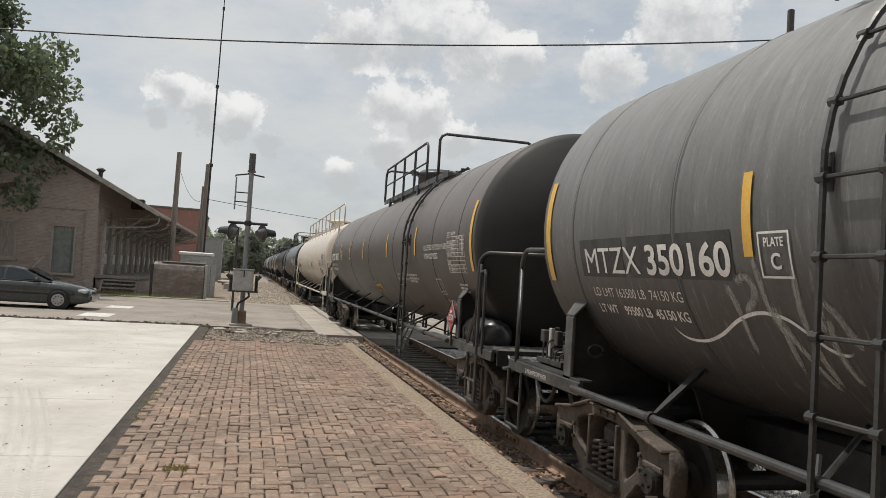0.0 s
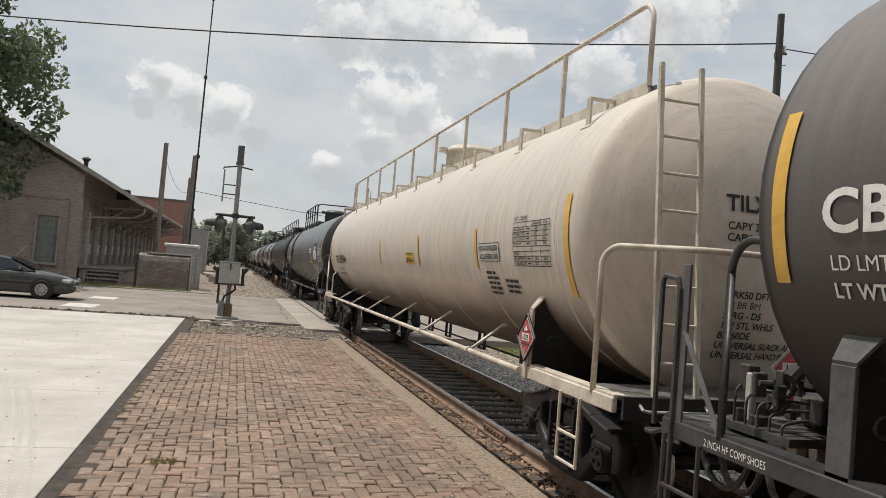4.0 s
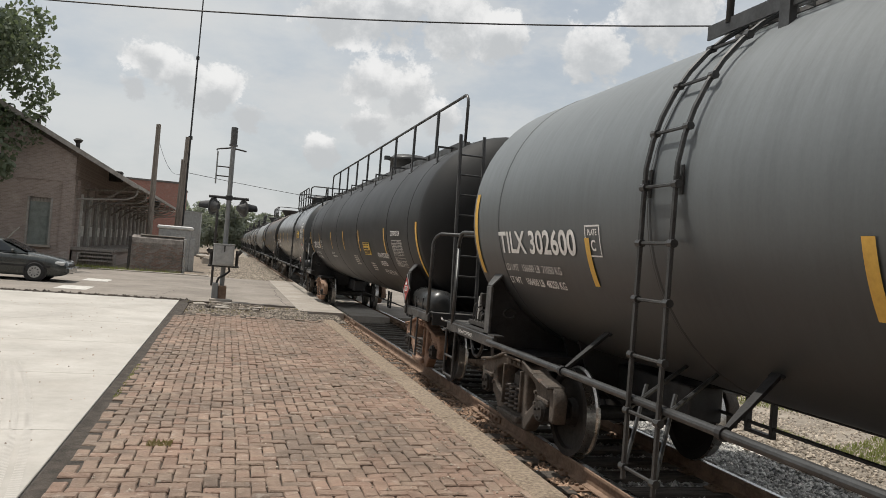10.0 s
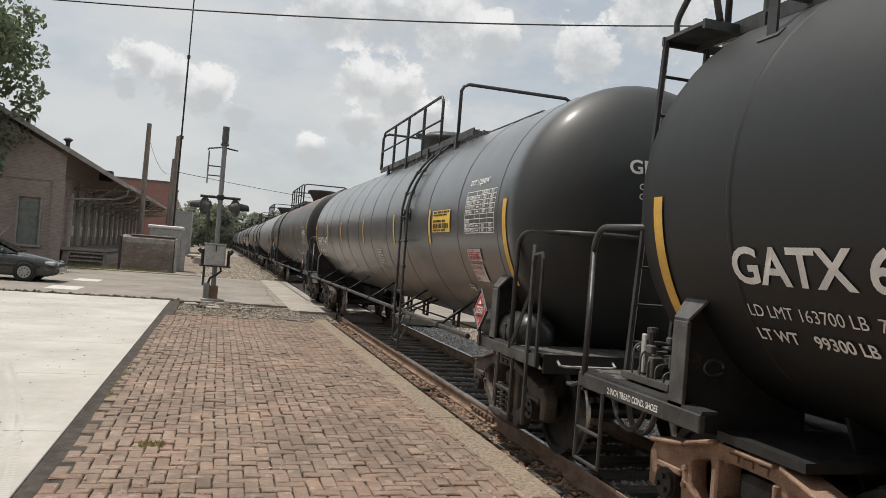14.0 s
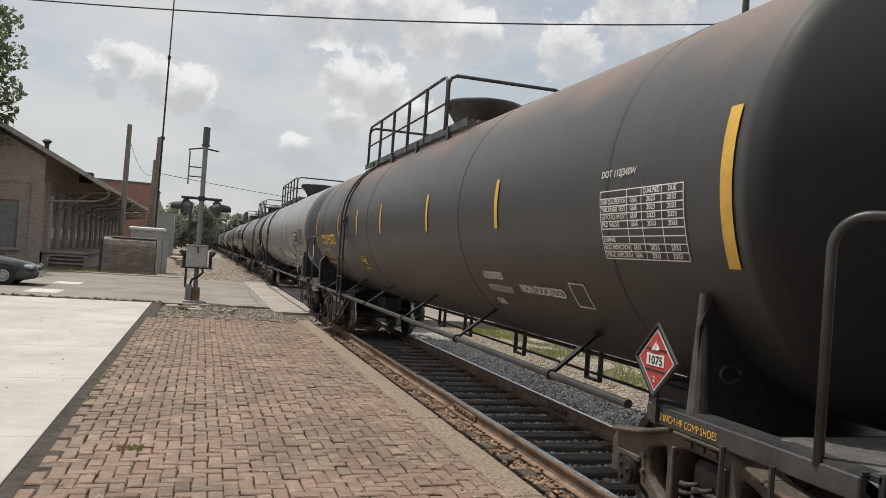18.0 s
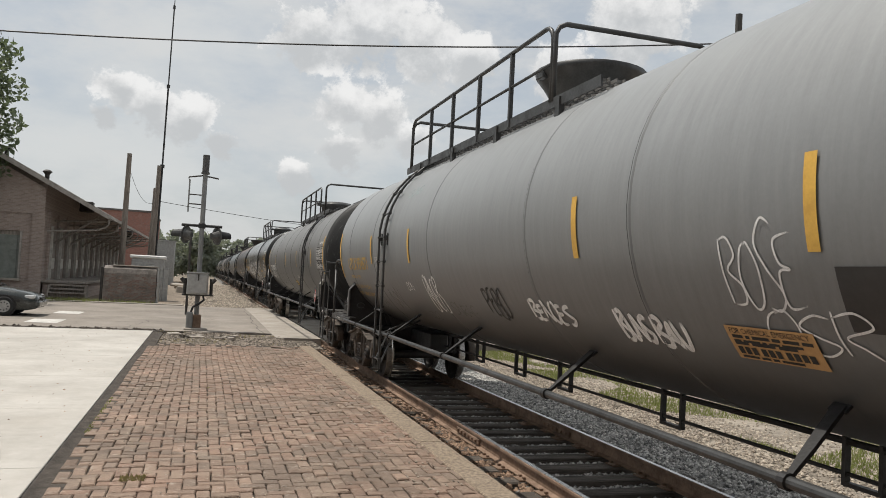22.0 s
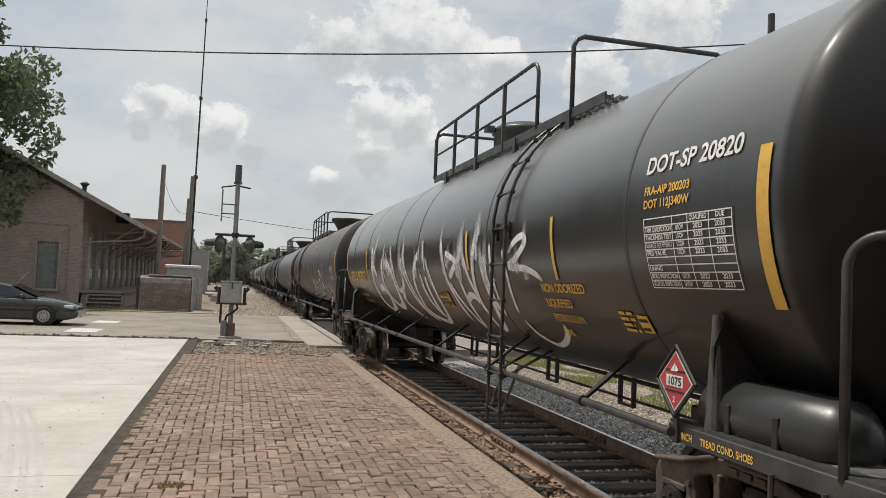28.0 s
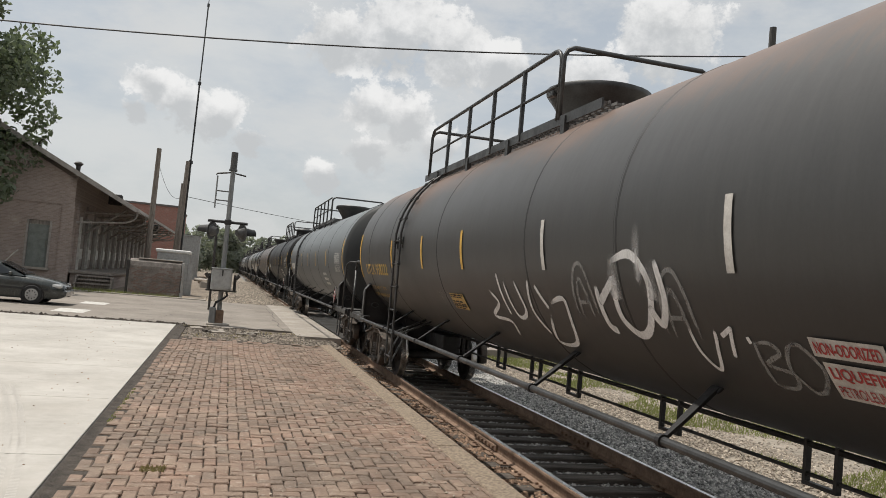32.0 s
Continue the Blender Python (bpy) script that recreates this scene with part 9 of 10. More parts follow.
# painted marks on the road
for k, (x, y, w, l) in enumerate(((-4.72, 27.4, 0.95, 1.7), (-4.75, 32.2, 0.9, 1.5))):
    bm = B()
    box(bm, (x, y, -0.027), (w, l, 0.006))
    tagged(part("road_marking", bm, M_OFFWHITE), "worn white painted bar on the road", "road marking", "road markings", kind="structure")

# ---- poles, wires ----


def pole(name, x, y, h, r, label, material=None, lean=0.0, arms=()):
    p = empty(name, pose(x, y, -0.3, 0, lean, 0), label, "utility pole")
    bm = B()
    rod(bm, (0, 0, 0), (0, 0, h + 0.3), r * 1.25, 14, r * 0.85)
    part("shaft", bm, material or M_POLE, p, smooth=False)
    for z, w in arms:
        bx("crossarm", p, M_POLE, (0, 0, z), (w, 0.1, 0.12))
    return p


pole("utility_pole", -4.72, 50, 8.65, 0.16, "bare wooden utility pole beside the depot", lean=0.3)
pole("utility_pole", -3.66, 60, 9.3, 0.17, "bare wooden utility pole behind the depot", lean=0.8)
pole("utility_pole", -3.95, 62, 7.8, 0.15, "shorter wooden utility pole beside a taller one", lean=0.8)
p = pole("utility_pole", 15.55, 20, 10.75, 0.12, "dark weathered utility pole with an insulator bracket", M_POLE_DARK)
bx("bracket", p, M_STEEL, (0.1, 0, 9.85), (0.35, 0.06, 0.06))
bm = B()
rod(bm, (0.2, 0, 9.9), (0.2, 0, 10.1), 0.05, 10)
part("insulator", bm, M_WHITE, p)
bm = B()
pipe(bm, arc((0.12, 0, 9.75), 0.28, 120, 300, 10, (1, 0, 0), (0, 0, 1)), 0.012, 5)
part("jumper_wire", bm, M_WIRE, p)


def antenna():
    a = empty("radio_mast", pose(-3.42, 60.3, -0.2, 0, 0.45, 0), "tall thin dark radio mast", "mast")
    z = 0.0
    for k, (h, r) in enumerate(((9.5, 0.085), (6.0, 0.065), (6.0, 0.05), (5.5, 0.03))):
        bm = B()
        rod(bm, (0, 0, z), (0, 0, z + h), r, 10)
        rod(bm, (0, 0, z + h - 0.12), (0, 0, z + h + 0.12), r * 1.9, 10)
        part("mast_section", bm, M_WIRE, a)
        z += h


antenna()


def wire(name, a, b, sag, r, label, material=None):
    bm = B()
    n = 22
    a, b = Vector(a), Vector(b)
    pipe(bm, [a.lerp(b, k / n) - Vector((0, 0, sag * 4 * (k / n) * (1 - k / n))) for k in range(n + 1)], r, 6)
    return tagged(part(name, bm, material or M_WIRE), label, "cable")


wire("overhead_cable", (-30, 29, 9.25), (15.6, 20, 9.85), 1.25, 0.022, "black overhead cable spanning the street")
wire("overhead_cable", (15.6, 20, 9.7), (60, 14, 10.4), 0.6, 0.018, "black overhead cable running on beyond the pole")
wire("service_wire", (-4.7, 50, 8.0), (-3.7, 60, 6.6), 0.9, 0.012, "thin slack wire between two poles")
wire("overhead_cable", (-3.6, 60, 6.7), (30, 95, 7.4), 0.5, 0.02, "thin dark cable behind the signal")
wire("overhead_cable", (-3.3, 60, 3.9), (30, 110, 4.6), 0.4, 0.014, "thin dark cable low behind the signal")


def crossing_signal():
    """Grade-crossing signal: mast, crossarm with two hooded lamps, case, base."""
    s = empty("crossing_signal", pose(-0.1, 25.6, -0.03), "grey railway crossing signal mast with two hooded lamps", "railway signal")
    bm = B()
    rod(bm, (0, 0, 0.25), (0, 0, 5.1), 0.075, 16)
    part("mast", bm, M_MAST, s, smooth=False)
    bm = B()
    rod(bm, (0, 0, 5.0), (0, 0, 5.57), 0.105, 16)
    rod(bm, (0, 0, 4.96), (0, 0, 5.02), 0.13, 16)
    part("mast_cap", bm, M_POST, s)
    bm = B()
    pipe(bm, [(0, 0, 4.92), (-0.2, 0, 4.88), (-0.48, 0, 4.83), (-0.5, 0, 4.78)], 0.025, 6)
    pipe(bm, [(0, 0, 4.9), (0.2, 0, 4.87), (0.42, 0, 4.84)], 0.025, 6)
    part("bracket_arm", bm, M_STEEL, s)
    bm = B()
    rod(bm, (-0.46, 0, 4.76), (-0.46, 0, 3.72), 0.024, 8)
    part("vertical_rod", bm, M_MAST, s, "slim pale rod on two arms")
    for z in (4.28, 3.98):
        bm = B()
        rod(bm, (-0.46, 0, z), (0, 0, z), 0.02, 6)
        rod(bm, (-0.04, 0, z - 0.04), (0.04, 0, z + 0.04), 0.05, 8)
        part("rod_arm", bm, M_STEEL, s)
    bm = B()
    rod(bm, (-0.62, 0, 3.30), (0.62, 0, 3.30), 0.045, 10)
    box(bm, (0, 0, 3.30), (0.22, 0.2, 0.16), 0.02)
    part("crossarm", bm, M_BLACK, s)
    for sx in (-1, 1):
        turn = Matrix.Translation((sx * 0.47, 0.03, 3.0)) @ Matrix.Rotation(radians(30 if sx > 0 else 150), 4, "Z") @ Matrix.Rotation(radians(-4), 4, "Y")
        bm = B()
        rod(bm, (0, 0, 0.30), (0, 0, 0.1), 0.04, 8)
        rod(bm, (-0.20, 0, 0.0), (-0.004, 0, 0.0), 0.10, 16, 0.21)
        rod(bm, (-0.10, 0, 0.06), (-0.06, 0, 0.2), 0.06, 8)
        lamp = part("signal_lamp", bm, M_POST, s, "grey lamp housing with long dark hood")
        bm = B()
        rod(bm, (0.0, 0, 0), (0.012, 0, 0), 0.29, 28)
        plates = part("target_disc", bm, M_POST, lamp, "round dark target disc")
        bm = B()
        n = 12
        ring = lambda x, r, dz: [bm.verts.new((x, r * math.cos(radians(-30 + 240 * k / n)), dz + r * math.sin(radians(-30 + 240 * k / n)))) for k in range(n + 1)]
        a, b, c2, d2 = ring(0.012, 0.19, 0), ring(0.44, 0.14, -0.03), ring(0.44, 0.13, -0.03), ring(0.012, 0.18, 0)
        for p, q in ((a, b), (b, c2), (c2, d2)):
            for k in range(n):
                bm.faces.new((p[k], p[k + 1], q[k + 1], q[k]))
        part("hood", bm, M_BLACK, lamp)
        bm = B()
        rod(bm, (0.012, 0, 0), (0.03, 0, 0), 0.15, 20)
        part("lens", bm, M_LENS, lamp, "dark red glass lens")
        lamp.matrix_basis = turn
    case = bx("signal_case", s, M_GALV, (-0.02, -0.16, 1.45), (0.64, 0.30, 0.66), "grey metal case clamped to the mast", 0.02)
    bx("case_lid", case, M_GALV, (-0.02, -0.16, 1.80), (0.68, 0.34, 0.04), "", 0.01)
    bx("case_door", case, M_GALV, (-0.02, -0.32, 1.44), (0.56, 0.02, 0.56), "", 0.006)
    bx("padlock_hasp", case, M_STEEL, (-0.0, -0.34, 1.66), (0.04, 0.03, 0.2))
    for sx in (-1, 1):
        bm = B()
        rod(bm, (sx * 0.40, -0.05, 1.1), (sx * 0.40, -0.05, 1.62), 0.05, 8)
        rod(bm, (sx * 0.42, -0.1, 1.5), (sx * 0.52, -0.1, 1.62), 0.06, 8)
        part("hinge_post", bm, M_STEEL, s)
    bx("case_shelf", s, M_STEEL, (0, -0.1, 1.10), (0.95, 0.35, 0.05))
    bm = B()
    pipe(bm, [(0.16, -0.1, 1.1), (0.2, -0.12, 0.95), (0.05, -0.16, 0.82), (-0.12, -0.16, 0.72), (-0.17, -0.12, 0.55), (-0.16, -0.1, 0.3)], 0.035, 8)
    part("conduit", bm, M_BLACK, s, "black S-shaped cable conduit")
    bx("foundation", s, M_RAIL, (0.02, 0, 0.24), (0.26, 0.26, 0.48), "", 0.03)
    bx("junction_box", s, M_MAST, (-0.2, -0.08, 0.30), (0.2, 0.22, 0.52), "", 0.03)
    bx("base_slab", s, M_CROSS, (0, -0.05, 0.02), (0.7, 0.6, 0.09), "", 0.02)


M_MAST = mat("dull_grey_mast_paint", (0.25, 0.255, 0.25), 0.55, dark=(0.16, 0.162, 0.16), scale=4, stretch=(4, 4, 0.7))
M_LENS = mat("dark_red_lens", (0.10, 0.01, 0.01), 0.15, scale=3)
crossing_signal()
bm = B()
rod(bm, (-0.55, 33.5, -0.1), (-0.55, 33.5, 3.5), 0.05, 8)
tagged(part("steel_post", bm, M_STEEL), "thin dark steel post beyond the road", "post")

# flat stones and pieces of board by the signal
rng = random.Random(14)
for k in range(16):
    bm = B()
    box(bm, (0, 0, 0), (rng.uniform(0.12, 0.42), rng.uniform(0.10, 0.3), rng.uniform(0.03, 0.09)), 0.012)
    o = part("broken_slab", bm, M_CROSS if k % 3 else M_TIE)
    o.matrix_basis = pose(rng.uniform(-0.9, 1.0), rng.uniform(22.2, 24.4), -0.01, rng.uniform(-6, 6), rng.uniform(-6, 6), rng.uniform(0, 180))
    tagged(o, "broken flat piece of stone or board on the rubble", "rubble", "broken slabs")
for k in range(9):
    bm = B()
    box(bm, (0, 0, 0), (rng.uniform(0.5, 2.0), rng.uniform(0.4, 1.6), rng.uniform(0.2, 0.6)), 0.06)
    o = part("rubble_lump", bm, M_CROSS if k % 2 else M_DIRT)
    o.matrix_basis = pose(rng.uniform(-3.0, -1.2), rng.uniform(62, 100), 0.05, rng.uniform(-8, 8), rng.uniform(-8, 8), rng.uniform(0, 180))
    tagged(o, "pale lump of dumped rubble in the dirt yard", "rubble", "dumped rubble")

# ---- sedan ----


def sedan():
    """Dark sedan, nose to +x."""
    s = empty("sedan_car", pose(-7.75, 30.1, -0.03), "dark green-grey parked sedan with steel wheels", "car")
    M_BODY = mat("dark_car_paint", (0.036, 0.042, 0.04), 0.25, dark=(0.027, 0.032, 0.03), scale=2)
    bsdf = M_BODY.node_tree.nodes["Principled BSDF"]
    bsdf.inputs["Coat Weight"].default_value = 0.6

    def loft(bm, secs):
        rows = []
        for x, pts in secs:
            rows.append([bm.verts.new((x, y, z)) for y, z in pts])
        for a, b in zip(rows, rows[1:]):
            for i in range(len(a) - 1):
                bm.faces.new((a[i], a[i + 1], b[i + 1], b[i]))
        bm.faces.new(rows[0])
        bm.faces.new(rows[-1][::-1])
        bmesh.ops.recalc_face_normals(bm, faces=bm.faces)

    def sec(w, z0, zs, zt):
        """Half outline from one sill over the top to the other."""
        return [(-w * 0.92, z0), (-w, z0 + 0.12), (-w, zs - 0.12), (-w * 0.95, zs), (-w * 0.7, zt), (0, zt + 0.03), (w * 0.7, zt), (w * 0.95, zs), (w, zs - 0.12), (w, z0 + 0.12), (w * 0.92, z0)]
    bm = B()
    loft(bm, [(2.42, sec(0.62, 0.36, 0.58, 0.60)), (2.36, sec(0.74, 0.26, 0.66, 0.69)), (2.1, sec(0.84, 0.20, 0.74, 0.79)), (1.6, sec(0.88, 0.19, 0.82, 0.89)), (1.0, sec(0.90, 0.18, 0.88, 0.97)), (0.4, sec(0.90, 0.18, 0.90, 0.98)), (-1.0, sec(0.90, 0.18, 0.92, 0.99)), (-1.7, sec(0.89, 0.19, 0.93, 1.0)), (-2.3, sec(0.82, 0.24, 0.90, 0.96)), (-2.45, sec(0.74, 0.34, 0.80, 0.84))])
    part("body", bm, M_BODY, s, smooth=True)
    bm = B()

    def cab(w0, w1, z0, z1):
        return [(-w0, z0), (-w1, z1 - 0.05), (-w1 * 0.8, z1), (w1 * 0.8, z1), (w1, z1 - 0.05), (w0, z0)]
    loft(bm, [(1.15, cab(0.80, 0.76, 0.93, 0.96)), (0.25, cab(0.84, 0.64, 0.93, 1.36)), (-0.1, cab(0.85, 0.64, 0.93, 1.42)), (-1.0, cab(0.85, 0.64, 0.94, 1.41)), (-1.35, cab(0.84, 0.62, 0.94, 1.33)), (-1.95, cab(0.78, 0.70, 0.96, 1.0))])
    part("roof", bm, M_BODY, s, smooth=False)
    # side glass, windscreen
    for sy in (-1, 1):
        for pts in (((0.80, 0.98), (0.22, 1.31), (-0.30, 1.36), (-0.32, 0.98)), ((-0.40, 0.98), (-0.38, 1.36), (-1.0, 1.35), (-1.42, 1.02))):
            bm = B()
            f = lambda z: 0.848 - (z - 0.93) * 0.48
            a = [bm.verts.new((x, sy * (f(z) + 0.012), z)) for x, z in pts]
            b = [bm.verts.new((x, sy * (f(z) - 0.01), z)) for x, z in pts]
            bm.faces.new(a)
            bm.faces.new(b[::-1])
            for i in range(4):
                bm.faces.new((a[i], b[i], b[(i + 1) % 4], a[(i + 1) % 4]))
            bmesh.ops.recalc_face_normals(bm, faces=bm.faces)
            part("side_window", bm, M_INK_GLASS, s)
        bx("door_mirror", s, M_BODY, (0.72, sy * 0.98, 1.0), (0.12, 0.18, 0.13), "", 0.03)
        bx("headlight", s, M_GLASSY, (2.16, sy * 0.70, 0.66), (0.34, 0.28, 0.14), "clear headlight", 0.04)
        bx("side_trim", s, M_BLACK, (0.2, sy * 0.905, 0.52), (3.4, 0.02, 0.06))
        for x in (1.42, -1.38):
            bm = B()
            rod(bm, (x, sy * 0.905, 0.34), (x, sy * 0.80, 0.34), 0.375, 28)
            part("wheel_arch", bm, M_BLACK, s)
            bm = B()
            prof = [(0.0, 0.20), (0.0, 0.30), (0.03, 0.325), (0.17, 0.325), (0.20, 0.30), (0.20, 0.20)]
            revolve(bm, [(sy * (a - 0.0), r) for a, r in prof], 28, "Y", True)
            w = part("wheel", bm, M_TYRE, s, smooth=False)
            w.matrix_basis = pose(x, sy * 0.75, 0.325)
            bm = B()
            rod(bm, (0, sy * 0.17, 0), (0, sy * 0.212, 0), 0.205, 24)
            r = part("rim", bm, M_GALV, w)
            for k in range(9):
                a = 2 * math.pi * k / 9
                bx("rim_slot", r, M_BLACK, (0.135 * math.cos(a), sy * 0.214, 0.135 * math.sin(a)), (0.05, 0.01, 0.035), turn=Matrix.Rotation(-a, 4, "Y"))
    bm = B()
    v = [bm.verts.new(q) for q in ((1.10, -0.74, 0.985), (1.10, 0.74, 0.985), (0.28, 0.60, 1.36), (0.28, -0.60, 1.36))]
    bm.faces.new(v)
    bmesh.ops.solidify(bm, geom=bm.faces[:], thickness=0.02)
    bmesh.ops.translate(bm, vec=(0.02, 0, 0.015), verts=bm.verts[:])
    part("windscreen", bm, M_INK_GLASS, s)
    bx("front_bumper", s, M_BODY, (2.36, 0, 0.42), (0.22, 1.5, 0.24), "", 0.06)
    bx("grille", s, M_BLACK, (2.40, 0, 0.60), (0.08, 0.8, 0.10), "", 0.02)


M_GLASSY = mat("headlight_glass", (0.55, 0.56, 0.56), 0.1, scale=3)
M_TYRE = mat("tyre_rubber", (0.025, 0.025, 0.025), 0.85, scale=8)
sedan()

# ---- trees ----


def leaf_cloud(n, centers, size, rs, flat=0.5):
    """Leaf quads thrown round clump centres (x, y, z, radius)."""
    c = np.array(centers)
    k = rs.choice(len(c), n, p=c[:, 3] ** 2 / (c[:, 3] ** 2).sum())
    d = rs.normal(size=(n, 3))
    d /= np.linalg.norm(d, axis=1)[:, None]
    rad = c[k, 3] * (0.35 + 0.65 * rs.rand(n) ** 0.5)
    p = c[k, :3] + d * rad[:, None] * np.array([1, 1, 0.8])
    a = rs.normal(size=(n, 3))
    a /= np.linalg.norm(a, axis=1)[:, None]
    b = np.cross(a, rs.normal(size=(n, 3)))
    b /= np.linalg.norm(b, axis=1)[:, None]
    s = size * (0.6 + 0.8 * rs.rand(n))[:, None]
    v = np.stack([p - a * s, p + b * s * 0.55 + a * s * 0.1, p + a * s, p - b * s * 0.55 + a * s * 0.1], 1)
    return v


def leaf_mesh(name, v, material):
    n = len(v)
    me = bpy.data.meshes.new(name)
    me.from_pydata(v.reshape(-1, 3).tolist(), [], (np.arange(n)[:, None] * 4 + np.arange(4)).tolist())
    me.materials.append(material)
    return me


def big_tree(x, y, h, r, seed, leaves, size, label):
    t = empty("tree", pose(x, y, -0.3), label, "tree")
    rs = np.random.RandomState(seed)
    rng = random.Random(seed)
    bm = B()
    pipe(bm, [(0, 0, 0), (0.08, 0, h * 0.15), (0.0, 0.1, h * 0.32), (0.15, 0.1, h * 0.55), (0.1, 0, h * 0.8)], h * 0.020, 10)
    part("trunk", bm, M_BARK, t)
    cl = []
    for k in range(15):
        a, z = 2.4 * k, h * (0.26 + 0.5 * k / 15)
        q = r * rng.uniform(0.55, 0.92) * (1.0 if k < 10 else 0.7)
        tip = Vector((q * math.cos(a), q * math.sin(a), z + q * rng.uniform(0.1, 0.45)))
        bm = B()
        pipe(bm, [(0.05, 0.05, z - 0.4), tip * 0.5 + Vector((0, 0, z * 0.45)), tip], h * 0.006, 6)
        part("limb", bm, M_BARK, t)
        for f in (0.55, 0.8, 1.0, 1.08):
            for _ in range(2):
                cl.append((tip.x * f + rng.uniform(-1, 1) * r * 0.16, tip.y * f + rng.uniform(-1, 1) * r * 0.16, tip.z * (0.9 + 0.1 * f) + rng.uniform(-1, 1) * r * 0.16, r * rng.uniform(0.09, 0.2)))
    for k in range(26):
        a = rng.uniform(-2.6, 0.9)
        q = r * rng.uniform(0.6, 1.0)
        cl.append((q * math.cos(a), q * math.sin(a), h * rng.uniform(0.30, 0.62), r * rng.uniform(0.10, 0.2)))
    for k in range(22):
        a = rng.uniform(0, 6.28)
        cl.append((r * 0.45 * math.cos(a), r * 0.45 * math.sin(a), h * rng.uniform(0.5, 0.95), r * rng.uniform(0.14, 0.24)))
    me = leaf_mesh("crown", leaf_cloud(leaves, cl, size, rs), M_LEAF)
    new("crown", me).parent = t
    return t


big_tree(-16.1, 42.9, 19.0, 6.5, 7, 26000, 0.17, "large leafy maple tree beside the depot gable")


def far_trees():
    """Broken treeline in the distance, every tree with trunk and clumped crown; three meshes shared."""
    rs = np.random.RandomState(5)
    rng = random.Random(5)
    kinds = []
    for k in range(3):
        cl = [(rng.uniform(-1, 1) * 2.2, rng.uniform(-1, 1) * 2.2, rng.uniform(1.2, 8.2), rng.uniform(0.7, 1.6)) for _ in range(30)]
        kinds.append(leaf_mesh("crown", leaf_cloud(2600, cl, 0.34, rs), M_LEAF_HAZED))
    bm = B()
    rod(bm, (0, 0, 0), (0, 0, 5.0), 0.22, 8, 0.08)
    tm = bpy.data.meshes.new("trunk")
    bm.to_mesh(tm)
    tm.materials.append(M_BARK)
    spots = [(rng.uniform(-26, 3.0), rng.uniform(170, 240)) for _ in range(16)] + [(rng.uniform(8, 60), rng.uniform(150, 260)) for _ in range(26)] + [(rng.uniform(-90, -20), rng.uniform(130, 220)) for _ in range(14)] + [(-9 + 1.25 * k, 205 + 13 * ((k * 7) % 5)) for k in range(16)]
    for k, (x, y) in enumerate(spots):
        t = empty("tree", pose(x, y, -0.3, 0, 0, rng.uniform(0, 360)), "distant leafy tree at the end of the railway yard", "tree", "distant trees")
        f = rng.uniform(0.75, 1.25)
        t.scale = (f, f, f)
        piece("trunk", tm, t, pose(0, 0, 0))
        piece("crown", kinds[k % 3], t, pose(0, 0, 0))


far_trees()


def wood_band():
    """Wooded horizon far behind everything."""
    rs = np.random.RandomState(8)
    v = []
    for k in range(240):
        a = radians(rs.uniform(-75, 75))
        d = rs.uniform(330, 420)
        v.append((d * math.sin(a), d * math.cos(a), rs.uniform(1, 8), rs.uniform(2.5, 5.5)))
    me = leaf_mesh("far_wood", leaf_cloud(16000, v, 1.3, rs), M_LEAF_HAZED)
    tagged(new("far_wood", me), "hazy green belt of woodland on the horizon", "woodland", kind="stuff")


wood_band()

stones("apron_specks", [(-9, -1.4, 4, 24, 0.0, 1)], 0.012, 420, M_CRUMBS, "dark and pale specks of grit on the concrete", 31)
stones("platform_crumbs", [(1.9, 2.6, 3, 20, 0.004, 1), (-0.9, 2.5, 4, 20, 0.002, 0.15)], 0.012, 700, M_RUBBLE, "small crumbs of stone scattered on the brick platform", 32)


def tyre_marks():
    """Faint printed tyre treads in long bends over the pale apron."""
    tone_change = mat("tyre_film", (0.50, 0.474, 0.435), 0.8, dark=(0.455, 0.43, 0.393), scale=9)
    bands = (((-2.75, 11.8), (-1.72, 8.6), (-1.32, 5.4)), ((-3.05, 12.0), (-2.0, 8.7), (-1.56, 5.2)), ((-7.6, 13.0), (-4.9, 15.5), (-3.2, 19.0)))
    for p, q, r in bands:
        bm = B()
        for k in range(150):
            t = k / 149
            x, y = (((1 - t) ** 2 * p[i] + 2 * t * (1 - t) * q[i] + t * t * r[i]) for i in (0, 1))
            dx, dy = ((2 * (1 - t) * (q[i] - p[i]) + 2 * t * (r[i] - q[i])) for i in (0, 1))
            n = math.hypot(dx, dy)
            dx, dy = dx / n, dy / n
            for side in (-1, 1):
                # slanted tread bars on either shoulder of the print
                c = (x - dy * side * 0.062, y + dx * side * 0.062)
                v = [bm.verts.new((c[0] - dy * u + dx * (w + side * u * 0.4), c[1] + dx * u + dy * (w + side * u * 0.4), 0.001)) for u, w in ((-0.038, -0.012), (0.038, -0.012), (0.038, 0.012), (-0.038, 0.012))]
                bm.faces.new(v)
        bmesh.ops.recalc_face_normals(bm, faces=bm.faces)
        tagged(part("tyre_mark", bm, tone_change), "faint tyre tread print on the concrete", "tyre mark", "tyre marks", kind="structure")


tyre_marks()
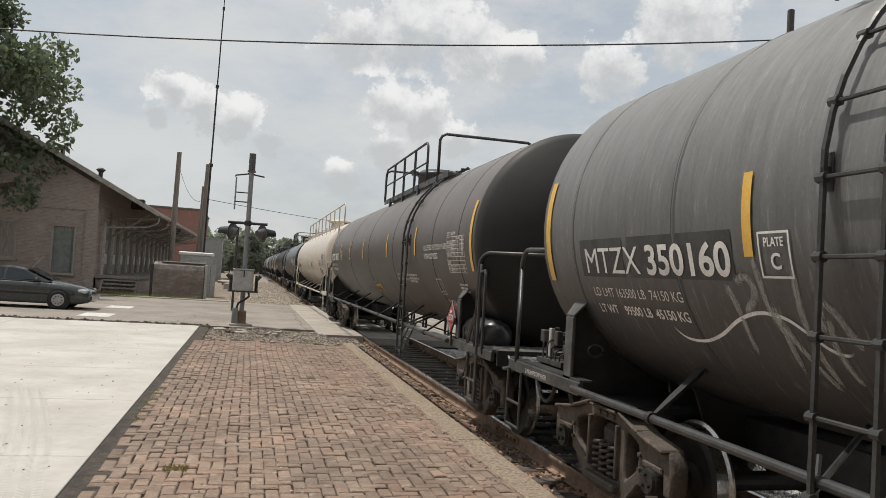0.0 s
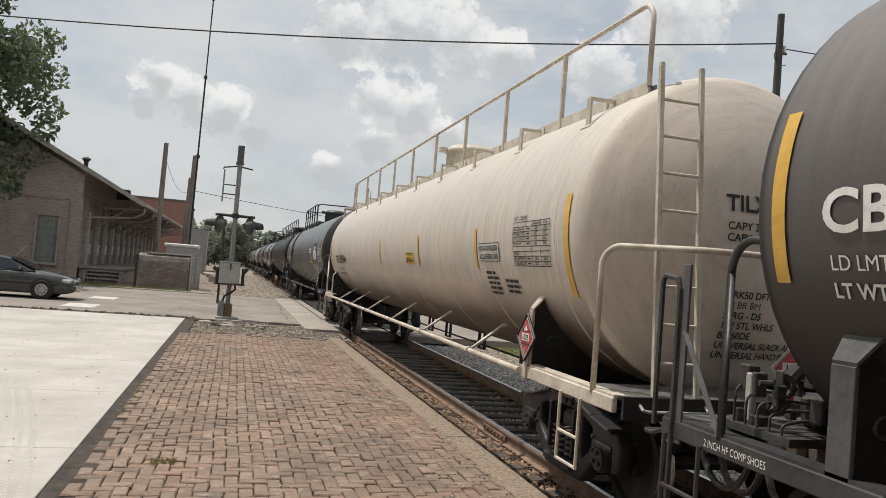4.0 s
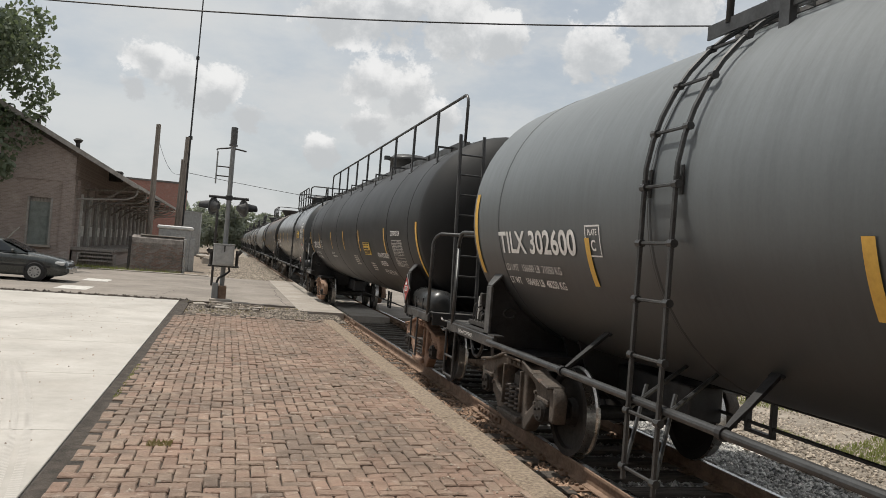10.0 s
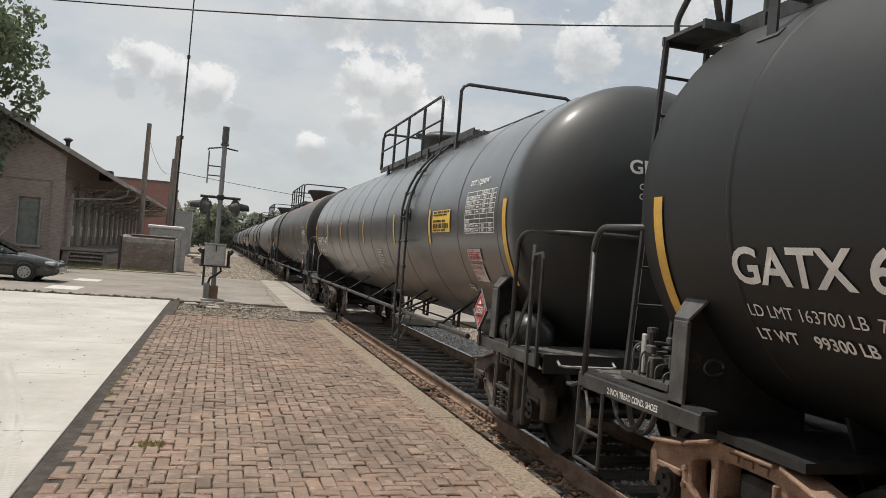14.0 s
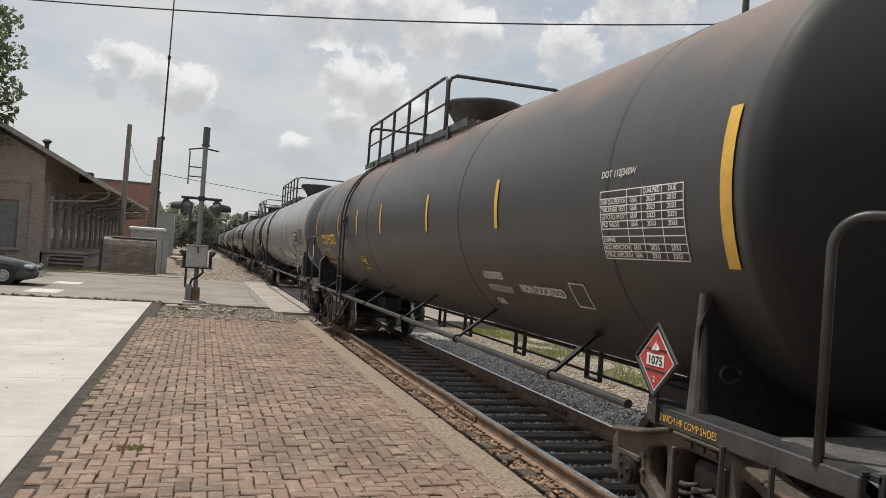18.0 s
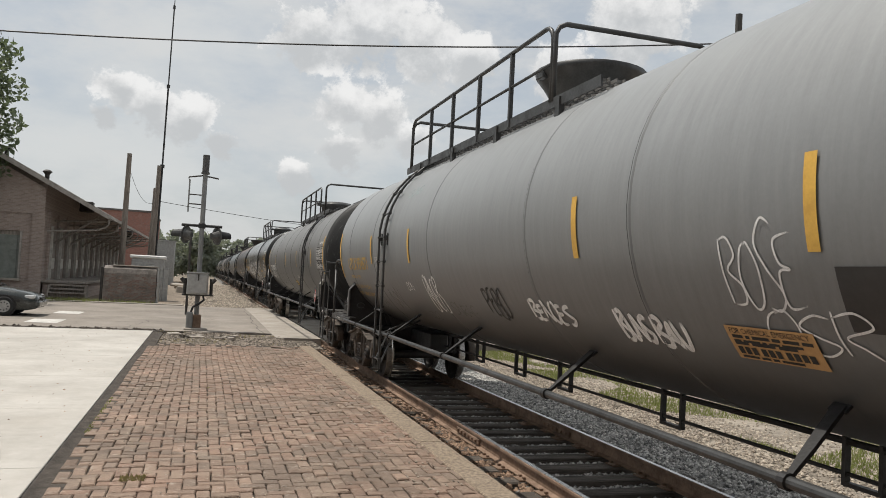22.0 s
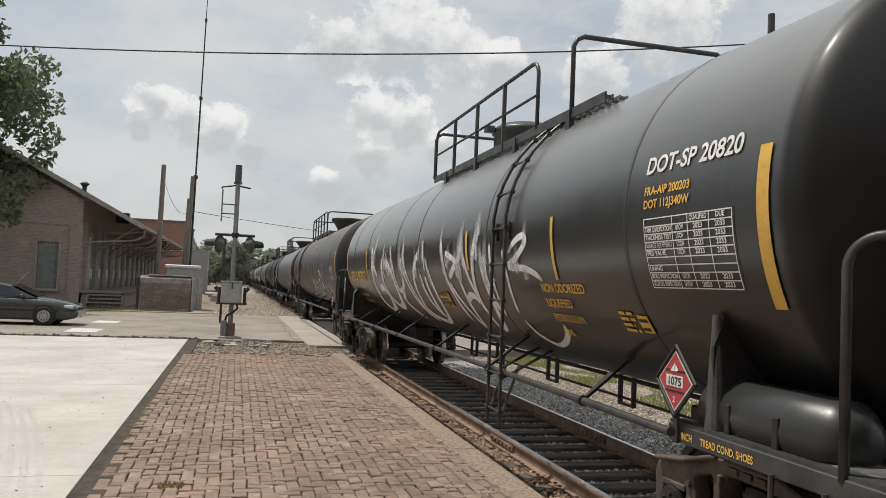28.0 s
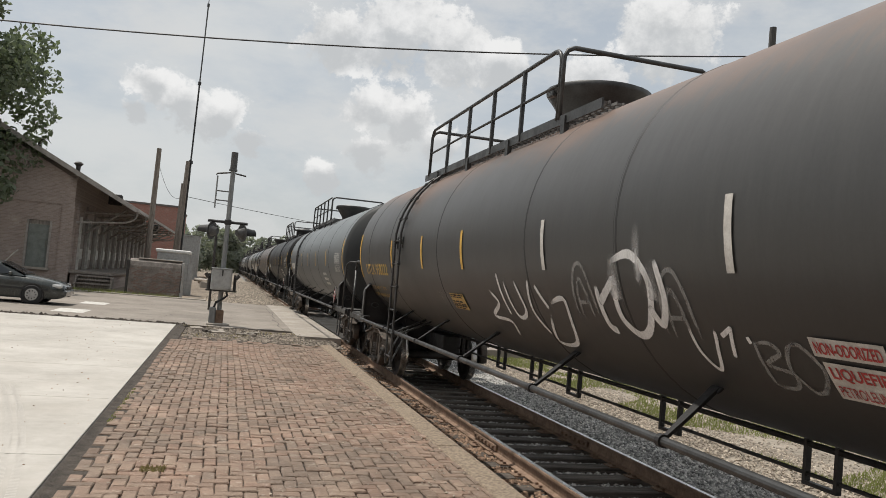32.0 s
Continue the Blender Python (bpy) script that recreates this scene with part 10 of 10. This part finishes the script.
# cracks across the road
rng = random.Random(33)
for k, (x0, y0, x1, y1) in enumerate(((-2.3, 25.2, -1.6, 29.5), (1.9, 25.0, 2.1, 40.5), (-9, 33, -2, 34.5), (-1.0, 36, 1.8, 37.2), (-3, 30.5, 0.5, 31))):
    bm = B()
    n = 16
    pts = [(x0 + (x1 - x0) * i / n + rng.uniform(-0.12, 0.12), y0 + (y1 - y0) * i / n + rng.uniform(-0.15, 0.15)) for i in range(n + 1)]
    a = [bm.verts.new((x - 0.006 - 0.008 * rng.random(), y - 0.02, -0.0275)) for x, y in pts]
    b = [bm.verts.new((x + 0.006 + 0.008 * rng.random(), y + 0.02, -0.0275)) for x, y in pts]
    for i in range(n):
        bm.faces.new((a[i], b[i], b[i + 1], a[i + 1]))
    tagged(part("road_crack", bm, M_ASPH), "dark wandering crack in the worn road", "crack", "road cracks", kind="structure")

# ---- brick platform: herringbone pavers ----


def pavers():
    w, g = 0.1225, 0.0095
    x0, x1, y0, y1 = -1.27, 2.565, -5.94, 20.5
    rng = random.Random(21)
    nx, ny = int((x1 - x0) / w), int((y1 - y0) / w)

    def bevelled(lx, ly):
        b = 0.010
        hx, hy = lx / 2 - g / 2, ly / 2 - g / 2
        v = [(sx * hx, sy * hy, z) for z in (-0.06, -b) for sx, sy in ((-1, -1), (1, -1), (1, 1), (-1, 1))] + [(sx * (hx - b), sy * (hy - b), 0) for sx, sy in ((-1, -1), (1, -1), (1, 1), (-1, 1))]
        f = [(8, 9, 10, 11)] + [(k + o, (k + 1) % 4 + o, (k + 1) % 4 + o + 4, k + o + 4) for o in (0, 4) for k in range(4)]
        return v, f
    flat = {True: bevelled(2 * w, w), False: bevelled(w, 2 * w)}
    meshes = {}
    looks = (M_BRICK, M_BRICK_RED, M_BRICK_DARK)
    for k, (v, f) in flat.items():
        for i, m in enumerate(looks):
            me = bpy.data.meshes.new("brick")
            me.from_pydata(v, [], f)
            me.materials.append(m)
            meshes[k, i] = me
    near = empty("brick_platform", pose(0, 0, 0), "worn reddish-brown herringbone brick platform", "pavement", kind="structure")
    vs, fs, slots = [], [], []
    ragged = {}
    for j in range(ny):
        for i in range(-2, nx + 2):
            c = (i - j) % 4
            if c not in (0, 3):
                continue
            flatwise = c == 0
            cx = x0 + (i + (1 if flatwise else 0.5)) * w
            cy = y0 + (j + (0.5 if flatwise else 1)) * w
            half = w if flatwise else w / 2
            lim = ragged.setdefault(j // 2, rng.uniform(-0.02, 0.07))
            if cx - half < x0 + lim + 0.02 or cx - half > x1 - 0.03:
                continue
            if cy > 19.6 and rng.random() < (cy - 19.6) * 0.9:
                continue
            wav = 0.010 * noise.noise(Vector((cx * 0.9, cy * 0.7, 0.3)))
            dz = wav + rng.uniform(-0.008, 0.006) - 0.004
            rx, ry, rz = rng.gauss(0, 1.4), rng.gauss(0, 1.4), rng.gauss(0, 2.0)
            tone = noise.noise(Vector((cx * 0.8, cy * 0.45, 7.1))) + rng.gauss(0, 0.33)
            look_i = 1 if tone > 0.25 else 2 if tone < -0.3 else 0
            # rows that have crept and settled over the years
            cx += 0.030 * noise.noise(Vector((cx * 0.7, cy * 0.5, 1.9)))
            cy += 0.055 * noise.noise(Vector((cx * 0.6, cy * 0.35, 4.4)))
            m = pose(cx + rng.uniform(-0.005, 0.005), cy + rng.uniform(-0.005, 0.005), dz, rx, ry, rz)
            if 6.0 < cy < 8.45:
                piece("brick", meshes[flatwise, look_i], near, m)
            else:
                v, f = flat[flatwise]
                n = len(vs)
                chip = [(rng.uniform(-0.005, 0.005), rng.uniform(-0.005, 0.005)) for _ in range(4)]
                vs += [tuple(m @ Vector((q[0] + chip[i % 4][0], q[1] + chip[i % 4][1], q[2]))) for i, q in enumerate(v)]
                fs += [tuple(n + k for k in q) for q in f]
                slots += [look_i] * len(f)
    me = bpy.data.meshes.new("brick_field")
    me.from_pydata(vs, [], fs)
    for m in looks:
        me.materials.append(island(m, 0.88, 1.14))
    me.polygons.foreach_set("material_index", slots)
    ob = new("brick_field", me)
    ob.parent = near
    tagged(ob, "worn reddish-brown pavers", kind="stuff")


pavers()


# ---- what moves ----


def run_of_train(t):
    """How far the train has come since the start: 5.87 m/s, with a slight slowing."""
    return 5.8717 * t - 0.004965 * (t - 16) ** 2


def motions():
    for spec in CARS:
        walk(spec["car"], [(t, pose(TRACK_X, spec["c"] - run_of_train(t), RAIL_Z)) for t in (0, 4, 8, 12, 16, 20, 24, 28, 32)])
    near = {spec["car"] for spec in CARS[:13]}
    for w, car in WHEELSETS:
        if car in near:
            y, z = w.location.y, w.location.z
            walk(w, [(k / 10, pose(0, y, z, math.degrees(run_of_train(k / 10) / 0.457))) for k in range(321)])


motions()
